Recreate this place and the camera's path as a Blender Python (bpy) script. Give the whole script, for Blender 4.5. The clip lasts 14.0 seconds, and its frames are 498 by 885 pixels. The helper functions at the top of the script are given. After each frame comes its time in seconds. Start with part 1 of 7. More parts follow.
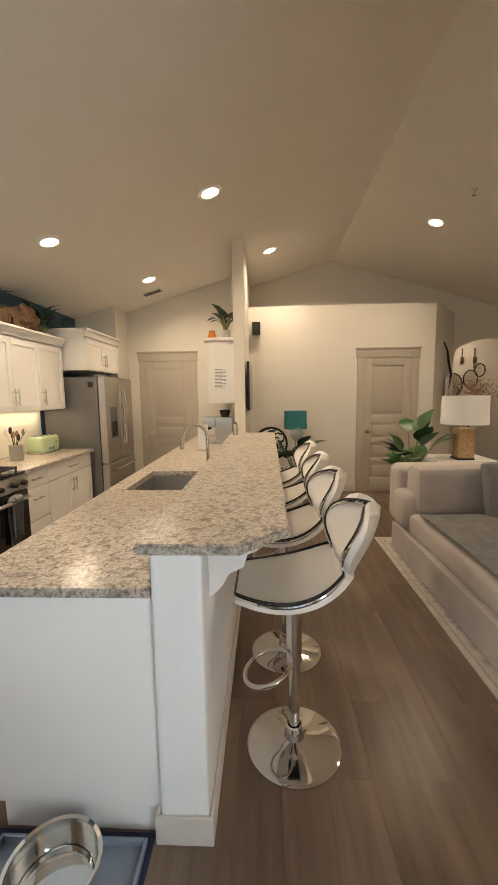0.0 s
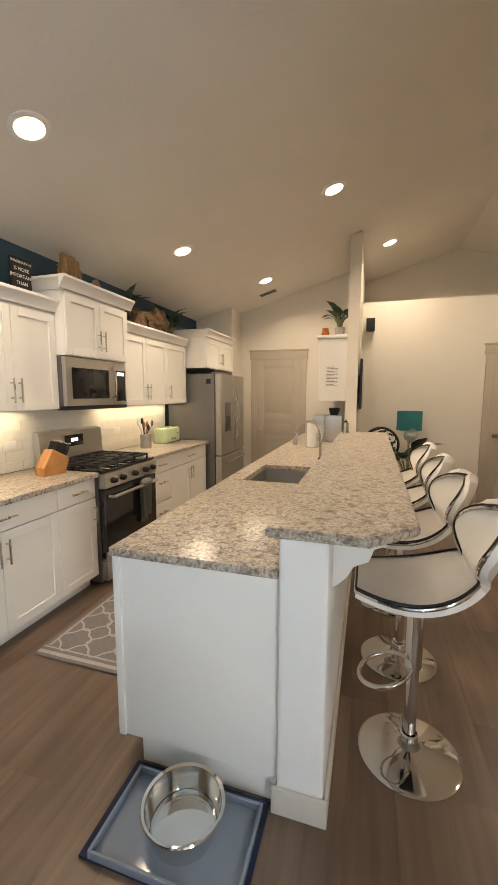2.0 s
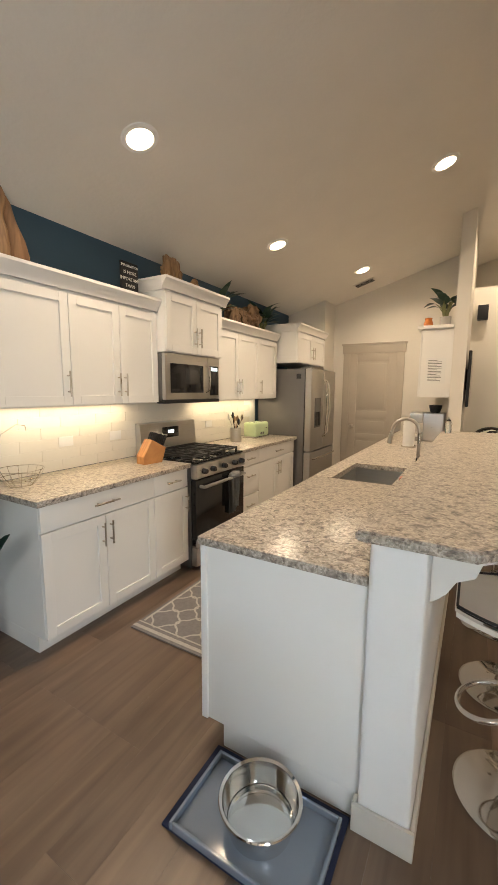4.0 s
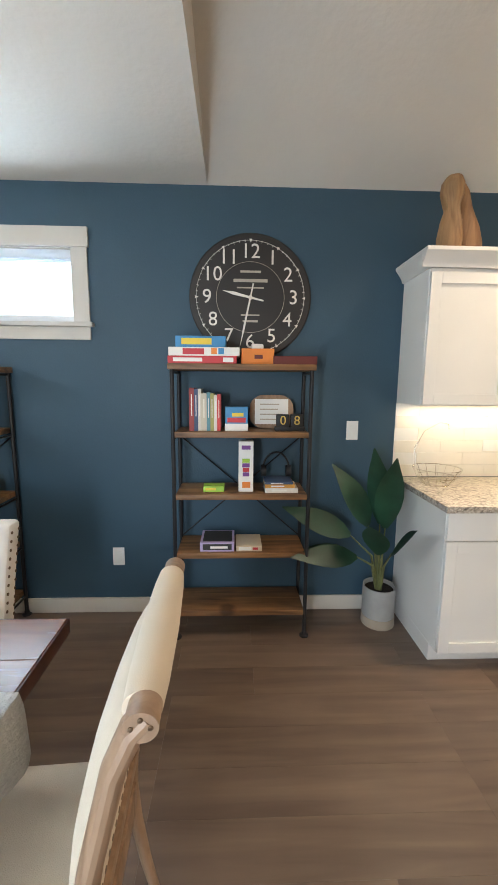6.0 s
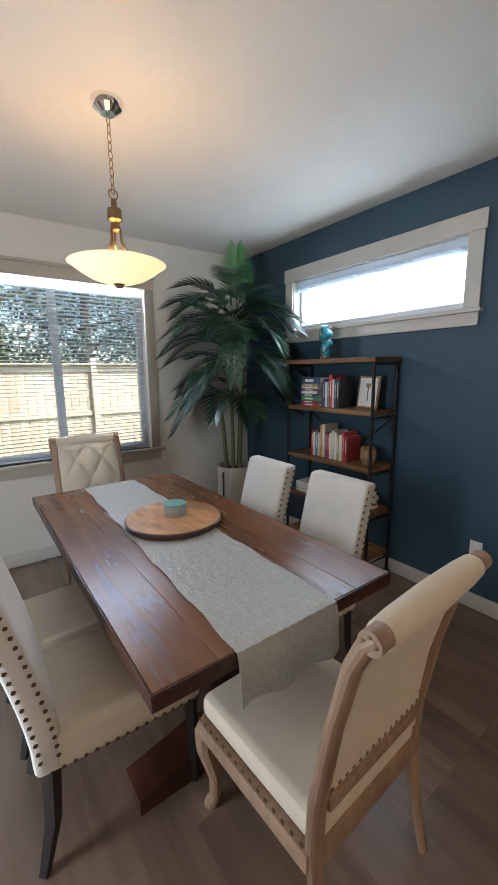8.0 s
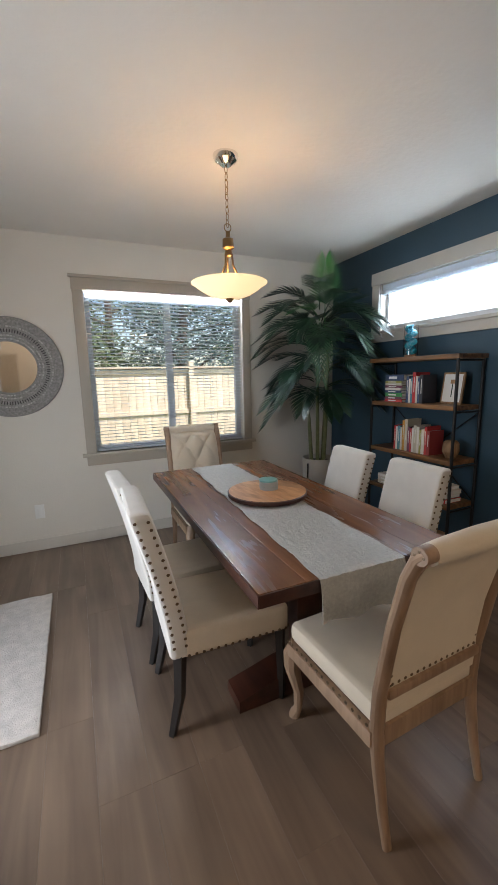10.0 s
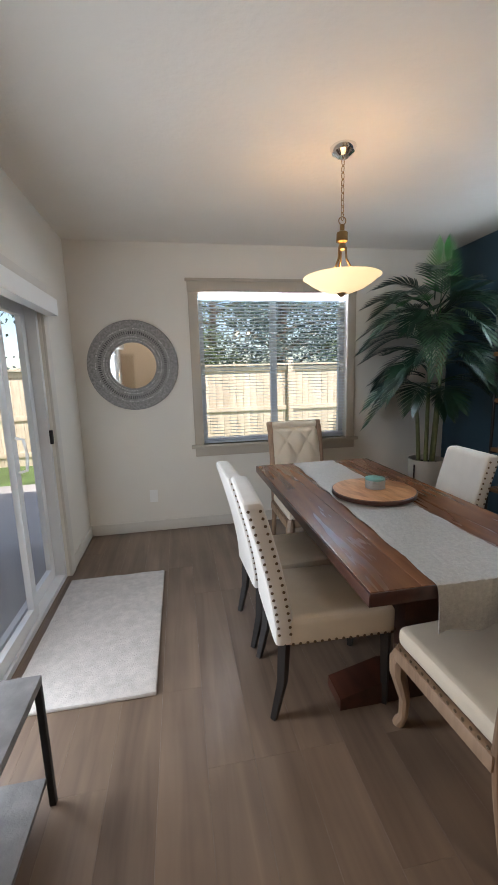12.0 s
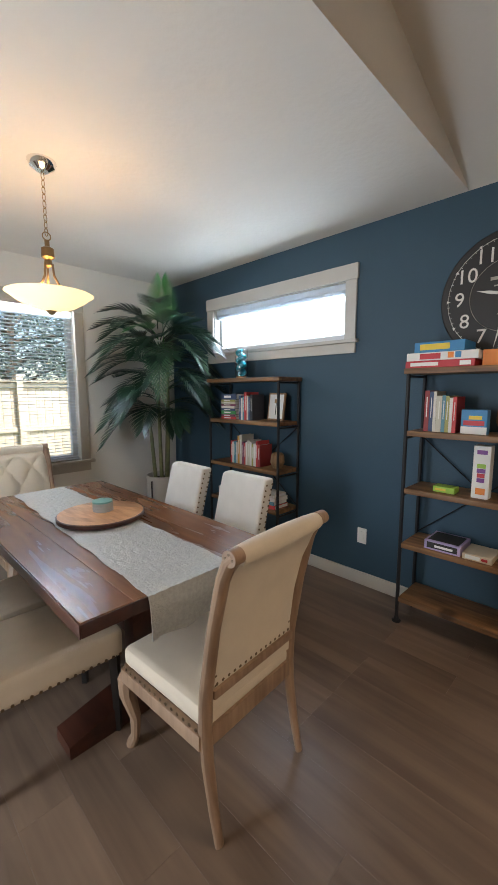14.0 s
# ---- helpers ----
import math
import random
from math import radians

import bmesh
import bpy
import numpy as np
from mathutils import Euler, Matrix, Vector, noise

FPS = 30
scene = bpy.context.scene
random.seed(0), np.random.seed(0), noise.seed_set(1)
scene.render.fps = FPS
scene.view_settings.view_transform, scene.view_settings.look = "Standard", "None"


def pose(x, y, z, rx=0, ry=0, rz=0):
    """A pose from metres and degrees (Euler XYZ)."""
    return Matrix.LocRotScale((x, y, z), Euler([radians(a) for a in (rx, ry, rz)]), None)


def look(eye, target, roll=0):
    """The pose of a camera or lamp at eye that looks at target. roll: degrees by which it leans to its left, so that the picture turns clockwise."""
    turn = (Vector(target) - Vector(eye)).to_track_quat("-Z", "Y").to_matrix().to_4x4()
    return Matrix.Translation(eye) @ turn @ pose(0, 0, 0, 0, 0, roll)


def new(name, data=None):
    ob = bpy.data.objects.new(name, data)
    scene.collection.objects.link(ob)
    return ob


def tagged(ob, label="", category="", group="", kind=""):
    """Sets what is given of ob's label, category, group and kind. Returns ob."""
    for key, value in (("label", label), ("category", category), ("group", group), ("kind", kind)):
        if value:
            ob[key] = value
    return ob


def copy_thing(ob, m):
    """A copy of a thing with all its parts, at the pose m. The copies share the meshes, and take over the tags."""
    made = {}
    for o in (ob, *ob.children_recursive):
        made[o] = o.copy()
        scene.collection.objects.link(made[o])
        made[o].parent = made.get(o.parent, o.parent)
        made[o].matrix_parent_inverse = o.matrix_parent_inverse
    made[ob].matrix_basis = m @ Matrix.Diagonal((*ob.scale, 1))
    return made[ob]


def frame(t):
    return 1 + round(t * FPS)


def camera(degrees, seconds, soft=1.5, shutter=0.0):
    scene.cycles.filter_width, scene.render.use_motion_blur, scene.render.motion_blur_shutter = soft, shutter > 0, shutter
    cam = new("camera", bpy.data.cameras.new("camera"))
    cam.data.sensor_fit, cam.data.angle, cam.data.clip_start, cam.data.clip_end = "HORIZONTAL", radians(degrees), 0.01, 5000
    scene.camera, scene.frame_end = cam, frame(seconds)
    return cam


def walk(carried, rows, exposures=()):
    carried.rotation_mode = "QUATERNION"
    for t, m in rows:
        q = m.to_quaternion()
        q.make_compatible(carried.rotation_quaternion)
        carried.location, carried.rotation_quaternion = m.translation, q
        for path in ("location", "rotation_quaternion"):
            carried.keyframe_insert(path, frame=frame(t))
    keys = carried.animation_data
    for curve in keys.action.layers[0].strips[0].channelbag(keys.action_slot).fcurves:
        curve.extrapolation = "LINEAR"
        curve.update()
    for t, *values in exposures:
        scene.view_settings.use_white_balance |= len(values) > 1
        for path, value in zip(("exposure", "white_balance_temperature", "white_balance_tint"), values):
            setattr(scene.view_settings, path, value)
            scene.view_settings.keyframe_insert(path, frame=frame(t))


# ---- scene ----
EXPOSURES = ((0, 1.15, 6700, 11), (4.5, 1.15, 6700, 11), (5.0, 1.25, 6500, 10), (5.6, 1.45, 6400, 10), (6.5, 1.45, 6300, 11), (7.0, 1.25, 6200, 12), (8.0, 0.65, 6300, 13), (10.5, 0.5, 6600, 15), (13.0, 0.5, 6500, 14), (14.0, 0.9, 6500, 13))
cam = camera(65.34, 14.0)
ROWS = [
    (0.0, 0.2788, 0.0342, 1.5265, 2.324, -7.032, 0.806),
    (0.5, 0.2239, -0.0135, 1.5135, 7.588, -6.981, 0.445),
    (1.0, 0.2041, -0.0281, 1.5152, 11.758, -7.149, 0.071),
    (1.5, 0.1861, -0.0231, 1.5107, 14.819, -7.326, 0.029),
    (2.0, 0.1789, -0.0319, 1.5080, 17.095, -7.088, -0.097),
    (4.5, 0.1414, 0.0286, 1.4976, 40.481, -8.571, -0.514),
    (5.0, 0.1187, 0.1012, 1.4838, 55.887, -8.421, -1.143),
    (5.5, 0.1094, 0.1179, 1.4934, 72.726, -8.682, -1.264),
    (6.0, 0.0188, 0.0995, 1.4949, 87.927, -8.476, -0.469),
    (6.5, -0.0624, 0.0755, 1.4820, 103.826, -8.040, -0.076),
    (7.0, -0.0633, 0.1443, 1.4694, 120.769, -8.053, -0.255),
    (7.5, 0.0021, 0.2573, 1.4782, 134.543, -9.084, -0.107),
    (8.0, 0.0683, 0.3433, 1.4970, 143.703, -10.306, 0.678),
    (10.5, 0.3073, 0.6475, 1.4656, 158.674, -9.174, 1.122),
    (11.0, 0.3277, 0.6489, 1.4714, 163.012, -8.792, 1.150),
    (11.5, 0.3567, 0.6357, 1.4674, 167.600, -9.342, 1.397),
    (12.0, 0.3580, 0.6313, 1.4625, 169.713, -9.860, 1.610),
    (12.5, 0.3454, 0.6367, 1.4591, 167.829, -10.040, 1.457),
    (13.0, 0.3148, 0.6454, 1.4600, 160.034, -9.456, 0.902),
    (13.5, 0.2658, 0.6833, 1.4775, 148.217, -8.187, 0.514),
    (14.0, 0.2188, 0.7248, 1.4750, 134.531, -7.558, 0.116),
]
walk(cam, [(t, pose(x, y, z, 90 + pitch, roll, yaw)) for t, x, y, z, yaw, pitch, roll in ROWS], EXPOSURES)

# ---------- light ----------
world = bpy.data.worlds.new("sky")
scene.world = world
world.use_nodes = True
wn = world.node_tree.nodes
sky = wn.new("ShaderNodeTexSky")
sky.sky_type, sky.sun_disc, sky.sun_elevation, sky.sun_rotation = "NISHITA", False, radians(52), radians(-27)
wn["Background"].inputs["Strength"].default_value = 0.15
world.node_tree.links.new(sky.outputs[0], wn["Background"].inputs["Color"])
sun = new("sun", bpy.data.lights.new("sun", "SUN"))
sun.data.energy, sun.data.angle, sun.data.color = 5.0, radians(0.5), (1, 0.95, 0.87)
sun.matrix_world = look((-2.6, 5.2, 7.4), (0, 0, 0))


def lamp(name, kind, m, watts, color, size=0.1, size_y=None):
    ob = new(name, bpy.data.lights.new(name, kind))
    ob.data.energy, ob.data.color = watts, color
    if kind == "AREA":
        ob.data.shape = "RECTANGLE" if size_y else "DISK"
        ob.data.size = size
        if size_y:
            ob.data.size_y = size_y
    else:
        ob.data.shadow_soft_size = size
    ob.matrix_world = m
    return ob


S_WALL = -3.06
WARM = (1.0, 0.80, 0.58)
DAY = (0.66, 0.84, 1.0)
lamp("window_daylight", "AREA", pose(-2.53, -1.59, 2.07, 0, -90, 0), 14, DAY, 0.42, 1.46)
lamp("slider_daylight", "AREA", pose(1.375, -0.80, 1.0, 0, 90, 0), 25, (0.80, 0.91, 1.0), 1.8, 0.5)

lamp("south_window_daylight", "AREA", pose(-0.577, S_WALL - 0.012, 2.198, 50, 0, 0), 26, (0.72, 0.87, 1.0), 1.38, 0.035)

# ---------- materials ----------
MATS = {}


def mat(name, color, rough=0.6, metal=0.0, vary=0.08, scale=6.0, bump=0.0, bump_scale=120.0, island=0.0, sheen=0.0, stretch=None, coat=0.0):
    if name in MATS:
        return MATS[name]
    m = bpy.data.materials.new(name)
    m.use_nodes = True
    nt = m.node_tree
    b = nt.nodes["Principled BSDF"]
    b.inputs["Roughness"].default_value, b.inputs["Metallic"].default_value = rough, metal
    b.inputs["Coat Weight"].default_value, b.inputs["Sheen Weight"].default_value = coat, sheen
    tc = nt.nodes.new("ShaderNodeTexCoord")
    mp = nt.nodes.new("ShaderNodeMapping")
    nt.links.new(tc.outputs["Object"], mp.inputs[0])
    if stretch:
        mp.inputs["Scale"].default_value = stretch
    n = nt.nodes.new("ShaderNodeTexNoise")
    n.inputs["Scale"].default_value, n.inputs["Detail"].default_value = scale, 6
    nt.links.new(mp.outputs[0], n.inputs[0])
    r = nt.nodes.new("ShaderNodeValToRGB")
    r.color_ramp.elements[0].position, r.color_ramp.elements[1].position = 0.3, 0.7
    r.color_ramp.elements[0].color = tuple(c * (1 - vary) for c in color) + (1,)
    r.color_ramp.elements[1].color = tuple(min(1, c * (1 + vary)) for c in color) + (1,)
    nt.links.new(n.outputs[0], r.inputs[0])
    out = r.outputs[0]
    if island:
        oi = nt.nodes.new("ShaderNodeObjectInfo")
        h = nt.nodes.new("ShaderNodeHueSaturation")
        ma = nt.nodes.new("ShaderNodeMapRange")
        ma.inputs[3].default_value, ma.inputs[4].default_value = 1 - island, 1 + island
        nt.links.new(oi.outputs["Random"], ma.inputs[0])
        nt.links.new(ma.outputs[0], h.inputs["Value"])
        nt.links.new(out, h.inputs["Color"])
        out = h.outputs[0]
    nt.links.new(out, b.inputs["Base Color"])
    rr = nt.nodes.new("ShaderNodeMapRange")
    rr.inputs[3].default_value, rr.inputs[4].default_value = max(0.02, rough - 0.06), min(1, rough + 0.06)
    nt.links.new(n.outputs[0], rr.inputs[0])
    nt.links.new(rr.outputs[0], b.inputs["Roughness"])
    if bump:
        n2 = nt.nodes.new("ShaderNodeTexNoise")
        n2.inputs["Scale"].default_value, n2.inputs["Detail"].default_value = bump_scale, 4
        nt.links.new(mp.outputs[0], n2.inputs[0])
        bp = nt.nodes.new("ShaderNodeBump")
        bp.inputs["Strength"].default_value, bp.inputs["Distance"].default_value = bump, 0.004
        nt.links.new(n2.outputs[0], bp.inputs["Height"])
        nt.links.new(bp.outputs[0], b.inputs["Normal"])
    MATS[name] = m
    return m


def wood(name, dark, light, rough=0.45, grain=(14, 1.2, 14), rnd=0.0, knots=0.0, coat=0.0, per_object=True):
    """Streaked wood; the grain runs along the axis with the small scale."""
    if name in MATS:
        return MATS[name]
    m = bpy.data.materials.new(name)
    m.use_nodes = True
    nt = m.node_tree
    b = nt.nodes["Principled BSDF"]
    b.inputs["Coat Weight"].default_value = coat
    tc = nt.nodes.new("ShaderNodeTexCoord")
    oi = nt.nodes.new("ShaderNodeObjectInfo")
    add = nt.nodes.new("ShaderNodeVectorMath")
    mul = nt.nodes.new("ShaderNodeVectorMath")
    mul.operation = "SCALE"
    mul.inputs[0].default_value = (31.0, 17.0, 9.0)
    nt.links.new(oi.outputs["Random"], mul.inputs["Scale"])
    nt.links.new(tc.outputs["Object"], add.inputs[0])
    nt.links.new(mul.outputs[0], add.inputs[1])
    mp = nt.nodes.new("ShaderNodeMapping")
    mp.inputs["Scale"].default_value = grain
    nt.links.new(add.outputs[0], mp.inputs[0])
    n = nt.nodes.new("ShaderNodeTexNoise")
    n.inputs["Scale"].default_value, n.inputs["Detail"].default_value, n.inputs["Distortion"].default_value = 1.6, 9, 0.7
    nt.links.new(mp.outputs[0], n.inputs[0])
    n2 = nt.nodes.new("ShaderNodeTexNoise")
    n2.inputs["Scale"].default_value, n2.inputs["Detail"].default_value = 1.7, 3
    nt.links.new(add.outputs[0], n2.inputs[0])
    mx = nt.nodes.new("ShaderNodeMath")
    mx.operation = "MULTIPLY_ADD"
    mx.inputs[1].default_value, mx.inputs[2].default_value = 0.45, -0.02
    nt.links.new(n2.outputs[0], mx.inputs[0])
    sm = nt.nodes.new("ShaderNodeMath")
    sm.operation = "MULTIPLY_ADD"
    sm.inputs[1].default_value = 0.62
    nt.links.new(n.outputs[0], sm.inputs[0])
    nt.links.new(mx.outputs[0], sm.inputs[2])
    fac = sm.outputs[0]
    if knots:
        v = nt.nodes.new("ShaderNodeTexVoronoi")
        v.inputs["Scale"].default_value = knots
        nt.links.new(add.outputs[0], v.inputs[0])
        mr = nt.nodes.new("ShaderNodeMapRange")
        mr.inputs[1].default_value, mr.inputs[2].default_value, mr.inputs[3].default_value, mr.inputs[4].default_value = 0.03, 0.22, -0.3, 0.0
        nt.links.new(v.outputs[0], mr.inputs[0])
        s2 = nt.nodes.new("ShaderNodeMath")
        nt.links.new(fac, s2.inputs[0])
        nt.links.new(mr.outputs[0], s2.inputs[1])
        fac = s2.outputs[0]
    r = nt.nodes.new("ShaderNodeValToRGB")
    r.color_ramp.elements[0].position, r.color_ramp.elements[1].position = 0.33, 0.68
    r.color_ramp.elements[0].color, r.color_ramp.elements[1].color = (*dark, 1), (*light, 1)
    nt.links.new(fac, r.inputs[0])
    out = r.outputs[0]
    if rnd:
        h = nt.nodes.new("ShaderNodeHueSaturation")
        ma = nt.nodes.new("ShaderNodeMapRange")
        ma.inputs[3].default_value, ma.inputs[4].default_value = 1 - rnd, 1 + rnd
        nt.links.new(oi.outputs["Random"], ma.inputs[0])
        nt.links.new(ma.outputs[0], h.inputs["Value"])
        nt.links.new(out, h.inputs["Color"])
        out = h.outputs[0]
    nt.links.new(out, b.inputs["Base Color"])
    rr = nt.nodes.new("ShaderNodeMapRange")
    rr.inputs[3].default_value, rr.inputs[4].default_value = rough + 0.1, rough - 0.1
    nt.links.new(fac, rr.inputs[0])
    nt.links.new(rr.outputs[0], b.inputs["Roughness"])
    bp = nt.nodes.new("ShaderNodeBump")
    bp.inputs["Strength"].default_value, bp.inputs["Distance"].default_value = 0.12, 0.003
    nt.links.new(n.outputs[0], bp.inputs["Height"])
    nt.links.new(bp.outputs[0], b.inputs["Normal"])
    MATS[name] = m
    return m


def granite_mat():
    m = bpy.data.materials.new("granite")
    m.use_nodes = True
    nt = m.node_tree
    b = nt.nodes["Principled BSDF"]
    b.inputs["Roughness"].default_value = 0.3
    tc = nt.nodes.new("ShaderNodeTexCoord")
    base = nt.nodes.new("ShaderNodeTexNoise")
    base.inputs["Scale"].default_value, base.inputs["Detail"].default_value, base.inputs["Distortion"].default_value = 34, 9, 1.0
    nt.links.new(tc.outputs["Object"], base.inputs[0])
    r = nt.nodes.new("ShaderNodeValToRGB")
    cr = r.color_ramp
    cr.elements[0].position, cr.elements[0].color = 0.27, (0.06, 0.057, 0.055, 1)
    cr.elements[1].position, cr.elements[1].color = 0.38, (0.22, 0.185, 0.155, 1)
    for p, c in ((0.47, (0.36, 0.31, 0.255, 1)), (0.56, (0.50, 0.45, 0.385, 1)), (0.64, (0.42, 0.37, 0.305, 1)), (0.72, (0.25, 0.22, 0.19, 1))):
        e = cr.elements.new(p)
        e.color = c
    nt.links.new(base.outputs[0], r.inputs[0])
    v = nt.nodes.new("ShaderNodeTexVoronoi")
    v.inputs["Scale"].default_value = 130
    nt.links.new(tc.outputs["Object"], v.inputs[0])
    h = nt.nodes.new("ShaderNodeMix")
    h.data_type, h.blend_type = "RGBA", "OVERLAY"
    h.inputs[0].default_value = 0.4
    g = nt.nodes.new("ShaderNodeRGBToBW")
    nt.links.new(v.outputs["Color"], g.inputs[0])
    nt.links.new(r.outputs[0], h.inputs[6])
    nt.links.new(g.outputs[0], h.inputs[7])
    nt.links.new(h.outputs[2], b.inputs["Base Color"])
    MATS["granite"] = m
    return m


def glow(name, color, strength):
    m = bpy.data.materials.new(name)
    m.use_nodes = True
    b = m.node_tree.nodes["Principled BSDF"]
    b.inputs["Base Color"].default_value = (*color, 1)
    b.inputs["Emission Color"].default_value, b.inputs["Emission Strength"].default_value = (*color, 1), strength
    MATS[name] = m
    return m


def clear(name, color=(1, 1, 1), rough=0.0, ior=1.45):
    m = bpy.data.materials.new(name)
    m.use_nodes = True
    b = m.node_tree.nodes["Principled BSDF"]
    b.inputs["Base Color"].default_value = (*color, 1)
    b.inputs["Transmission Weight"].default_value, b.inputs["Roughness"].default_value, b.inputs["IOR"].default_value = 1, rough, ior
    MATS[name] = m
    return m


def pane_mat():
    """Thin window glass: mostly clear, with a little gloss."""
    m = bpy.data.materials.new("window_glass")
    m.use_nodes = True
    nt = m.node_tree
    nt.nodes.remove(nt.nodes["Principled BSDF"])
    tr, gl, mx = (nt.nodes.new("ShaderNode" + k) for k in ("BsdfTransparent", "BsdfGlossy", "MixShader"))
    gl.inputs["Roughness"].default_value = 0.02
    mx.inputs[0].default_value = 0.05
    nt.links.new(tr.outputs[0], mx.inputs[1])
    nt.links.new(gl.outputs[0], mx.inputs[2])
    nt.links.new(mx.outputs[0], nt.nodes["Material Output"].inputs[0])
    return m


PAINT = mat("cream_wall_paint", (0.72, 0.68, 0.61), 0.75, vary=0.02, scale=2, bump=0.25, bump_scale=90)
BLUE = mat("deep_blue_wall_paint", (0.031, 0.074, 0.112), 0.6, vary=0.06, scale=1.5, bump=0.25, bump_scale=90)
CEIL = mat("ceiling_paint", (0.74, 0.70, 0.64), 0.85, vary=0.02, scale=3, bump=0.5, bump_scale=35)
TRIM = mat("greige_trim_paint", (0.44, 0.39, 0.32), 0.5, vary=0.03, scale=4)
BASEB = mat("baseboard_paint", (0.60, 0.56, 0.50), 0.5, vary=0.03)
CAB = mat("white_cabinet_paint", (0.80, 0.78, 0.74), 0.38, vary=0.015, scale=3)
GRANITE = granite_mat()
STEEL = mat("brushed_steel", (0.55, 0.54, 0.52), 0.3, 1.0, vary=0.05, scale=8, stretch=(1, 1, 40))
DSTEEL = mat("grey_appliance_side", (0.16, 0.155, 0.15), 0.45, 0.4, vary=0.05)
CHROME = mat("chrome", (0.80, 0.79, 0.77), 0.06, 1.0, vary=0.02)
NICKEL = mat("brushed_nickel", (0.55, 0.50, 0.43), 0.28, 1.0, vary=0.04)
BLACK = mat("black_metal", (0.016, 0.016, 0.018), 0.5, 0.3, vary=0.2)
BGLASS = mat("black_glass", (0.01, 0.01, 0.011), 0.08, vary=0.05)
IRON = mat("cast_iron", (0.02, 0.02, 0.02), 0.6, vary=0.2, bump=0.3)
WHITE = mat("white_plastic", (0.80, 0.79, 0.76), 0.4, vary=0.02)
LINEN = mat("cream_upholstery", (0.58, 0.49, 0.375), 0.85, vary=0.05, scale=9, bump=0.3, bump_scale=420, sheen=0.2)
LINENW = mat("off_white_linen", (0.64, 0.60, 0.55), 0.85, vary=0.04, scale=9, bump=0.3, bump_scale=420, sheen=0.2)
LEATHER = mat("white_leatherette", (0.84, 0.81, 0.76), 0.38, vary=0.02, scale=12, bump=0.12, bump_scale=300)
SOFA = mat("grey_sofa_linen", (0.40, 0.36, 0.33), 0.9, vary=0.07, scale=6, bump=0.4, bump_scale=300, sheen=0.25)
THROW = mat("dark_grey_throw", (0.13, 0.13, 0.13), 0.95, vary=0.2, scale=14, bump=0.6, bump_scale=180)
NAIL = mat("antique_nailhead", (0.16, 0.11, 0.07), 0.35, 0.9)
DRIFT = wood("driftwood_frame", (0.17, 0.10, 0.06), (0.34, 0.22, 0.14), 0.5, (18, 18, 1.5))
BLKW = wood("black_stained_wood", (0.008, 0.007, 0.006), (0.02, 0.016, 0.014), 0.35, (18, 18, 2))
TABLE = wood("walnut_stained_pine", (0.05, 0.019, 0.009), (0.235, 0.098, 0.044), 0.27, (9, 0.8, 9), rnd=0.12, knots=2.2, coat=0.0)
TEDGE = wood("dark_table_base", (0.02, 0.007, 0.005), (0.075, 0.024, 0.014), 0.35, (10, 1, 10))
next(n for n in TABLE.node_tree.nodes if n.type == "BUMP").inputs["Strength"].default_value = 0.03
RUST = wood("rustic_shelf_wood", (0.06, 0.026, 0.010), (0.33, 0.165, 0.065), 0.5, (16, 1.3, 16), knots=3.5)
PLANK = wood("floor_plank", (0.098, 0.064, 0.045), (0.205, 0.142, 0.100), 0.34, (9, 0.7, 9), rnd=0.07)
RUNNER = mat("silver_table_runner", (0.42, 0.40, 0.37), 0.45, 0.3, vary=0.12, scale=70, bump=1.0, bump_scale=110)
RUGW = mat("cream_shag_rug", (0.46, 0.42, 0.385), 0.95, vary=0.12, scale=25, bump=1.0, bump_scale=140)
LEAF = mat("dark_green_leaf", (0.012, 0.042, 0.022), 0.38, vary=0.35, scale=7, island=0.35)
LEAFL = mat("fresh_green_leaf", (0.05, 0.20, 0.05), 0.38, vary=0.25, scale=7)
# Palm leaf with the sky's light put into its colour, hence paler.
LEAF_SKYLIT = mat("skylit_palm_leaf", (0.075, 0.16, 0.09), 0.38, vary=0.25, scale=7)
LEAFS = mat("mottled_leaf", (0.13, 0.16, 0.07), 0.5, vary=0.4, scale=12)
CANE = mat("palm_cane", (0.14, 0.15, 0.055), 0.5, vary=0.3, scale=20)
POT = mat("grey_ceramic", (0.36, 0.35, 0.33), 0.55, vary=0.1, scale=10)
SOIL = mat("potting_soil", (0.03, 0.02, 0.014), 0.95, vary=0.4, scale=40, bump=1)
DRIED = wood("carved_root_wood", (0.16, 0.08, 0.035), (0.42, 0.25, 0.12), 0.6, (20, 20, 3))
PAPER = mat("white_paper", (0.78, 0.77, 0.74), 0.8, vary=0.02)
INK = mat("dark_print", (0.03, 0.03, 0.03), 0.7)
CREAMP = mat("clock_white_print", (0.75, 0.72, 0.66), 0.6)
CLOCKF = mat("clock_black_face", (0.022, 0.019, 0.018), 0.5, vary=0.15, scale=5)
GLASS = pane_mat()
BLIND = mat("white_blind_slat", (0.80, 0.82, 0.84), 0.5, vary=0.02)
_bt = BLIND.node_tree
_tl, _mx = _bt.nodes.new("ShaderNodeBsdfTranslucent"), _bt.nodes.new("ShaderNodeMixShader")
_tl.inputs[0].default_value = (0.85, 0.90, 0.95, 1)
_mx.inputs[0].default_value = 0.45
_bt.links.new(_bt.nodes["Principled BSDF"].outputs[0], _mx.inputs[1])
_bt.links.new(_tl.outputs[0], _mx.inputs[2])
_bt.links.new(_mx.outputs[0], _bt.nodes["Material Output"].inputs[0])
VINYL = mat("white_vinyl", (0.72, 0.73, 0.74), 0.4, vary=0.02)
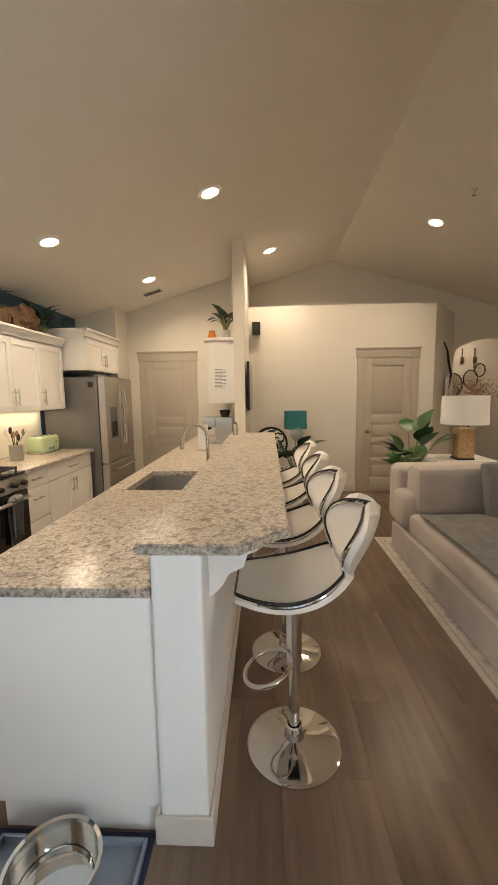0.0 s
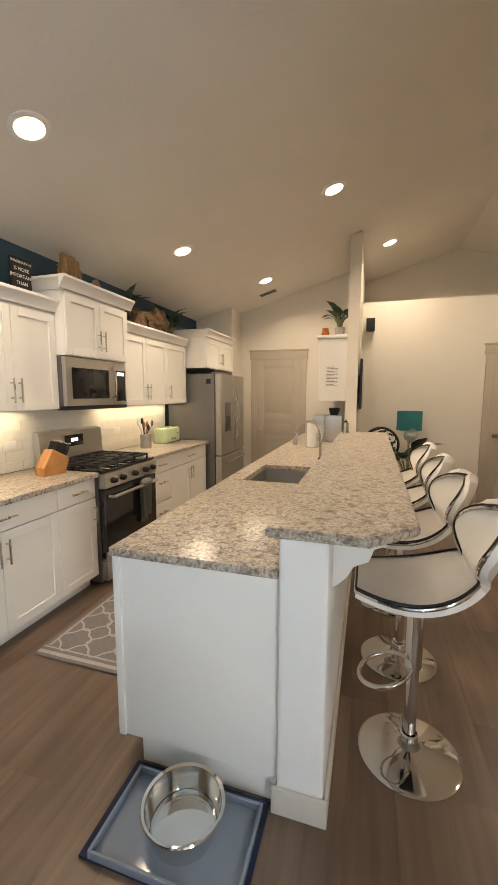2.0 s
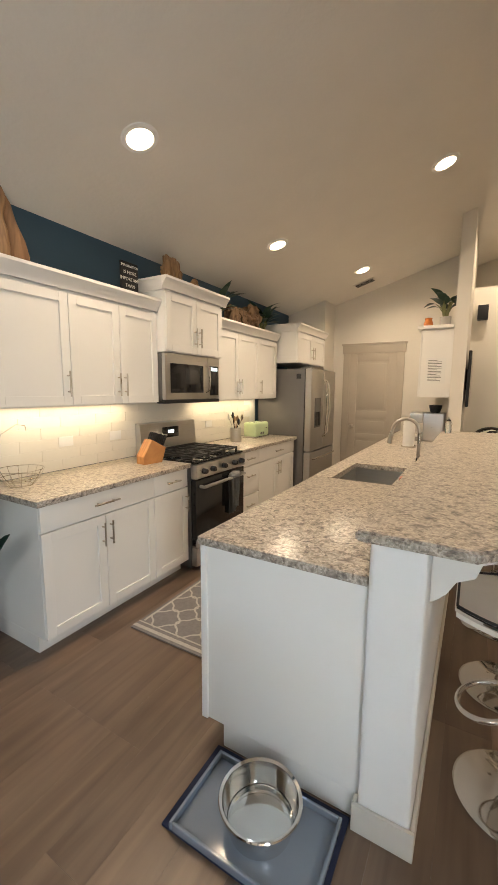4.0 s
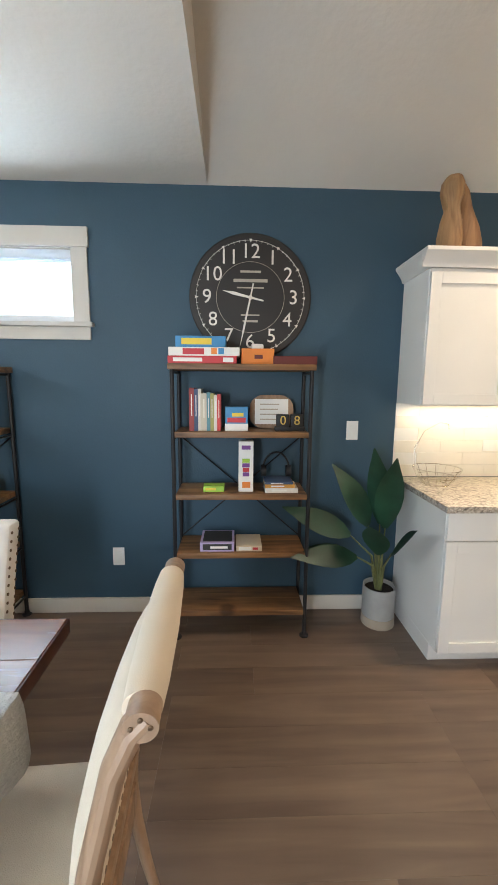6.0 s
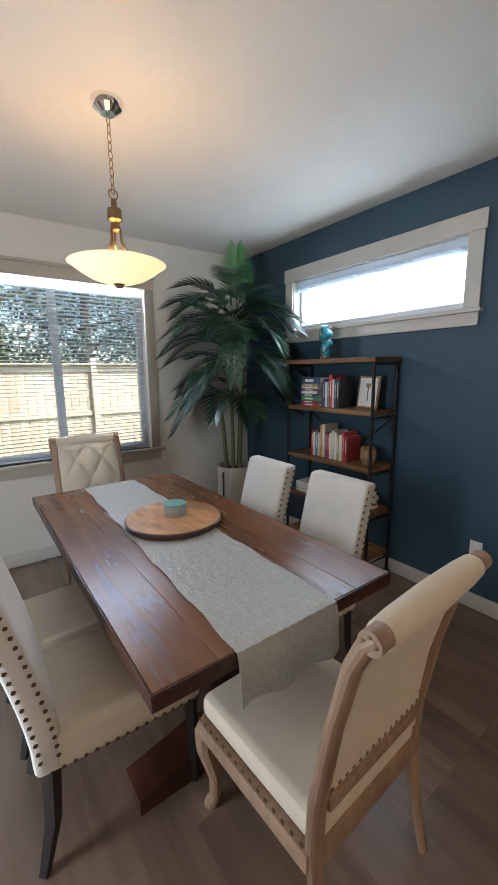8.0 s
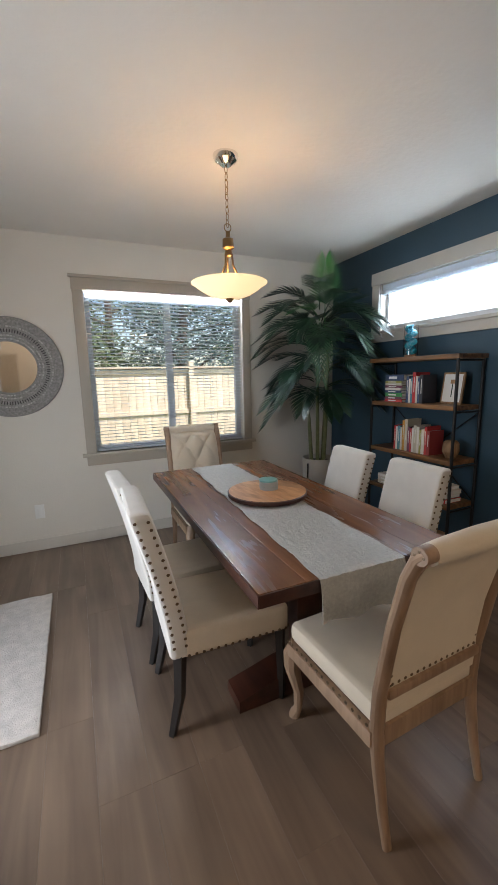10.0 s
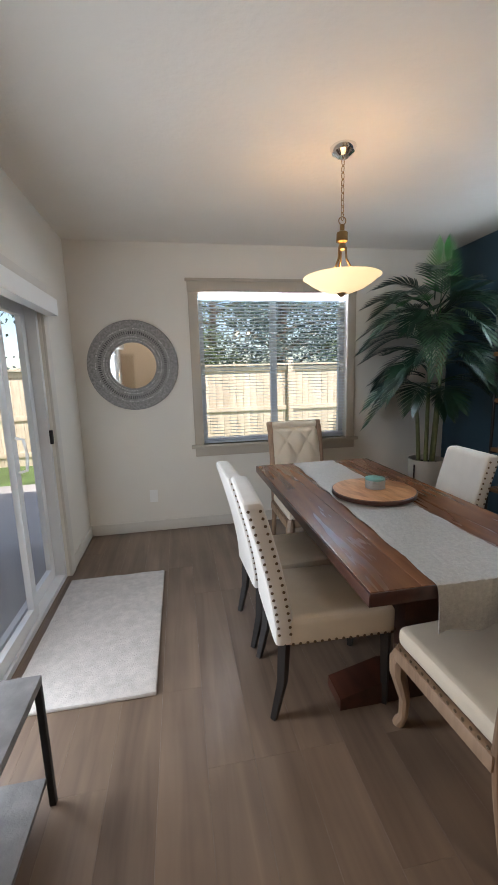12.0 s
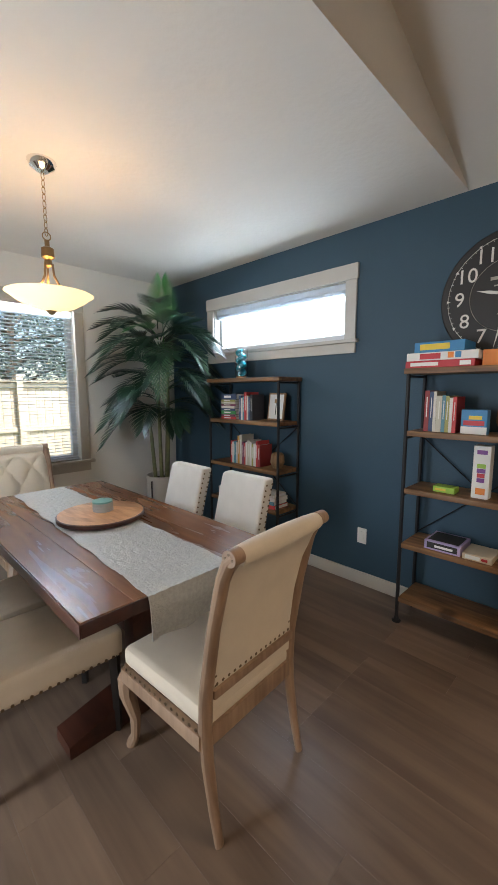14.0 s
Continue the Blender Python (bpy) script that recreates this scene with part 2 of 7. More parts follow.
SPLASH = mat("glossy_white_tile", (0.78, 0.74, 0.66), 0.25, vary=0.02)
MIRROR = mat("mirror_silver", (0.86, 0.86, 0.86), 0.01, 1.0, vary=0.0)
CANGLOW = glow("can_light_lens", (1.0, 0.80, 0.52), 14)


def colour(name, rgb, rough=0.5, **k):
    return mat(name, rgb, rough, vary=0.06, scale=10, **k)


# ---------- mesh helpers ----------
def box(bm, x0, y0, z0, x1, y1, z1, m=None):
    vs = bmesh.ops.create_cube(bm, size=1, matrix=Matrix.LocRotScale(((x0 + x1) / 2, (y0 + y1) / 2, (z0 + z1) / 2), None, (abs(x1 - x0), abs(y1 - y0), abs(z1 - z0))))["verts"]
    if m is not None:
        bmesh.ops.transform(bm, matrix=m, verts=vs)
    return vs


def rbox(x0, y0, z0, x1, y1, z1, r=0.004, seg=2, m=None):
    bm = bmesh.new()
    box(bm, x0, y0, z0, x1, y1, z1)
    if r:
        r = min(r, 0.45 * min(abs(x1 - x0), abs(y1 - y0), abs(z1 - z0)))
        bmesh.ops.bevel(bm, geom=bm.edges[:], offset=r, segments=seg, profile=0.6, affect="EDGES")
    if m is not None:
        bmesh.ops.transform(bm, matrix=m, verts=bm.verts[:])
    return bm


def merge(*bms):
    out = bmesh.new()
    for b in bms:
        me = bpy.data.meshes.new("join")
        b.to_mesh(me)
        b.free()
        out.from_mesh(me)
        bpy.data.meshes.remove(me)
    return out


def cyl(x, y, z0, z1, r0, r1=None, seg=24, bm=None, m=None):
    bm = bm or bmesh.new()
    r1 = r0 if r1 is None else r1
    vs = bmesh.ops.create_cone(bm, cap_ends=True, segments=seg, radius1=r0, radius2=r1, depth=z1 - z0, matrix=Matrix.Translation((x, y, (z0 + z1) / 2)))["verts"]
    if m is not None:
        bmesh.ops.transform(bm, matrix=m, verts=vs)
    return bm


def lathe(profile, seg=32, x=0, y=0, closed=False):
    bm = bmesh.new()
    rings = []
    for r, z in profile:
        rings.append([bm.verts.new((x + max(r, 1e-4) * math.cos(2 * math.pi * k / seg), y + max(r, 1e-4) * math.sin(2 * math.pi * k / seg), z)) for k in range(seg)])
    for a, b in zip(rings, rings[1:]):
        for k in range(seg):
            bm.faces.new((a[k], a[(k + 1) % seg], b[(k + 1) % seg], b[k]))
    bmesh.ops.remove_doubles(bm, verts=bm.verts[:], dist=0.0003)
    bmesh.ops.recalc_face_normals(bm, faces=bm.faces[:])
    return bm


def tube(pts, r, seg=8, closed=False, bm=None, flat=1.0):
    """A round or oval bar along pts; r may be one radius or one for each point."""
    bm = bm or bmesh.new()
    pts = [Vector(p) for p in pts]
    n = len(pts)
    rs = r if isinstance(r, (list, tuple)) else [r] * n
    rings = []
    for i, p in enumerate(pts):
        a = pts[i - 1] if (i or closed) else p
        b = pts[(i + 1) % n] if (i < n - 1 or closed) else p
        d = (b - a).normalized()
        if i == 0:
            u = d.cross(Vector((0, 0, 1)) if abs(d.z) < 0.8 else Vector((0, 1, 0))).normalized()
        else:
            u = (u - d * u.dot(d)).normalized()
        w = u.cross(d)
        rings.append([bm.verts.new(p + rs[i] * (math.cos(2 * math.pi * k / seg) * u + flat * math.sin(2 * math.pi * k / seg) * w)) for k in range(seg)])
    for i in range(n if closed else n - 1):
        a, b = rings[i], rings[(i + 1) % n]
        for k in range(seg):
            bm.faces.new((a[k], a[(k + 1) % seg], b[(k + 1) % seg], b[k]))
    if not closed:
        bm.faces.new(rings[0][::-1])
        bm.faces.new(rings[-1])
    bmesh.ops.recalc_face_normals(bm, faces=bm.faces[:])
    return bm


def prism(outline, h0, h1, axis="z"):
    """A flat outline pulled from h0 to h1 along an axis; outline in the two other axes."""
    bm = bmesh.new()

    def at(p, h):
        return {"z": (p[0], p[1], h), "y": (p[0], h, p[1]), "x": (h, p[0], p[1])}[axis]
    a = [bm.verts.new(at(p, h0)) for p in outline]
    b = [bm.verts.new(at(p, h1)) for p in outline]
    bm.faces.new(a)
    bm.faces.new(b[::-1])
    for k in range(len(a)):
        bm.faces.new((a[k], b[k], b[(k + 1) % len(a)], a[(k + 1) % len(a)]))
    bmesh.ops.recalc_face_normals(bm, faces=bm.faces[:])
    return bm


def moved(bm, m):
    bmesh.ops.transform(bm, matrix=m, verts=bm.verts[:])
    return bm


def data_of(name, bm, material, smooth=True):
    me = bpy.data.meshes.new(name)
    bm.to_mesh(me)
    bm.free()
    me.materials.append(material)
    if smooth:
        me.shade_smooth()
        me.set_sharp_from_angle(angle=radians(26))
    return me


def part(name, bm, material, parent, label="", smooth=True):
    ob = new(name, data_of(name, bm, material, smooth))
    ob.parent = parent
    return tagged(ob, label)


def solid(name, bm, material, label, category, group="", kind="", m=None):
    ob = new(name, data_of(name, bm, material))
    if m is not None:
        ob.matrix_world = m
    return tagged(ob, label, category, group, kind)


def thing(name, label, category, m, group="", kind=""):
    ob = new(name)
    ob.empty_display_size = 0.1
    ob.matrix_world = m
    return tagged(ob, label, category, group, kind)


def letters(text, size, depth=0.001):
    c = bpy.data.curves.new("letters", "FONT")
    c.body, c.size, c.extrude, c.align_x, c.align_y, c.resolution_u = text, size, depth, "CENTER", "CENTER", 3
    ob = new("letters", c)
    me = bpy.data.meshes.new_from_object(ob.evaluated_get(bpy.context.evaluated_depsgraph_get()))
    bpy.data.objects.remove(ob)
    bm = bmesh.new()
    bm.from_mesh(me)
    bpy.data.meshes.remove(me)
    return bm


def sheet_x(x, y0, z0, y1, z1):
    bm = bmesh.new()
    bm.faces.new([bm.verts.new(v) for v in ((x, y0, z0), (x, y1, z0), (x, y1, z1), (x, y0, z1))])
    return bm


def structure(name, bm, material, label, category):
    return solid(name, bm, material, label, category, kind="structure")


# ---------- the room ----------
W, S, EAST, FLAT = -2.4, S_WALL, 1.245, 2.62
RIDGE_X, RIDGE_Z, EAVE_X = 1.42, 3.73, 5.24
RISE = (RIDGE_Z - FLAT) / (RIDGE_X - W)


def roof(x):
    return RIDGE_Z - RISE * abs(x - RIDGE_X)


def walls_with_hole(a0, a1, z0, z1, h0, h1, hz0, hz1, d0, d1, axis):
    """Four slabs round an opening; axis names the way through the wall."""
    bm = bmesh.new()
    for p, q, r, s in ((a0, h0, z0, z1), (h1, a1, z0, z1), (h0, h1, z0, hz0), (h0, h1, hz1, z1)):
        if q - p > 1e-4 and s - r > 1e-4:
            box(bm, d0, p, r, d1, q, s) if axis == "x" else box(bm, p, d0, r, q, d1, s)
    return bm


structure("wall_west", walls_with_hole(S - 0.15, 5.6, 0, 2.70, -2.335, -0.845, 1.85, 2.27, W - 0.15, W, "x"), BLUE, "deep blue painted accent wall", "wall")
structure("wall_south", walls_with_hole(W, EAST + 0.15, 0, FLAT, -1.297, 0.143, 0.815, 2.205, S - 0.15, S, "y"), PAINT, "cream painted wall with a wide window", "wall")
structure("wall_east", walls_with_hole(S, -0.06, 0, FLAT, -2.30, -0.40, 0, 2.0, EAST, EAST + 0.15, "x"), PAINT, "cream painted wall with a sliding door", "wall")
structure("wall_living_back", rbox(EAST + 0.15, -0.21, 0, EAVE_X, -0.06, 2.62, 0), PAINT, "cream painted living room wall", "wall")
structure("wall_soffit", prism(((W, FLAT), (EAVE_X, FLAT), (RIDGE_X, RIDGE_Z)), -0.21, -0.06, "y"), CEIL, "painted drop wall between flat and vaulted ceiling", "wall")
structure("wall_living_east", rbox(EAVE_X, -0.21, 0, EAVE_X + 0.15, 8.4, 2.70, 0), PAINT, "cream painted living room wall", "wall")
structure("wall_pantry", prism(((-1.82, 0), (-0.06, 0), (-0.06, roof(-0.06)), (-1.82, roof(-1.82))), 6.05, 6.2, "y"), PAINT, "cream painted wall around the pantry door", "wall")
structure("wall_return", prism(((W - 0.15, 0), (-1.82, 0), (-1.82, roof(-1.82)), (W - 0.15, roof(W - 0.15))), 5.6, 6.2, "y"), PAINT, "cream painted wall beside the refrigerator", "wall")
structure("wall_partition", prism(((-0.09, 0), (0.04, 0), (0.04, roof(0.04)), (-0.09, roof(-0.09))), 4.75, 6.9, "y"), PAINT, "narrow cream painted partition wall end", "wall")
structure("wall_closet", merge(rbox(0.04, 6.05, 0, 2.72, 6.17, 2.83, 0), prism(((2.72, 6.05), (2.815, 6.05), (3.48, 6.9), (3.36, 6.9), (2.72, 6.17)), 0, 2.83, "z"), prism(((0.04, 6.17), (2.72, 6.17), (3.36, 6.9), (0.04, 6.9)), 2.75, 2.829, "z")), PAINT, "cream painted closet wall with a flat plant ledge", "wall")
arch = [(3.5 + 0.75 - 0.75 * math.cos(k * math.pi / 16), 2.15 + 0.27 * math.sin(k * math.pi / 16)) for k in range(17)]
structure("wall_gable", merge(
    prism([(0.04, 2.83), (2.81, 2.83), (2.81, roof(2.81)), (RIDGE_X, RIDGE_Z), (0.04, roof(0.04))], 6.9, 7.02, "y"),
    prism([(2.81, 0), (3.5, 0)] + arch + [(5.0, 0), (EAVE_X, 0), (EAVE_X, roof(EAVE_X)), (2.81, roof(2.81))], 6.9, 7.02, "y")), PAINT, "cream painted gable wall with an arched opening", "wall")
structure("wall_hall", rbox(0.0, 8.3, 0, EAVE_X, 8.4, 3.8, 0), PAINT, "cream painted hall wall behind the arch", "wall")
structure("wall_hall_side", rbox(2.75, 7.02, 0, 2.81, 8.3, 3.6, 0), PAINT, "cream painted hall side wall", "wall")
structure("ceiling_vault", merge(
    prism(((W - 0.15, FLAT - 0.15 * RISE), (RIDGE_X, RIDGE_Z), (RIDGE_X, RIDGE_Z + 0.12), (W - 0.15, FLAT + 0.12)), -0.06, 8.4, "y"),
    prism(((EAVE_X + 0.15, roof(EAVE_X + 0.15)), (EAVE_X + 0.15, 2.74), (RIDGE_X, RIDGE_Z + 0.12), (RIDGE_X, RIDGE_Z)), -0.06, 8.4, "y")), CEIL, "off-white textured vaulted ceiling", "ceiling")
structure("ceiling_dining", rbox(W - 0.15, S - 0.15, FLAT, EAST + 0.15, -0.21, FLAT + 0.14, 0), CEIL, "off-white textured flat ceiling", "ceiling")
structure("subfloor", merge(rbox(W - 0.15, S - 0.15, -0.09, EAST + 0.15, -0.21, -0.012, 0), rbox(W - 0.15, -0.21, -0.09, EAVE_X + 0.15, 8.4, -0.012, 0)), BLACK, "dark floor base under the planks", "floor")


def board(name, x0, y0, x1, y1, h=0.10, d=0.014):
    return structure(name, rbox(x0, y0, 0, x1, y1, h, 0.004), BASEB, "pale painted baseboard", "baseboard")


board("baseboard", W, S, W + 0.014, 1.12)
board("baseboard", W + 0.014, S, EAST, S + 0.014)
board("baseboard", EAST - 0.014, S + 0.014, EAST, -2.40)
board("baseboard", EAST - 0.014, -0.30, EAST, -0.06)
board("baseboard", EAST, -0.06, EAVE_X, -0.046)
board("baseboard", 0.054, 6.036, 1.65, 6.05)
board("baseboard", 2.64, 6.036, 2.81, 6.05)
board("baseboard", 0.04, 4.75, 0.054, 6.036)


# ---------- windows, doors ----------
def window_west():
    w = thing("window_1", "wide transom window with pale casing and raised white blind", "window", pose(W, -1.59, 0), kind="structure")
    h = 0.745
    for n, b in (("head_casing", rbox(0, -h - 0.1, 2.27, 0.022, h + 0.1, 2.378)), ("side_casing", rbox(0, -h - 0.09, 1.85, 0.018, -h, 2.27)), ("side_casing", rbox(0, h, 1.85, 0.018, h + 0.09, 2.27)),
                 ("window_sill", rbox(-0.10, -h - 0.11, 1.825, 0.045, h + 0.11, 1.85)), ("apron", rbox(0, -h - 0.09, 1.75, 0.018, h + 0.09, 1.825))):
        part(n, b, WINTRIM, w)
    fr = bmesh.new()
    for a in ((-h, 1.85, h, 1.90), (-h, 2.23, h, 2.27), (-h, 1.90, -h + 0.04, 2.23), (h - 0.04, 1.90, h, 2.23)):
        box(fr, -0.12, a[0], a[1], -0.07, a[2], a[3])
    for n, b in (("side_jamb", rbox(-0.07, -h, 1.85, 0, -h + 0.008, 2.27, 0)), ("side_jamb", rbox(-0.07, h - 0.008, 1.85, 0, h, 2.27, 0)), ("head_jamb", rbox(-0.07, -h + 0.008, 2.2655, 0, h - 0.008, 2.27, 0))):
        part(n, b, WINTRIM, w)
    part("window_frame", fr, VINYL, w)
    g = part("pane", sheet_x(-0.097, -h + 0.04, 1.90, h - 0.04, 2.23), GLASS, w)
    g.visible_shadow = False
    part("head_rail", rbox(-0.062, -h + 0.01, 2.215, -0.02, h - 0.01, 2.265), BLIND, w)
    for k in range(5):
        part("blind_slat", rbox(-0.06, -h + 0.012, 2.195 + k * 0.008, -0.022, h - 0.012, 2.198 + k * 0.008, 0), BLIND, w)
    part("bottom_rail", rbox(-0.058, -h + 0.012, 2.178, -0.024, h - 0.012, 2.191), BLIND, w)


WINTRIM = mat("window_trim_paint", (0.56, 0.54, 0.50), 0.5, vary=0.03)


def window_south():
    w = thing("window_2", "slider window with greige casing and open white blinds", "window", pose(-0.577, S, 0), kind="structure")
    h = 0.72
    for n, b in (("head_casing", rbox(-h - 0.09, 0, 2.205, h + 0.09, 0.022, 2.30)), ("head_cap", rbox(-h - 0.105, 0, 2.30, h + 0.105, 0.034, 2.325)), ("side_casing", rbox(-h - 0.085, 0, 0.815, -h, 0.018, 2.205)), ("side_casing", rbox(h, 0, 0.815, h + 0.085, 0.018, 2.205)),
                 ("window_sill", rbox(-h - 0.12, -0.10, 0.785, h + 0.12, 0.045, 0.815)), ("apron", rbox(-h - 0.085, 0, 0.705, h + 0.085, 0.018, 0.785))):
        part(n, b, TRIM, w)
    fr = bmesh.new()
    for a in ((-h, 0.815, h, 0.86), (-h, 2.16, h, 2.205), (-h, 0.86, -h + 0.045, 2.16), (h - 0.045, 0.86, h, 2.16), (-0.03, 0.86, 0.03, 2.16)):
        box(fr, a[0], -0.13, a[1], a[2], -0.08, a[3])
    part("window_frame", fr, VINYL, w)
    for x0, x1 in ((-h + 0.045, -0.03), (0.03, h - 0.045)):
        g = part("pane", rbox(x0, -0.108, 0.86, x1, -0.102, 2.16, 0), GLASS, w)
        g.visible_shadow = False
    part("head_rail", rbox(-h + 0.008, -0.07, 2.15, h - 0.008, -0.015, 2.20), BLIND, w)
    sl = data_of("blind_slat", rbox(-h + 0.01, -0.022, -0.0012, h - 0.01, 0.022, 0.0012, 0), BLIND)
    n = 44
    for k in range(n):
        ob = new("blind_slat", sl)
        ob.parent = w
        ob.matrix_basis = pose(0, -0.042, 0.85 + k * (2.14 - 0.85) / (n - 1), 4, 0, 0)
    part("bottom_rail", rbox(-h + 0.01, -0.066, 0.823, h - 0.01, -0.02, 0.84), BLIND, w)
    for x in (-0.4, 0.0, 0.4):
        part("ladder_cord", rbox(x - 0.001, -0.019, 0.825, x + 0.001, -0.017, 2.12, 0), BLIND, w)


def door(name, x, y, wd, label, hand):
    """A closed panel door in a greige casing, facing the kitchen."""
    d = thing(name, label, "door", pose(x, y, 0), kind="structure")
    h = wd / 2
    part("side_casing", rbox(-h - 0.10, -0.02, 0, -h, 0, 2.05), TRIM, d)
    part("side_casing", rbox(h, -0.02, 0, h + 0.10, 0, 2.05), TRIM, d)
    part("head_casing", rbox(-h - 0.115, -0.024, 2.05, h + 0.115, 0, 2.175), TRIM, d)
    part("head_cap", rbox(-h - 0.13, -0.034, 2.175, h + 0.13, 0, 2.20), TRIM, d)
    part("slab", rbox(-h, -0.006, 0.01, h, 0.01, 2.05, 0.003), TRIM, d)
    st = 0.115
    for a in ((-h, -h + st, 0.01, 2.05), (h - st, h, 0.01, 2.05)):
        part("stile", rbox(a[0], -0.016, a[2], a[1], -0.006, a[3], 0.003), TRIM, d)
    for z0, z1 in ((0.01, 0.22), (0.45, 0.53), (0.76, 0.84), (1.07, 1.19), (1.93, 2.05)):
        part("rail", rbox(-h + st, -0.016, z0, h - st, -0.006, z1, 0.003), TRIM, d)
    for z0, z1 in ((0.22, 0.45), (0.53, 0.76), (0.84, 1.07), (1.19, 1.93)):
        part("panel", rbox(-h + st + 0.035, -0.013, z0 + 0.035, h - st - 0.035, -0.006, z1 - 0.035, 0.006), TRIM, d)
    k = hand * (h - 0.065)
    part("door_knob", moved(lathe(((0.0, 0.085), (0.026, 0.08), (0.03, 0.065), (0.024, 0.05), (0.011, 0.045), (0.011, 0.012), (0.03, 0.012), (0.03, 0.0)), 20), pose(k, -0.016, 0.95, 90)), NICKEL, d, "brushed nickel knob")


def slider():
    d = thing("door_1", "white vinyl sliding glass door standing slightly open", "sliding door", pose(EAST, -1.35, 0), kind="structure")
    h = 0.95
    part("side_casing", rbox(-0.02, -h - 0.10, 0, 0, -h, 2.0), BASEB, d)
    part("side_casing", rbox(-0.02, h, 0, 0, h + 0.10, 2.0), BASEB, d)
    part("head_casing", rbox(-0.024, -h - 0.12, 2.0, 0, h + 0.12, 2.12), BASEB, d)
    part("blind_valance", rbox(-0.10, -h - 0.06, 1.90, -0.024, h + 0.06, 2.01), WHITE, d)
    fr = bmesh.new()
    for a in ((-h, 0, -h + 0.04, 2.0), (h - 0.04, 0, h, 2.0), (-h + 0.04, 1.96, h - 0.04, 2.0), (-h + 0.04, 0.0, h - 0.04, 0.035)):
        box(fr, 0.02, a[0], a[1], 0.13, a[2], a[3])
    part("door_frame", fr, VINYL, d)

    def sash(y0, y1, x):
        bm = bmesh.new()
        for a in ((y0, 0.04, y0 + 0.065, 1.955), (y1 - 0.065, 0.04, y1, 1.955), (y0 + 0.065, 0.04, y1 - 0.065, 0.12), (y0 + 0.065, 1.88, y1 - 0.065, 1.955)):
            box(bm, x, a[0], a[1], x + 0.035, a[2], a[3])
        s = part("sash", bm, VINYL, d)
        g = part("pane", sheet_x(x + 0.017, y0 + 0.065, 0.12, y1 - 0.065, 1.88), GLASS, s)
        g.visible_shadow = False
        return s
    sash(-h + 0.05, 0.05, 0.085)
    s = sash(-h + 0.55, h - 0.05, 0.035)
    part("pull_handle", tube([(0.03, -0.37, 0.95), (-0.012, -0.37, 0.96), (-0.022, -0.37, 1.05), (-0.012, -0.37, 1.14), (0.03, -0.37, 1.15)], 0.009), WHITE, s)
    part("latch", rbox(0.0, -h + 0.005, 1.02, 0.024, -h + 0.035, 1.12, 0.008), BLACK, d)


window_west()
window_south()
slider()
door("door_2", -1.208, 6.05, 0.69, "closed greige panel pantry door", -1)
door("door_3", 2.13, 6.05, 0.71, "closed greige five panel door", -1)


# ---------- ceiling lights ----------
def can_light(x, y, on=True):
    z = roof(x) if y > -0.06 else FLAT
    tilt = -math.degrees(math.atan(RISE)) * (1 if x < RIDGE_X else -1)
    c = thing("recessed_light", "lit round recessed ceiling light with white trim", "ceiling light", pose(x, y, z, 0, tilt, 0), group="recessed ceiling lights")
    part("trim_ring", lathe(((0.072, -0.002), (0.074, -0.010), (0.10, -0.006), (0.104, 0.0)), 32), WHITE, c)
    part("lens", cyl(0, 0, -0.006, 0.0, 0.073, seg=32), CANGLOW, c)
    L = lamp("can_lamp", "AREA", pose(x, y, z, 0, tilt, 0) @ pose(0, 0, -0.014), CAN_W, WARM, 0.14)
    L.data.spread = radians(150)


CAN_W, PEND_W = 7.4, 1.7
# The last two cans are unseen, added to brighten the living room side.
for x, y in ((-0.18, 3.61), (-1.57, 3.5), (-1.165, 5.07), (0.355, 5.46), (2.28, 4.9), (-1.545, 1.72), (3.6, 1.6), (3.9, 3.2)):
    can_light(x, y)


# ---------- kitchen cabinets ----------
def pull(length, vertical, m):
    """A bar pull standing off the face; the face looks along +x."""
    h = length / 2
    a, b = ((0.03, 0, -h), (0.03, 0, h)) if vertical else ((0.03, -h, 0), (0.03, h, 0))
    bm = tube([a, b], 0.006, 10)
    for s in (-0.62, 0.62):
        p = (0, 0, s * h) if vertical else (0, s * h, 0)
        tube([p, (0.03, p[1], p[2])], 0.005, 8, bm=bm)
    return moved(bm, m)


def front(parent, name, x, y0, y1, z0, z1, shaker=True, handle=None, along=0.16):
    """A door or drawer front on a face that looks along +x; handle is (y, z, vertical)."""
    g, st = 0.002, 0.058
    y0, y1, z0, z1 = y0 + g, y1 - g, z0 + g, z1 - g
    if shaker:
        bm = rbox(x, y0 + st, z0 + st, x + 0.010, y1 - st, z1 - st, 0)
    else:
        bm = rbox(x, y0, z0, x + 0.02, y1, z1, 0.0025)
    d = part(name, bm, CAB, parent)
    if shaker:
        for a in (y0, y1 - st):
            part("stile", rbox(x, a, z0, x + 0.02, a + st, z1, 0.0015, 1), CAB, d)
        for a in (z0, z1 - st):
            part("rail", rbox(x, y0 + st, a, x + 0.02, y1 - st, a + st, 0.0015, 1), CAB, d)
    if handle:
        part("handle", pull(along, handle[2], pose(x + 0.02, handle[0], handle[1])), NICKEL, d, "brushed nickel bar pull")
    return d


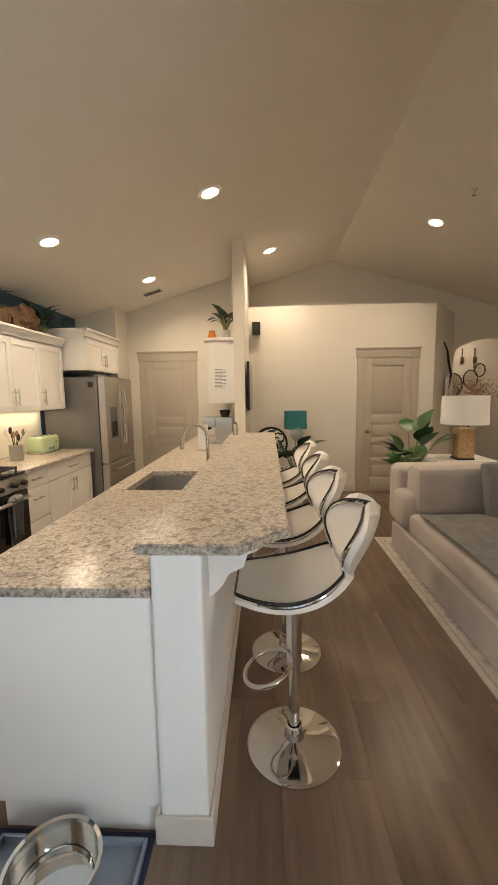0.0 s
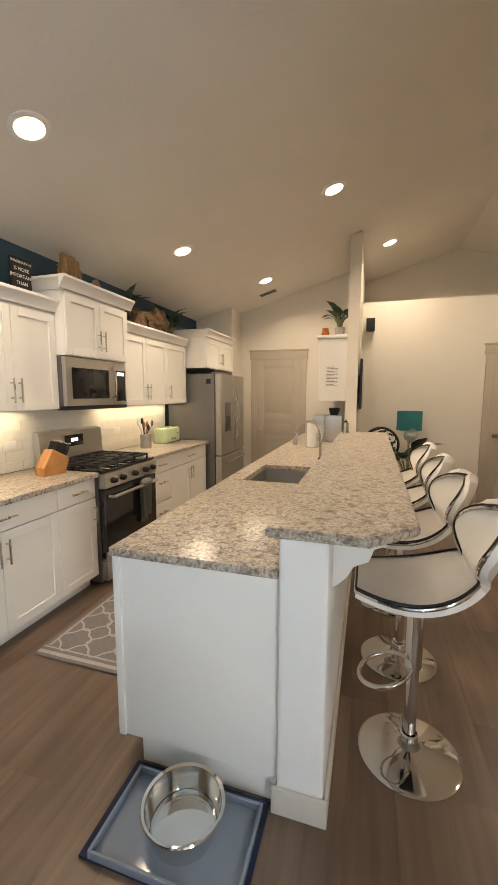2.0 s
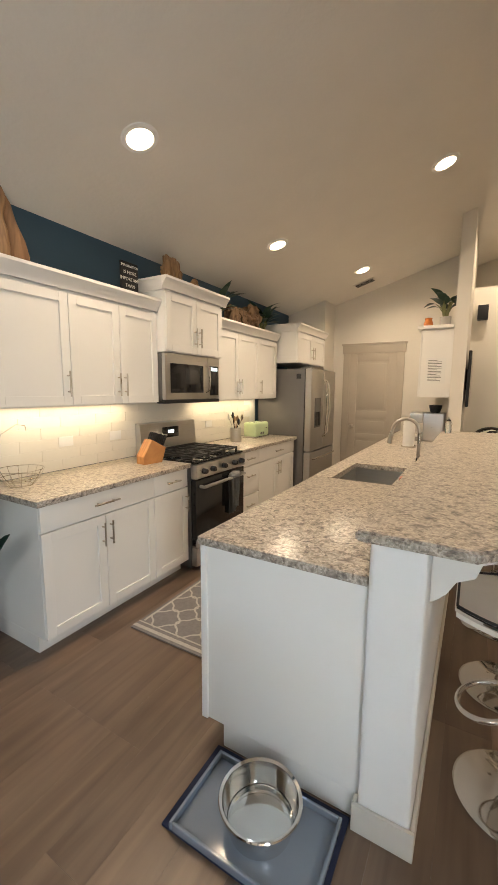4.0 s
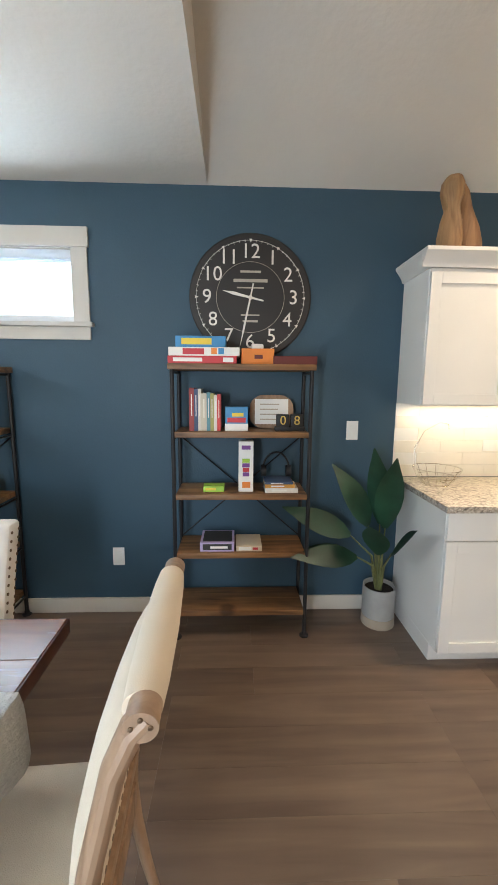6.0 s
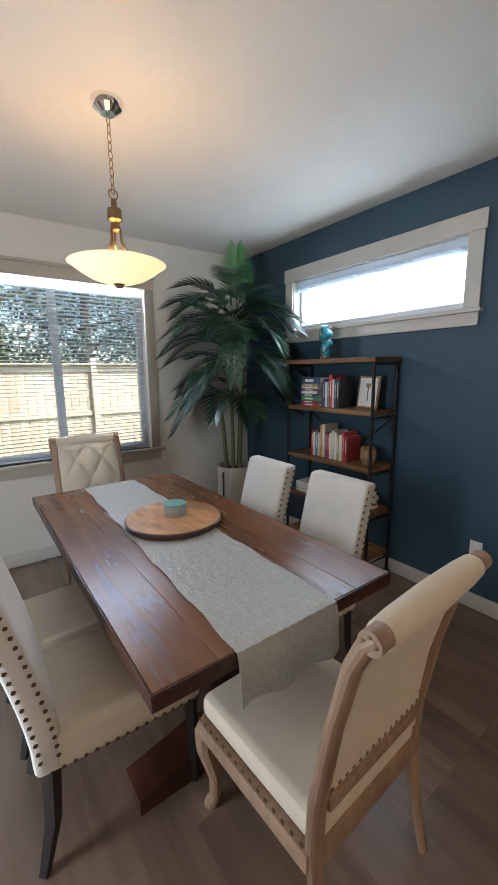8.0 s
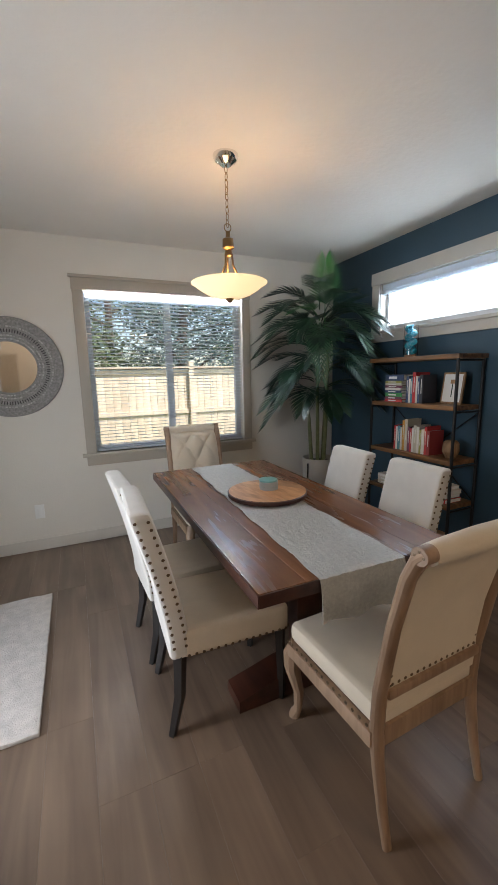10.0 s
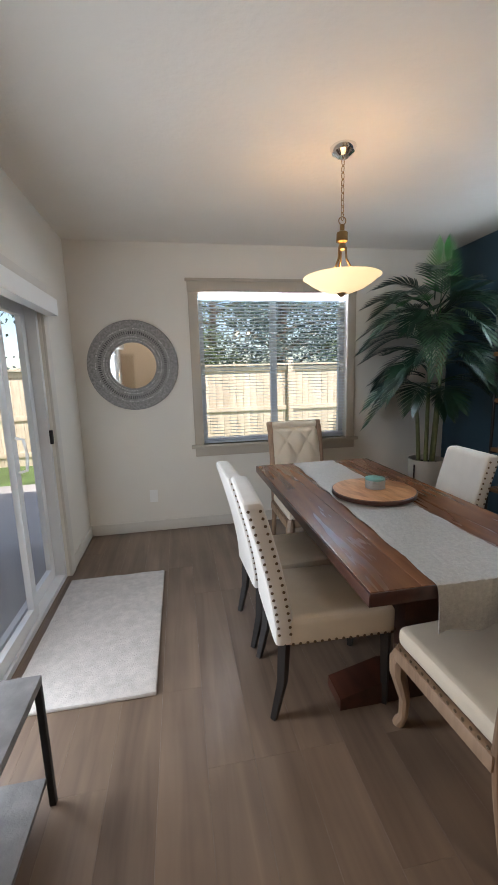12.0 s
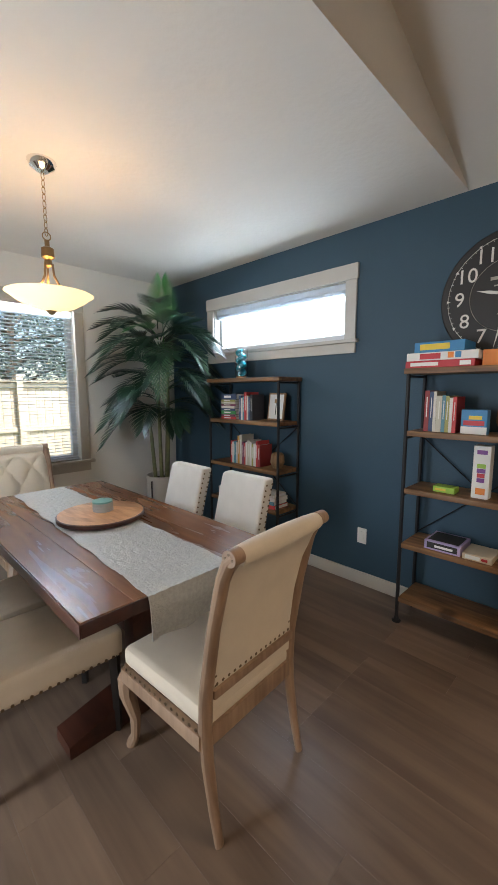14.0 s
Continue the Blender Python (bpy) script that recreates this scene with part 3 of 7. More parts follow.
def wall_cabinet(y0, y1, z0, z1, xf, doors, crown, label, handles):
    c = thing("wall_cabinet", label, "cabinet", pose(0, 0, 0), group="white wall cabinets")
    part("body", rbox(W + 0.003, y0, z0, xf - 0.02, y1, z1, 0.002, 1), CAB, c)
    n = len(doors) - 1
    for k in range(n):
        part_h = handles[k]
        yy = doors[k + 1] - 0.03 if part_h > 0 else doors[k] + 0.03
        front(c, "door", xf - 0.02, doors[k], doors[k + 1], z0 + 0.004, z1 - 0.02, True, (yy, z0 + 0.14, True))
    o = 0.055
    prof = [(0, 0), (0.012, 0), (0.018, 0.022), (o - 0.006, 0.066), (o, 0.07), (o, 0.088), (0, 0.088)]
    bm = prism([(xf + p[0], z1 - 0.004 + p[1]) for p in prof], y0 - o if crown[0] else y0, y1 + o if crown[1] else y1, "y")
    if crown[0]:
        bm = merge(bm, prism([(y0 - p[0], z1 - 0.004 + p[1]) for p in prof], W + 0.003, xf, "x"))
    if crown[1]:
        bm = merge(bm, prism([(y1 + p[0], z1 - 0.004 + p[1]) for p in prof], W + 0.003, xf, "x"))
    part("crown_moulding", bm, CAB, c)
    part("top_panel", rbox(W + 0.003, y0, z1 + 0.001, xf, y1, z1 + 0.06, 0), CAB, c)
    return c


wall_cabinet(1.115, 2.37, 1.39, 2.105, -2.06, (1.115, 1.59, 1.99, 2.37), (True, False), "white shaker wall cabinet with three doors over the counter", (1, 1, -1))
wall_cabinet(2.375, 3.14, 1.795, 2.27, -1.965, (2.375, 2.757, 3.14), (True, True), "white shaker wall cabinet above the microwave", (1, -1))
wall_cabinet(3.145, 4.52, 1.39, 2.105, -2.06, (3.145, 3.60, 4.05, 4.52), (False, False), "white shaker wall cabinet between microwave and refrigerator", (1, -1, -1))
wall_cabinet(4.58, 5.58, 1.84, 2.23, -1.80, (4.58, 5.08, 5.58), (True, False), "white deep wall cabinet above the refrigerator", (1, -1))


def base_cabinet(y0, y1, label, layout):
    c = thing("base_cabinet", label, "cabinet", pose(0, 0, 0), group="white base cabinets")
    xf = -1.80
    part("body", merge(rbox(W + 0.003, y0, 0.10, xf - 0.02, y1, 0.878, 0.002, 1), rbox(W + 0.003, y0, 0.0, xf - 0.09, y1, 0.10, 0)), CAB, c)
    for kind, a, b, z0, z1, hd in layout:
        front(c, kind, xf - 0.02, a, b, z0, z1, kind == "door", hd, 0.19 if kind == "drawer" and b - a > 0.5 else 0.15)


base_cabinet(1.165, 2.40, "white base cabinet with drawers above three doors", (
    ("drawer", 1.165, 2.02, 0.725, 0.875, (1.59, 0.80, False)), ("drawer", 2.02, 2.40, 0.725, 0.875, (2.21, 0.80, False)),
    ("door", 1.165, 1.59, 0.10, 0.72, (1.56, 0.60, True)), ("door", 1.59, 2.02, 0.10, 0.72, (1.62, 0.60, True)), ("door", 2.02, 2.40, 0.10, 0.72, (2.37, 0.60, True))))
base_cabinet(3.185, 4.52, "white base cabinet with drawer stack and double doors", (
    ("drawer", 3.185, 3.60, 0.725, 0.875, (3.39, 0.80, False)), ("drawer", 3.185, 3.60, 0.42, 0.72, (3.39, 0.62, False)), ("drawer", 3.185, 3.60, 0.10, 0.415, (3.39, 0.31, False)),
    ("drawer", 3.60, 4.52, 0.725, 0.875, (4.06, 0.80, False)), ("door", 3.60, 4.06, 0.10, 0.72, (4.03, 0.60, True)), ("door", 4.06, 4.52, 0.10, 0.72, (4.09, 0.60, True))))
for y0, y1 in ((1.135, 2.405), (3.18, 4.545)):
    solid("countertop", rbox(W + 0.003, y0, 0.880, -1.765, y1, 0.915, 0.005), GRANITE, "polished speckled beige granite kitchen countertop", "countertop", "granite countertops")
# backsplash tiles
bs = thing("backsplash", "glossy white tile backsplash under the wall cabinets", "backsplash", pose(0, 0, 0), kind="structure")
part("grout", rbox(W, 1.115, 0.917, W + 0.004, 4.56, 1.388, 0), PAPER, bs)
tile = data_of("tile", rbox(0, 0.0004, 0.0004, 0.006, 0.2996, 0.0776, 0.0006, 1), SPLASH, False)
for r in range(6):
    y = 1.116 - (0.15 if r % 2 else 0)
    while y < 4.26:
        if y >= 1.115:
            ob = new("tile", tile)
            ob.parent = bs
            ob.matrix_basis = pose(W + 0.002, y, 0.917 + r * 0.078)
        y += 0.3
for y0, y1 in ((1.2, 2.3), (3.15, 4.5)):
    u = thing("under_cabinet_light", "slim lit strip light under the wall cabinet", "light", pose(W + 0.10, (y0 + y1) / 2, 1.385), group="under cabinet lights")
    part("housing", rbox(-0.015, -(y1 - y0) / 2, -0.006, 0.015, (y1 - y0) / 2, 0.004, 0.002), WHITE, u)
    lamp("under_cabinet_lamp", "AREA", pose(W + 0.10, (y0 + y1) / 2, 1.376), 1.6, (1.0, 0.80, 0.52), 0.03, y1 - y0)
for y in (1.75, 2.2, 3.5):
    o = thing("outlet", "white wall outlet on the backsplash", "outlet", pose(W + 0.009, y, 1.12))
    part("plate", rbox(0, -0.058, -0.036, 0.004, 0.058, 0.036, 0.002), WHITE, o)


# ---------- appliances ----------
def refrigerator():
    f = thing("refrigerator", "stainless french door refrigerator with grey sides", "refrigerator", pose(-2.36, 4.585, 0))
    part("cabinet_body", rbox(0, 0, 0.02, 0.66, 0.92, 1.76, 0.008), DSTEEL, f)
    for y0, y1 in ((0.0, 0.457), (0.463, 0.92)):
        part("door", rbox(0.665, y0, 0.72, 0.755, y1, 1.765, 0.018, 3), STEEL, f)
    part("freezer_drawer", rbox(0.665, 0.0, 0.06, 0.755, 0.92, 0.71, 0.018, 3), STEEL, f)
    for s in (-1, 1):
        y = 0.46 + s * 0.035
        part("handle", tube([(0.755, y, 0.88), (0.795, y + s * 0.006, 0.93), (0.82, y + s * 0.016, 1.25), (0.795, y + s * 0.006, 1.58), (0.755, y, 1.64)], 0.012, 10), CHROME, f, "curved chrome handle")
    part("drawer_handle", tube([(0.755, 0.08, 0.62), (0.80, 0.11, 0.63), (0.815, 0.46, 0.635), (0.80, 0.81, 0.63), (0.755, 0.84, 0.62)], 0.012, 10), CHROME, f)
    d = part("dispenser", rbox(0.752, 0.12, 1.02, 0.762, 0.33, 1.40, 0.006), DSTEEL, f)
    part("dispenser_recess", rbox(0.754, 0.14, 1.04, 0.764, 0.31, 1.22, 0.006), BGLASS, d)
    part("hinge_cover", rbox(0.60, 0.03, 1.76, 0.72, 0.12, 1.79, 0.008), DSTEEL, f)
    part("sticker", rbox(0.55, -0.002, 1.64, 0.61, 0.001, 1.70, 0), BGLASS, f, "small dark label")


def microwave():
    m = thing("microwave", "stainless over-range microwave with dark glass door", "microwave", pose(-2.395, 2.38, 1.385))
    part("case", rbox(0, 0, 0, 0.36, 0.755, 0.405, 0.004), DSTEEL, m)
    part("door", rbox(0.362, 0.0, 0.03, 0.40, 0.57, 0.405, 0.006), STEEL, m)
    part("door_window", rbox(0.40, 0.06, 0.085, 0.404, 0.50, 0.325, 0.01), BGLASS, m)
    part("control_panel", rbox(0.362, 0.575, 0.03, 0.40, 0.755, 0.405, 0.006), STEEL, m)
    c = part("touch_panel", rbox(0.40, 0.60, 0.06, 0.404, 0.735, 0.33, 0.004), BGLASS, m)
    part("display", rbox(0.404, 0.62, 0.285, 0.4055, 0.715, 0.315, 0), DISPLAY, c)
    part("handle", tube([(0.40, 0.545, 0.09), (0.435, 0.545, 0.11), (0.44, 0.545, 0.21), (0.435, 0.545, 0.31), (0.40, 0.545, 0.33)], 0.011, 10), CHROME, m)
    part("vent_grille", rbox(0.30, 0.0, -0.002, 0.40, 0.755, 0.028, 0.004), BLACK, m)


DISPLAY = glow("clock_display", (0.7, 0.85, 0.9), 1.2)


def gas_range():
    r = thing("gas_range", "stainless gas range with black oven door and grates", "stove", pose(-2.385, 2.415, 0))
    part("body", rbox(0, 0, 0.02, 0.60, 0.755, 0.90, 0.005), DSTEEL, r)
    part("cooktop", rbox(0.03, 0, 0.902, 0.64, 0.755, 0.92, 0.006), BGLASS, r)
    part("backguard", prism(((0.0, 0.90), (0.075, 0.90), (0.055, 1.19), (0.0, 1.20)), 0.0, 0.755, "y"), STEEL, r)
    part("clock_panel", rbox(0.062, 0.27, 1.05, 0.071, 0.49, 1.15, 0.003), BGLASS, r)
    part("display", rbox(0.071, 0.34, 1.09, 0.0725, 0.42, 1.12, 0), DISPLAY, r)
    part("front_panel", rbox(0.60, 0, 0.78, 0.665, 0.755, 0.90, 0.012), STEEL, r)
    for y in (0.09, 0.21, 0.378, 0.545, 0.665):
        part("knob", moved(lathe(((0.0, 0.042), (0.017, 0.042), (0.022, 0.03), (0.024, 0.0)), 18), pose(0.665, y, 0.84, 0, 90, 0)), BLACK, r)
    d = part("oven_door", rbox(0.60, 0.005, 0.21, 0.655, 0.75, 0.77, 0.008), BGLASS, r, "black glass oven door")
    part("door_trim", rbox(0.602, 0.005, 0.205, 0.66, 0.75, 0.28, 0.006), STEEL, d)
    part("oven_handle", tube([(0.655, 0.06, 0.715), (0.70, 0.06, 0.715), (0.70, 0.695, 0.715), (0.655, 0.695, 0.715)], 0.013, 10), STEEL, d)
    part("storage_drawer", rbox(0.60, 0.005, 0.04, 0.655, 0.75, 0.20, 0.008), STEEL, r)
    for y0 in (0.03, 0.27, 0.51):
        bm = bmesh.new()
        for x in (0.08, 0.20, 0.33, 0.45, 0.58):
            box(bm, x, y0, 0.945, x + 0.014, y0 + 0.215, 0.962)
        for y in (y0, y0 + 0.10, y0 + 0.201):
            box(bm, 0.08, y, 0.944, 0.594, y + 0.014, 0.961)
        for x in (0.08, 0.58):
            for y in (y0, y0 + 0.201):
                box(bm, x, y, 0.92, x + 0.014, y + 0.014, 0.95)
        part("grate", bm, IRON, r)
    for x in (0.20, 0.46):
        for y in (0.14, 0.62):
            part("burner", lathe(((0.0, 0.94), (0.045, 0.938), (0.05, 0.925), (0.06, 0.92)), 20, x, y), IRON, r)


refrigerator()
microwave()
gas_range()
towel = bmesh.new()
rng = random.Random(3)
n = 13
for side, zl in ((0.0, 0.36), (0.035, 0.30)):
    g = [[towel.verts.new((-1.715 + side + 0.012 * math.sin(j * 1.3) + 0.008 * i / 8 * math.cos(j), 2.87 + 0.012 * j * (1 - 0.03 * i), 0.735 - zl * i / 8)) for j in range(n)] for i in range(9)]
    for i in range(8):
        for j in range(n - 1):
            towel.faces.new((g[i][j], g[i][j + 1], g[i + 1][j + 1], g[i + 1][j]))
bmesh.ops.solidify(towel, geom=towel.faces[:], thickness=0.006)
knot = moved(bmesh.new(), Matrix())
bmesh.ops.create_icosphere(knot, subdivisions=3, radius=0.05, matrix=Matrix.LocRotScale((-1.69, 2.94, 0.735), None, (0.7, 1.7, 0.7)))
for v in knot.verts:
    v.co += v.normal * 0.012 * noise.noise(v.co * 40)
solid("dish_towel", merge(towel, knot), mat("grey_towel", (0.22, 0.215, 0.21), 0.95, vary=0.15, scale=60, bump=0.6), "grey dish towel knotted over the oven handle", "towel")

# ---------- peninsula ----------
pen = thing("island_cabinet", "white painted island base with toe kick", "cabinet", pose(0, 0, 0))
part("body", merge(rbox(-0.74, 1.215, 0.10, -0.09, 2.44, 0.878, 0.003), rbox(-0.74, 2.44, 0.10, -0.70, 3.18, 0.878, 0), rbox(-0.70, 2.44, 0.10, -0.09, 3.18, 0.62, 0), rbox(-0.74, 3.18, 0.10, -0.09, 5.9, 0.878, 0)), CAB, pen)
part("toe_kick", rbox(-0.66, 1.217, 0.0, -0.09, 5.9, 0.10, 0), CAB, pen)
part("end_panel", rbox(-0.765, 1.205, 0.10, -0.735, 1.23, 0.878, 0.003), CAB, pen)
part("corner_stile", rbox(-0.768, 1.26, 0.10, -0.74, 1.32, 0.878, 0.002), CAB, pen)
hw = structure("wall_half", rbox(-0.092, 1.185, 0, 0.078, 4.75, 1.035, 0.022, 4), mat("half_wall_paint", (0.80, 0.79, 0.77), 0.6, vary=0.02, scale=3, bump=0.2, bump_scale=90), "white painted half wall carrying the breakfast bar", "wall")
structure("baseboard", merge(rbox(-0.107, 1.17, 0, 0.093, 1.184, 0.105, 0.004), rbox(0.079, 1.1845, 0, 0.093, 4.75, 0.105, 0.004), rbox(-0.107, 1.1845, 0, -0.093, 1.214, 0.105, 0.003)), BASEB, "pale painted baseboard round the half wall", "baseboard")
ct = merge(rbox(-0.772, 1.195, 0.880, -0.095, 2.50, 0.915, 0.006), rbox(-0.772, 2.50, 0.880, -0.645, 3.12, 0.915, 0), rbox(-0.255, 2.50, 0.880, -0.095, 3.12, 0.915, 0), rbox(-0.772, 3.12, 0.880, -0.095, 6.045, 0.915, 0))
solid("island_countertop", ct, GRANITE, "polished speckled beige granite island countertop with sink cutout", "countertop", "granite countertops")
bar = prism([(-0.135, 1.165), (0.20, 1.165), (0.36, 1.33), (0.39, 4.70), (-0.135, 4.70)], 1.036, 1.072, "z")
bmesh.ops.bevel(bar, geom=bar.edges[:], offset=0.008, segments=2, affect="EDGES")
solid("bar_countertop", bar, GRANITE, "raised polished granite breakfast bar with clipped corner", "countertop", "granite countertops")
for y in (1.30, 2.75, 4.2):
    prof = [(0.079, 1.035), (0.25, 1.035), (0.25, 1.0), (0.215, 0.985), (0.20, 0.94), (0.15, 0.915), (0.125, 0.87), (0.10, 0.845), (0.079, 0.83)]
    solid("corbel", prism(prof, y, y + 0.05, "y"), CAB, "white curved bracket under the bar top", "bracket", "bar brackets")
snk = thing("sink", "undermount stainless steel kitchen sink", "sink", pose(-0.45, 2.81, 0.879))
sb = bmesh.new()
for a in ((-0.20, -0.32, -0.19, 0.32), (0.19, -0.32, 0.20, 0.32), (-0.19, -0.32, 0.19, -0.31), (-0.19, 0.31, 0.19, 0.32)):
    box(sb, a[0], a[1], -0.20, a[2], a[3], 0.0)
box(sb, -0.20, -0.32, -0.21, 0.20, 0.32, -0.20)
part("basin", sb, STEEL, snk)
part("drain", lathe(((0.0, -0.198), (0.03, -0.198), (0.043, -0.196), (0.046, -0.20)), 20), CHROME, snk)
fc = thing("faucet", "brushed nickel gooseneck kitchen faucet", "faucet", pose(-0.175, 3.05, 0.916))
part("base", lathe(((0.028, 0.0), (0.028, 0.01), (0.02, 0.018), (0.018, 0.09), (0.0, 0.09)), 20), NICKEL, fc)
part("spout", tube([(0, 0, 0.05), (0, 0, 0.28)] + [(-0.095 + 0.095 * math.cos(a), 0, 0.28 + 0.10 * math.sin(a)) for a in [k * math.pi / 10 for k in range(1, 10)]] + [(-0.195, 0, 0.27)], 0.0125, 12), NICKEL, fc)
part("spray_head", tube([(-0.193, 0, 0.285), (-0.20, 0, 0.24), (-0.207, 0, 0.19)], [0.014, 0.017, 0.019], 12), NICKEL, fc)
part("lever", tube([(0.0, -0.015, 0.06), (0.0, -0.05, 0.075), (0.0, -0.085, 0.105)], [0.009, 0.006, 0.005], 8), BLACK, fc)
sp = thing("sponge_holder", "small pink sponge beside the sink", "sponge", pose(-0.21, 2.63, 0.916))
part("sponge", rbox(-0.02, -0.035, 0, 0.02, 0.035, 0.03, 0.006), colour("pink_sponge", (0.6, 0.3, 0.25), 0.9), sp)


# ---------- things on counters ----------
kb = thing("knife_block", "slanted wooden knife block full of black knives", "knife block", pose(-2.06, 2.24, 0.9155, 0, 0, -100))
part("block", prism(((-0.09, 0), (0.08, 0), (0.08, 0.06), (0.0, 0.19), (-0.13, 0.115)), -0.05, 0.05, "y"), wood("knife_block_wood", (0.30, 0.11, 0.03), (0.62, 0.30, 0.11), 0.4, (3, 30, 3)), kb)
for i in range(3):
    for j in range(4):
        d = Vector((-0.45, 0, 0.89)).normalized()
        p = Vector((-0.105 + i * 0.042, -0.036 + j * 0.024, 0.125 + i * 0.026))
        k = part("knife_handle", tube([p, p + d * 0.05, p + d * (0.095 - 0.012 * i)], [0.008, 0.009, 0.008], 6), BLACK, kb)
        part("end_cap", tube([p + d * (0.095 - 0.012 * i), p + d * (0.105 - 0.012 * i)], 0.0085, 6), CHROME, k)
ts = thing("toaster", "pale mint green retro toaster on the counter", "toaster", pose(-2.18, 4.22, 0.9155))
MINT = colour("mint_enamel", (0.48, 0.60, 0.36), 0.3)
part("shell", rbox(-0.09, -0.17, 0.015, 0.09, 0.17, 0.19, 0.035, 4), MINT, ts)
part("base_trim", rbox(-0.092, -0.172, 0.0, 0.092, 0.172, 0.022, 0.008), CHROME, ts)
for x in (-0.035, 0.035):
    part("slot", rbox(x - 0.012, -0.13, 0.185, x + 0.012, 0.13, 0.1915, 0.002), BLACK, ts)
part("lever", rbox(0.088, 0.05, 0.11, 0.11, 0.08, 0.125, 0.004), CHROME, ts)
for y in (-0.06, 0.0):
    part("dial", moved(lathe(((0, 0.015), (0.014, 0.015), (0.016, 0.0)), 14), pose(0.09, y, 0.06, 0, 90, 0)), CHROME, ts)
uc = thing("utensil_crock", "steel crock holding wooden and steel cooking utensils", "utensil holder", pose(-2.17, 3.72, 0.9155))
part("crock", lathe(((0.0, 0.0), (0.06, 0.0), (0.062, 0.006), (0.062, 0.15), (0.065, 0.155), (0.058, 0.15), (0.057, 0.012), (0.0, 0.012)), 28), STEEL, uc)
for k, (dx, dy, h, mm) in enumerate(((0.02, 0.03, 0.30, NICKEL), (-0.02, 0.02, 0.28, DRIED), (0.0, -0.03, 0.33, BLACK), (0.03, -0.02, 0.26, BLACK), (-0.03, -0.02, 0.31, WHITE), (0.01, 0.0, 0.29, DRIED))):
    u = part("utensil", tube([(dx * 0.6, dy * 0.6, 0.02), (dx, dy, 0.16), (dx * 2.0, dy * 2.0, h - 0.05)], 0.005, 6), mm, uc)
    hb = bmesh.new()
    bmesh.ops.create_icosphere(hb, subdivisions=2, radius=0.03, matrix=Matrix.LocRotScale((dx * 2.1, dy * 2.1, h - 0.03), None, (0.35, 0.8, 1.2)))
    part("head", hb, mm, u)
bk = thing("wire_fruit_basket", "black wire fruit basket with hooked handle", "basket", pose(-2.2, 1.30, 0.9155))
for z, r in ((0.003, 0.07), (0.05, 0.11), (0.10, 0.135)):
    part("ring", tube([(r * math.cos(a), r * math.sin(a), z) for a in [k * math.pi / 12 for k in range(24)]], 0.002, 6, True), NICKEL, bk)
for k in range(14):
    a = k * math.pi / 7
    part("wire", tube([(0.07 * math.cos(a), 0.07 * math.sin(a), 0.003), (0.11 * math.cos(a), 0.11 * math.sin(a), 0.05), (0.135 * math.cos(a), 0.135 * math.sin(a), 0.10)], 0.0015, 5), NICKEL, bk)
part("hook", tube([(0.0, -0.135, 0.10), (0.0, -0.14, 0.22), (0.0, -0.09, 0.32), (0.0, 0.0, 0.37), (0.0, 0.05, 0.36), (0.0, 0.055, 0.33)], 0.0025, 6), NICKEL, bk)
cm = thing("espresso_machine", "stainless steel espresso machine on the counter", "coffee machine", pose(-0.33, 5.05, 0.9155))
part("body", rbox(-0.02, -0.14, 0.0, 0.2, 0.16, 0.33, 0.02, 3), STEEL, cm)
part("brew_head", rbox(-0.17, -0.14, 0.21, -0.02, 0.16, 0.33, 0.02, 3), STEEL, cm)
part("drip_tray", rbox(-0.18, -0.14, 0.0, -0.02, 0.16, 0.05, 0.008), STEEL, cm)
part("portafilter", tube([(-0.10, 0, 0.20), (-0.13, 0, 0.18), (-0.25, 0, 0.17)], [0.03, 0.02, 0.012], 10), BLACK, cm)
part("bean_hopper", lathe(((0.0, 0.33), (0.05, 0.33), (0.07, 0.40), (0.07, 0.42), (0.0, 0.425)), 24, 0.09, 0.0), BLACK, cm)
part("pressure_gauge", moved(lathe(((0, 0.01), (0.025, 0.01), (0.03, 0.0)), 18), pose(-0.17, 0.0, 0.28, 0, -90, 0)), WHITE, cm)
pt = thing("paper_towel", "white paper towel roll on a stand", "paper towel", pose(-0.42, 4.35, 0.9155))
part("roll", cyl(0, 0, 0.012, 0.28, 0.058, seg=28), PAPER, pt)
part("stand", merge(cyl(0, 0, 0, 0.012, 0.075, seg=28), cyl(0, 0, 0.012, 0.32, 0.006, seg=10)), NICKEL, pt)
gl = thing("soap_bottle", "small clear bottle standing on the bar", "bottle", pose(-0.06, 4.45, 1.073))
part("bottle", lathe(((0, 0), (0.03, 0), (0.032, 0.01), (0.032, 0.11), (0.012, 0.14), (0.012, 0.16), (0, 0.16)), 20), clear("bottle_glass", (0.9, 0.92, 0.9)), gl)
cc = thing("wall_cabinet", "white narrow wall cabinet with a printed list on its side", "cabinet", pose(0, 0, 0), group="white wall cabinets")
part("body", rbox(-0.40, 4.80, 1.43, -0.093, 5.95, 2.17, 0.003), CAB, cc)
part("door", rbox(-0.42, 4.805, 1.435, -0.401, 5.37, 2.165, 0.003), CAB, cc)
part("door", rbox(-0.42, 5.375, 1.435, -0.401, 5.945, 2.165, 0.003), CAB, cc)
part("crown_moulding", rbox(-0.455, 4.765, 2.171, -0.093, 5.98, 2.21, 0.012), CAB, cc)
nt_ = thing("paper_notice", "white printed sheet stuck to the cabinet side", "paper", pose(-0.25, 4.799, 1.72))
part("sheet", rbox(-0.10, -0.001, -0.14, 0.10, 0, 0.14, 0), PAPER, nt_)
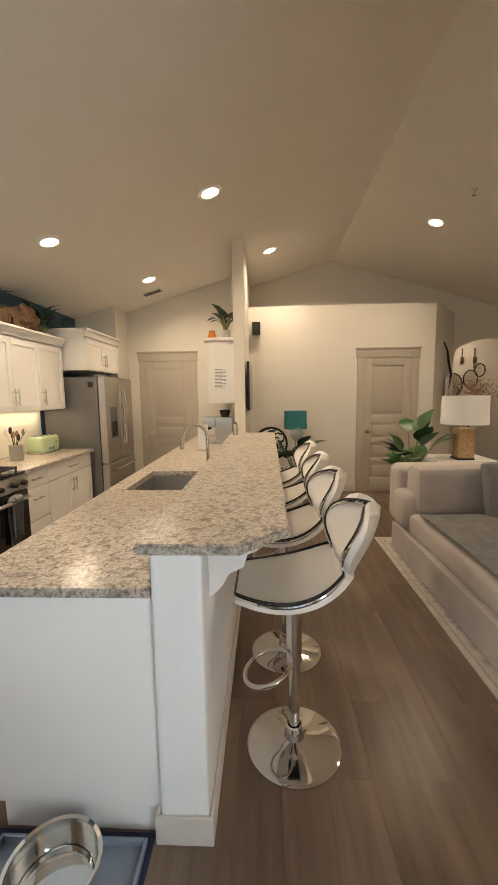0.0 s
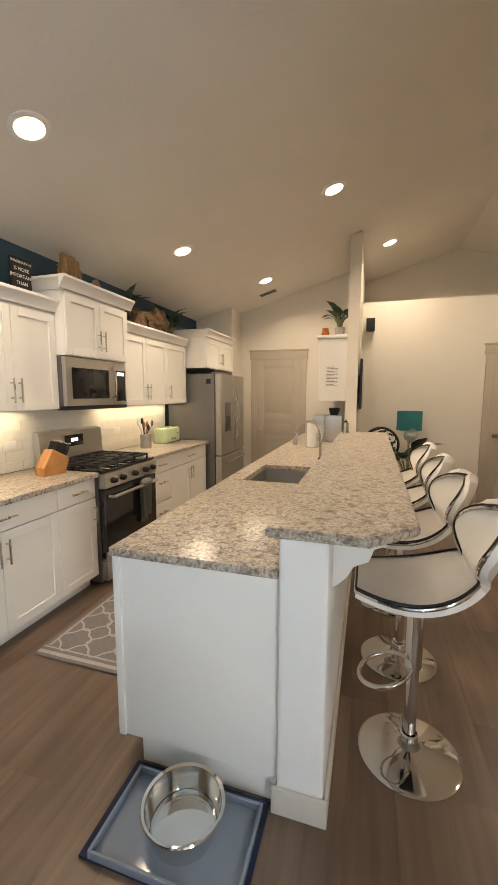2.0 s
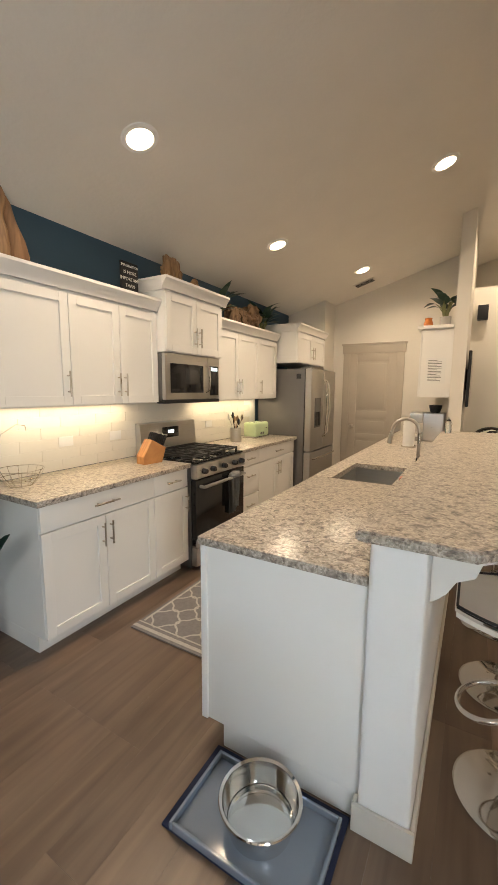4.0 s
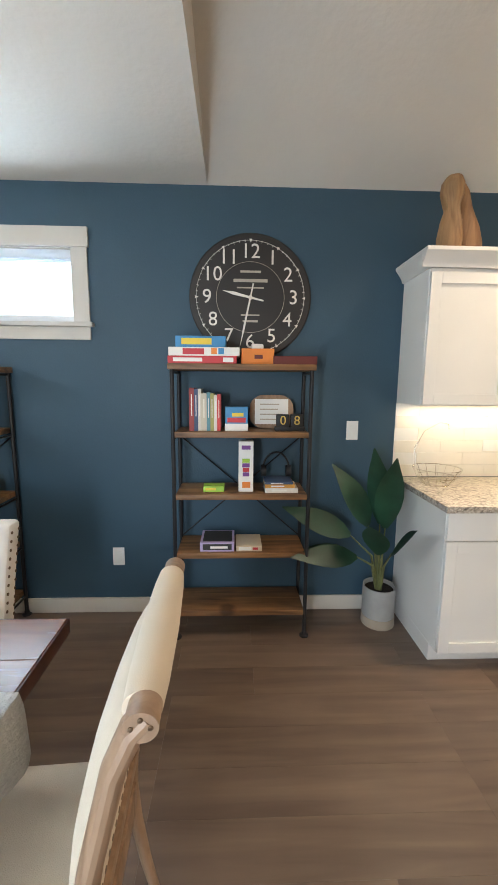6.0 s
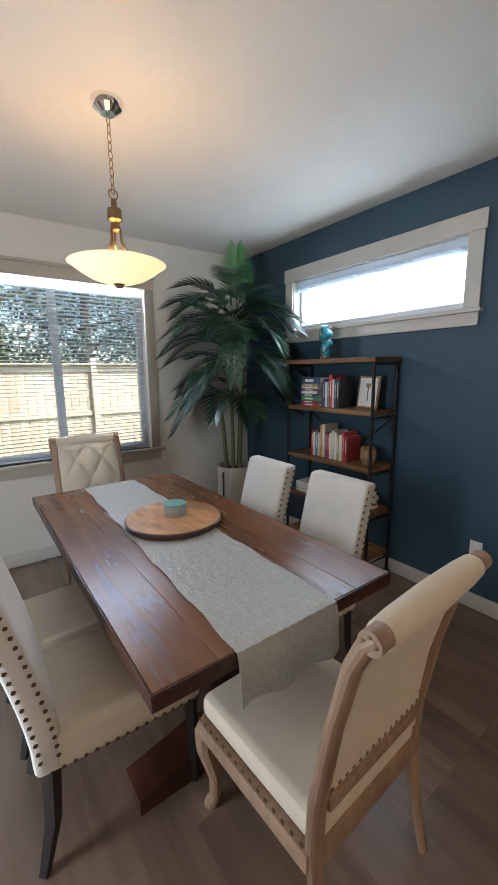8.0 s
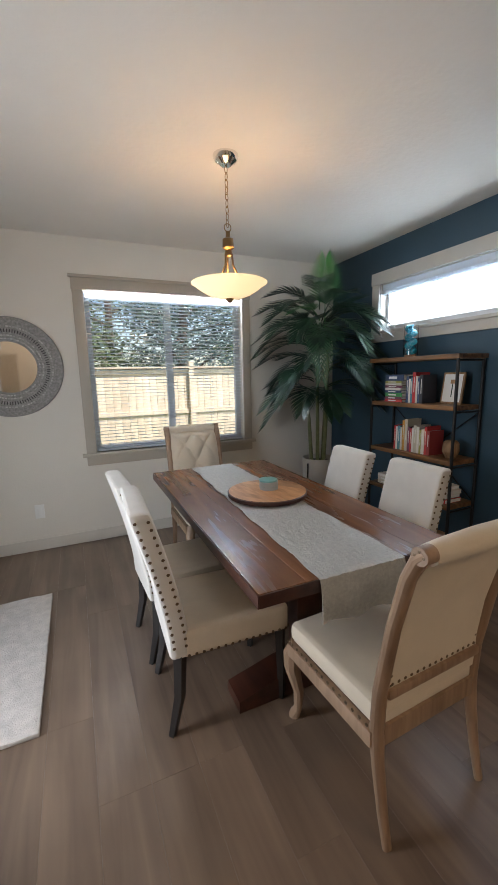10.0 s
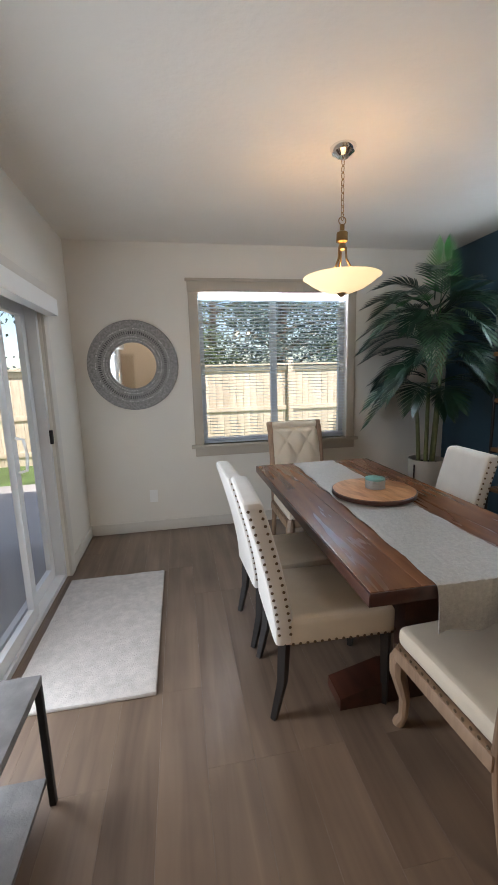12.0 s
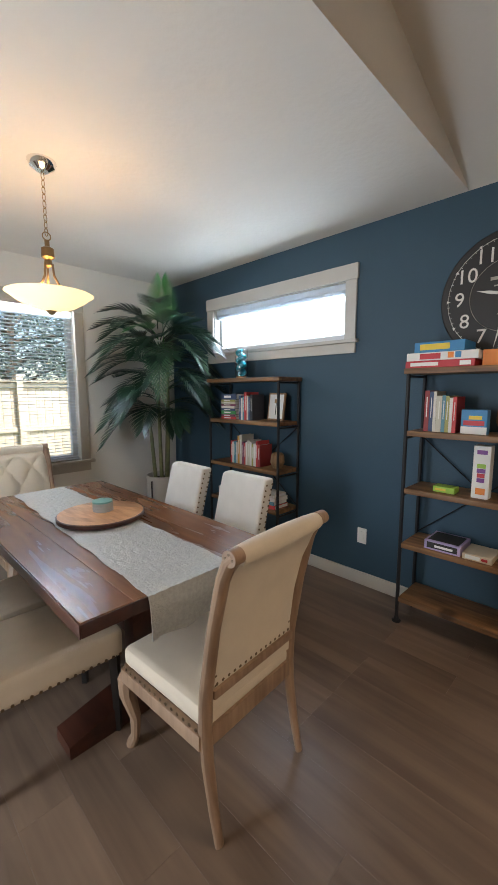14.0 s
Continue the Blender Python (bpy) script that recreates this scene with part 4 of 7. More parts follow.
for k in range(14):
    part("print_line", rbox(-0.075, -0.0018, 0.11 - k * 0.017, -0.075 + 0.15 * (0.6 + 0.4 * math.sin(k * 2.1) ** 2), -0.0012, 0.115 - k * 0.017, 0), INK, nt_)


def leaf_blade(L, wd, droop=0.3, seg=7, fold=0.15, ripple=0.0):
    """A leaf growing along +x from the origin, drooping towards its tip."""
    bm = bmesh.new()
    rows = []
    for i in range(seg + 1):
        u = i / seg
        w = wd * math.sin(math.pi * min(0.985, 0.06 + 0.94 * u ** 0.85)) * (1 + ripple * math.sin(i * 2.3))
        z = -droop * L * u * u
        x = L * u * (1 - 0.15 * droop * u)
        rows.append([bm.verts.new((x, -w, z + fold * w)), bm.verts.new((x, 0, z)), bm.verts.new((x, w, z + fold * w))])
    for a, b in zip(rows, rows[1:]):
        for k in (0, 1):
            bm.faces.new((a[k], a[k + 1], b[k + 1], b[k]))
    return bm


def potted(name, label, m, pot_r, pot_h, leaves, pot_mat=POT, stem_h=0.1, leaf_mat=LEAF, flare=1.1):
    """leaves: (turn, tilt, base height, length, width, droop)."""
    p = thing(name, label, "plant", m)
    part("pot", lathe(((0, 0), (pot_r / flare, 0), (pot_r, pot_h), (pot_r * 0.93, pot_h), (pot_r * 0.9, pot_h * 0.9), (0, pot_h * 0.9)), 28), pot_mat, p)
    part("soil", cyl(0, 0, pot_h * 0.84, pot_h * 0.905, pot_r * 0.88, seg=24), SOIL, p)
    for turn, tilt, zb, L, wd, dr, *roll in leaves:
        base = Vector((0.02 * math.cos(radians(turn)), 0.02 * math.sin(radians(turn)), pot_h * 0.88))
        st = Vector((math.cos(radians(turn)) * math.cos(radians(tilt)), math.sin(radians(turn)) * math.cos(radians(tilt)), math.sin(radians(tilt))))
        top = base + Vector((0, 0, zb * 0.6)) + st * zb * 0.45
        s = part("stem", tube([base, base + Vector((0, 0, zb * 0.45)) + st * 0.1 * zb, top], [0.008, 0.007, 0.004], 6), CANE, p)
        part("leaf", moved(leaf_blade(L, wd, dr), Matrix.Translation(top) @ pose(0, 0, 0, 0, -tilt, turn) @ pose(0, 0, 0, roll[0] if roll else 0)), leaf_mat, s)
    return p


# ---------- on top of the wall cabinets ----------
def carved(name, label, m, sx, sy, sz, seed, material=DRIED):
    """A gnarled carved root lump with hollows."""
    bm = bmesh.new()
    bmesh.ops.create_icosphere(bm, subdivisions=4, radius=1)
    for v in bm.verts:
        k = noise.noise(v.co * 1.7 + Vector((seed, 0, 0))) * 0.45 + noise.noise(v.co * 4 + Vector((0, seed, 0))) * 0.2
        v.co *= 1 + k
        v.co.x *= sx
        v.co.y *= sy
        v.co.z = max(v.co.z * sz, -sz) + sz
    return solid(name, bm, material, label, "wood carving", m=m)


ROOT = wood("dark_root_wood", (0.06, 0.032, 0.015), (0.22, 0.13, 0.065), 0.7, (20, 20, 3))
TA = 2.166


def carved_figure(name, label, m, rings, seed, material):
    """A whittled upright piece: rings of (height, half depth, half width, lean), with chisel facets."""
    bm = bmesh.new()
    loops, seg = [], 14
    for z_, a_, b_, lean in rings:
        loop = []
        for k in range(seg):
            t = 2 * math.pi * k / seg
            f = 1 + 0.16 * noise.noise(Vector((math.cos(t) * 1.3 + seed, math.sin(t) * 1.3, z_ * 14)))
            loop.append(bm.verts.new((a_ * f * math.cos(t), lean + b_ * f * math.sin(t), z_)))
        loops.append(loop)
    for a_, b_ in zip(loops, loops[1:]):
        for k in range(seg):
            bm.faces.new((a_[k], a_[(k + 1) % seg], b_[(k + 1) % seg], b_[k]))
    bm.faces.new(loops[0][::-1])
    bm.faces.new(loops[-1])
    return solid(name, bm, material, label, "wood carving", m=m)


carved_figure("wood_carving", "pale carved wooden figure standing on the cabinet", pose(-2.12, 1.225, TA), ((0, 0.05, 0.058, 0), (0.09, 0.052, 0.062, 0), (0.18, 0.048, 0.056, 0.005), (0.235, 0.036, 0.042, 0.004), (0.26, 0.04, 0.046, 0), (0.31, 0.05, 0.06, -0.004), (0.36, 0.05, 0.058, 0), (0.395, 0.034, 0.04, 0.006), (0.405, 0.012, 0.014, 0.008)), 3.0, DRIED)
carved_figure("wood_carving", "brown carved wooden slab beside the pale figure", pose(-2.13, 1.315, TA), ((0, 0.035, 0.06, 0.03), (0.08, 0.035, 0.062, 0.028), (0.16, 0.034, 0.055, 0.012), (0.25, 0.03, 0.04, -0.012), (0.33, 0.026, 0.03, -0.03), (0.365, 0.014, 0.016, -0.036)), 8.0, wood("brown_slab_wood", (0.12, 0.055, 0.022), (0.34, 0.18, 0.08), 0.6, (20, 20, 3)))
sg = thing("quote_sign", "black sign with white quotation lettering on the cabinet", "sign", pose(-2.14, 2.17, TA) @ Matrix.Scale(0.84, 4))
part("board", rbox(-0.012, -0.095, 0, 0.012, 0.095, 0.31, 0.003), BLACK, sg)
for k, t in enumerate(("IMAGINATION", "IS MORE", "IMPORTANT", "THAN")):
    part("letters", moved(letters(t, 0.040 if k else 0.030, 0.0008), pose(0.0135, 0, 0.275 - k * 0.055, 90, 0, 90)), CREAMP, sg)
carved("wood_slice", "pale burl wood slice standing above the microwave", pose(-2.12, 2.62, 2.331), 0.035, 0.125, 0.13, 14)
carved("wood_ring", "small carved wooden ring above the microwave", pose(-2.06, 2.85, 2.331), 0.03, 0.05, 0.06, 22)
cup = solid("wooden_cup", lathe(((0, 0), (0.03, 0), (0.04, 0.03), (0.038, 0.07), (0.03, 0.08), (0.0, 0.075)), 18), BLKW, "dark wooden cup on the cabinet", "cup", m=pose(-2.2, 2.26, TA))
carved("driftwood_root", "large brown driftwood root on the cabinet", pose(-2.16, 3.98, TA), 0.10, 0.20, 0.14, 31, ROOT)
carved("driftwood_root", "brown driftwood root standing on the cabinet", pose(-2.2, 3.70, TA), 0.07, 0.10, 0.12, 35, ROOT)
rl = random.Random(11)
for y in (3.42, 4.40, 4.30):
    potted("potted_plant", "green broad-leaved plant on the cabinet top", pose(-2.2, y, TA), 0.05, 0.07, [(rl.uniform(0, 360), rl.uniform(25, 75), rl.uniform(0.08, 0.2), rl.uniform(0.15, 0.23), 0.04, 0.4) for _ in range(16)], leaf_mat=LEAF)
potted("potted_plant", "green leafy plant in a glass pot on the cabinet", pose(-0.2, 5.0, 2.211), 0.06, 0.11, [(rl.uniform(0, 360), rl.uniform(20, 80), rl.uniform(0.1, 0.24), rl.uniform(0.12, 0.18), 0.05, 0.5) for _ in range(18)], leaf_mat=LEAF)
solid("amber_ornament", lathe(((0, 0), (0.04, 0), (0.05, 0.03), (0.035, 0.07), (0.04, 0.09), (0, 0.1)), 16), colour("amber_glaze", (0.5, 0.16, 0.04), 0.25), "amber glazed ornament on the cabinet", "ornament", m=pose(-0.36, 4.88, 2.211))
rv = thing("ceiling_vent", "small white ceiling air vent", "vent", pose(-1.26, 5.56, roof(-1.26) - 0.004, 0, -math.degrees(math.atan(RISE)), 0))
part("frame", rbox(-0.14, -0.08, -0.006, 0.14, 0.08, 0.004, 0.003), CEIL, rv)
for k in range(6):
    part("slat", rbox(-0.12, -0.06 + k * 0.022, -0.009, 0.12, -0.052 + k * 0.022, -0.006, 0), BLACK, rv)

# ---------- kitchen floor ----------
rugk = thing("kitchen_rug", "grey kitchen runner rug with cream trellis pattern", "rug", pose(-1.625, 1.60, 0.001))
part("pile", rbox(0, 0, 0, 0.66, 1.75, 0.009, 0.003), mat("grey_rug_pile", (0.20, 0.19, 0.19), 0.95, vary=0.12, scale=60, bump=0.6, bump_scale=200), rugk)
RC = mat("cream_rug_yarn", (0.42, 0.395, 0.365), 0.95, vary=0.1, scale=60, bump=0.6, bump_scale=200)
for a in ((0.0, 0.02, 0.66, 0.045), (0.0, 0.07, 0.66, 0.08), (0.02, 0.09, 0.035, 1.72), (0.625, 0.09, 0.64, 1.72)):
    part("border", rbox(a[0], a[1], 0.009, a[2], a[3], 0.0105, 0), RC, rugk)
for i in range(3):
    for j in range(8):
        cx, cy = 0.13 + 0.2 * i, 0.18 + 0.2 * j
        pts = [(cx + 0.094 * math.cos(a) * (1 + 0.16 * math.cos(4 * a)), cy + 0.094 * math.sin(a) * (1 + 0.16 * math.cos(4 * a)), 0.009) for a in [k * math.pi / 14 for k in range(28)]]
        part("trellis", tube(pts, 0.0065, 4, True, flat=0.2), RC, rugk)

pm = solid("feeding_mat", rbox(-0.675, 0.85, 0.001, -0.115, 1.20, 0.012, 0.004), colour("navy_mat", (0.012, 0.018, 0.05), 0.9), "dark navy floor mat under the pet bowl", "mat")
trm = thing("plastic_tray", "clear plastic tray holding the water bowl", "tray", pose(-0.385, 1.005, 0.013) @ Matrix.Diagonal((0.97, 0.97, 1, 1)))
TRAYM = mat("clear_tray_plastic", (0.20, 0.24, 0.30), 0.15, vary=0.03)
part("base", rbox(-0.25, -0.15, 0, 0.25, 0.15, 0.005, 0.002), TRAYM, trm)
for a in ((-0.262, -0.162, -0.25, 0.162), (0.25, -0.162, 0.262, 0.162), (-0.25, -0.162, 0.25, -0.15), (-0.25, 0.15, 0.25, 0.162)):
    part("rim", rbox(a[0], a[1], 0, a[2], a[3], 0.03, 0.005, 3), TRAYM, trm)
bw = thing("pet_bowl", "large stainless steel pet bowl with water", "bowl", pose(-0.375, 1.015, 0.0185) @ Matrix.Diagonal((0.88, 0.88, 1, 1)))
part("bowl", lathe(((0.0, 0.0), (0.115, 0.0), (0.125, 0.006), (0.152, 0.10), (0.163, 0.108), (0.160, 0.113), (0.149, 0.108), (0.12, 0.012), (0.0, 0.008)), 48), CHROME, bw)
part("water", cyl(0, 0, 0.03, 0.034, 0.124, seg=40), clear("water", (0.95, 0.98, 1.0), 0.0, 1.33), bw)


# ---------- bar stools ----------
def bar_stool():
    s = thing("bar_stool", "white leatherette bar stool with chrome pedestal and black piping", "stool", pose(0.393, 1.575, 0), group="stools along the bar")
    part("base_plate", lathe(((0.0, 0.0), (0.20, 0.0), (0.205, 0.006), (0.19, 0.014), (0.09, 0.026), (0.045, 0.045), (0.038, 0.07), (0.0, 0.07)), 48), CHROME, s)
    part("collar", lathe(((0.03, 0.07), (0.036, 0.075), (0.036, 0.095), (0.03, 0.10)), 24), CHROME, s)
    part("lower_post", cyl(0, 0, 0.06, 0.42, 0.0245, seg=24), CHROME, s)
    part("upper_post", cyl(0, 0, 0.40, 0.735, 0.033, seg=24), CHROME, s)
    part("seat_bracket", rbox(-0.09, -0.09, 0.725, 0.09, 0.09, 0.745, 0.008), BLACK, s)
    part("foot_ring", tube([(-0.11 + 0.10 * math.cos(a), 0.11 * math.sin(a), 0.362 + 0.035 * math.cos(a)) for a in [radians(15 + 11 * k) for k in range(31)]], 0.010, 16), CHROME, s)

    def surf(u, v):
        """Shell point: u from the front edge to the top of the back, v across."""
        k = u * 2.6
        if u < 0.62:
            q = u / 0.62
            x = -0.235 + 0.42 * q
            z = 0.79 - 0.030 * math.sin(q * math.pi * 0.9) - 0.02 * (1 - q) ** 3 + 0.05 * q ** 3
            w = 0.195 + 0.035 * math.sin(q * math.pi * 0.75) - 0.075 * q ** 6 - 0.05 * (1 - q) ** 4
            lift, pull_ = 0.035 * q * q, 0.0
        else:
            q = (u - 0.62) / 0.38
            x = 0.185 + 0.05 * math.sin(q * math.pi / 2) + 0.075 * q
            z = 0.81 + 0.27 * q
            w = (0.12 + 0.10 * math.sin(q * math.pi * 0.75)) * math.sqrt(1 - 0.9 * max(0, (q - 0.55) / 0.45) ** 2.5)
            lift, pull_ = 0.035 * (1 - q), -0.10 * math.sin(q * math.pi * 0.85)
        return Vector((x + pull_ * v * v, w * v, z + lift * v * v - 0))
    nu, nv = 30, 12

    def sheet(off, mat_, name, label):
        bm = bmesh.new()
        g = [[None] * (nv + 1) for _ in range(nu + 1)]
        for i in range(nu + 1):
            for j in range(nv + 1):
                g[i][j] = bm.verts.new(surf(i / nu, j / nv * 2 - 1))
        for i in range(nu):
            for j in range(nv):
                bm.faces.new((g[i][j], g[i + 1][j], g[i + 1][j + 1], g[i][j + 1]))
        bmesh.ops.recalc_face_normals(bm, faces=bm.faces[:])
        bmesh.ops.solidify(bm, geom=bm.faces[:], thickness=off)
        return part(name, bm, mat_, s, label)
    sh = sheet(0.035, LEATHER, "seat_shell", "white leatherette shell seat with low back")
    edge = [surf(i / nu, -1) for i in range(nu + 1)] + [surf(1, j / nv * 2 - 1) for j in range(1, nv)] + [surf(i / nu, 1) for i in range(nu, -1, -1)] + [surf(0, j / nv * 2 - 1) for j in range(nv - 1, 0, -1)]
    part("chrome_edge", tube([p + Vector((0, 0, -0.008)) for p in edge], 0.0085, 8, True), CHROME, sh)
    part("piping", tube([p + Vector((0.0, 0, 0.006)) for p in edge], 0.0045, 6, True), BLACK, sh)
    return s


st = bar_stool()
for x, y, a in ((0.393, 2.2, 4), (0.395, 2.83, -3), (0.395, 3.46, 2)):
    copy_thing(st, pose(x, y, 0, 0, 0, a))


# ---------- dining table ----------
TX0, TX1, TY0, TY1, TZ = -1.115, -0.205, -2.24, -0.42, 0.77
tb = thing("dining_table", "walnut stained plank dining table with dark trestle base", "table", pose(0, 0, 0))
bw_ = (TX1 - TX0) / 5
for k in range(5):
    part("top_plank", rbox(TX0 + k * bw_, TY0, TZ - 0.045, TX0 + (k + 1) * bw_ - 0.0005, TY1, TZ, 0.002), TABLE, tb, smooth=False)
part("edge_band", merge(rbox(TX0, TY1, TZ - 0.05, TX1, TY1 + 0.006, TZ - 0.002, 0.003), rbox(TX0, TY0 - 0.006, TZ - 0.05, TX1, TY0, TZ - 0.002, 0.003), rbox(TX1, TY0 - 0.006, TZ - 0.05, TX1 + 0.006, TY1 + 0.006, TZ - 0.002, 0.003), rbox(TX0 - 0.006, TY0 - 0.006, TZ - 0.05, TX0, TY1 + 0.006, TZ - 0.002, 0.003)), TEDGE, tb)
CX = (TX0 + TX1) / 2
for y in (-0.83, -1.83):
    part("trestle_foot", prism(((CX - 0.40, 0), (CX + 0.40, 0), (CX + 0.40, 0.055), (CX + 0.16, 0.115), (CX - 0.16, 0.115), (CX - 0.40, 0.055)), y - 0.072, y + 0.072, "y"), TEDGE, tb)
    part("trestle_post", rbox(CX - 0.09, y - 0.045, 0.115, CX + 0.09, y + 0.045, 0.64, 0.01), TEDGE, tb)
    part("trestle_head", rbox(CX - 0.34, y - 0.05, 0.64, CX + 0.34, y + 0.05, 0.724, 0.01), TEDGE, tb)
part("stretcher", rbox(CX - 0.03, -1.785, 0.28, CX + 0.03, -0.875, 0.40, 0.008), TEDGE, tb)


def runner_mesh():
    bm = bmesh.new()
    x0 = -0.82
    path = [(TY0 + 0.02 + k * 0.0133, TZ + 0.006) for k in range(136)] + [(TY1 + 0.012, TZ + 0.001), (TY1 + 0.02, TZ - 0.03)] + [(TY1 + 0.021 + 0.001 * k, TZ - 0.03 - 0.027 * k) for k in range(1, 6)]
    rows = []
    for i, (y, z) in enumerate(path):
        drape = max(0, i - 136)
        rows.append([bm.verts.new((x0 + (0.325 + 0.06 * min(1, i / 135)) * j / 36 + 0.004 * math.sin(i * 0.3), y + 0.006 * drape * 0.35 * math.sin(j * 0.35), z + 0.0045 * noise.noise(Vector((i * 0.45, j * 0.75, 1))))) for j in range(37)])
    for a, b in zip(rows, rows[1:]):
        for j in range(36):
            bm.faces.new((a[j], a[j + 1], b[j + 1], b[j]))
    bmesh.ops.recalc_face_normals(bm, faces=bm.faces[:])
    bmesh.ops.solidify(bm, geom=bm.faces[:], thickness=0.003)
    return bm


solid("table_runner", runner_mesh(), RUNNER, "crinkled silver grey table runner hanging over the table end", "table runner")
tr = thing("serving_board", "round striped acacia serving board on the runner", "serving board", pose(-0.70, -1.34, TZ + 0.009))
ring = 0.225
strips = 8
ST1 = wood("acacia_light", (0.30, 0.13, 0.05), (0.58, 0.30, 0.14), 0.35, (16, 1.5, 16), rnd=0.25)
for k in range(strips):
    a, b = -ring + 2 * ring * k / strips, -ring + 2 * ring * (k + 1) / strips
    pts = []
    for q in range(7):
        x = a + (b - a) * q / 6
        pts.append((x, math.sqrt(max(0, ring * ring - x * x))))
    outline = pts + [(x, -y) for x, y in reversed(pts) if y > 1e-6]
    part("wood_strip", moved(prism(outline, 0.006, 0.028, "z"), pose(0, 0, 0, 0, 0, 35)), ST1, tr)
part("bark_rim", lathe(((ring - 0.01, 0.0), (ring + 0.006, 0.004), (ring + 0.007, 0.024), (ring, 0.0275), (ring - 0.01, 0.005), (ring - 0.01, 0.0)), 48), TEDGE, tr)
co = thing("coaster_stack", "stack of round stone coasters with a teal top", "coasters", pose(-0.72, -1.36, TZ + 0.038))
for k in range(6):
    part("coaster", cyl(0.002 * math.sin(k * 3), 0.002 * math.cos(k * 2), k * 0.0095, k * 0.0095 + 0.0085, 0.055, seg=32), POT if k < 5 else colour("teal_glaze", (0.16, 0.36, 0.33), 0.3), co)


# ---------- dining chairs ----------
def nails(parent, pts, r=0.0075):
    bm = bmesh.new()
    for p, nrm in pts:
        q = Vector(nrm).to_track_quat("Z", "Y").to_matrix().to_4x4()
        bmesh.ops.create_icosphere(bm, subdivisions=1, radius=r, matrix=Matrix.Translation(p) @ q @ Matrix.Diagonal((1, 1, 0.5, 1)))
    tagged(part("nailhead_trim", bm, NAIL, parent), "antique bronze nailheads", kind="stuff")


def side_chair():
    """Parsons chair; it looks along -y in its own frame, the back at +y."""
    c = thing("dining_chair", "off-white linen parsons chair with nailhead trim and black legs", "chair", pose(0, 0, 0), group="chairs round the table")
    seat = rbox(-0.235, -0.27, 0.355, 0.235, 0.215, 0.485, 0.035, 4)
    for v in seat.verts:
        if v.co.z > 0.45:
            v.co.z += 0.018 * (1 - (v.co.x / 0.24) ** 2) * (1 - ((v.co.y + 0.03) / 0.25) ** 2)
    part("seat", seat, LINEN, c)
    bk_ = rbox(-0.235, 0.175, 0.36, 0.235, 0.26, 1.0, 0.03, 4)
    bmesh.ops.subdivide_edges(bk_, edges=[e for e in bk_.edges if abs(e.verts[0].co.z - e.verts[1].co.z) > 0.3], cuts=8)
    for v in bk_.verts:
        u = max(0, (v.co.z - 0.42) / 0.6)
        v.co.y += 0.13 * u ** 1.4
    b = part("backrest", bk_, LINENW, c, "off-white linen backrest")
    for sx in (-1, 1):
        lf = part("leg", tube([(sx * 0.205, -0.235, 0.37), (sx * 0.208, -0.238, 0.0)], [0.026, 0.017], 4), BLKW, c)
        lb = part("leg", tube([(sx * 0.205, 0.215, 0.38), (sx * 0.205, 0.225, 0.18), (sx * 0.205, 0.265, 0.0)], [0.028, 0.024, 0.017], 4), BLKW, c)
    pts = []
    for sx in (-1, 1):
        for k in range(15):
            pts.append(((sx * 0.2355, -0.25 + k * 0.031, 0.372), (sx, 0, 0)))
        for row in (0.194, 0.242):
            for k in range(18):
                z = 0.42 + k * 0.032
                u = max(0, (z - 0.42) / 0.6)
                pts.append(((sx * 0.2355, row + 0.13 * u ** 1.4, z), (sx, 0, 0)))
    for k in range(15):
        pts.append(((-0.22 + k * 0.031, -0.2705, 0.372), (0, -1, 0)))
    nails(c, pts)
    return c


sc = side_chair()
sc.matrix_world = pose(-0.238, -0.96, 0, 0, 0, -92) @ Matrix.Diagonal((0.92, 1, 0.985, 1))
copy_thing(sc, pose(-0.22, -1.425, 0, 0, 0, -87) @ Matrix.Diagonal((0.92, 1, 0.985, 1)))
copy_thing(sc, pose(-1.11, -0.925, 0, 0, 0, 91) @ Matrix.Diagonal((0.86, 1, 0.98, 1)))
copy_thing(sc, pose(-1.07, -1.45, 0, 0, 0, 89) @ Matrix.Diagonal((0.86, 1, 0.98, 1)))


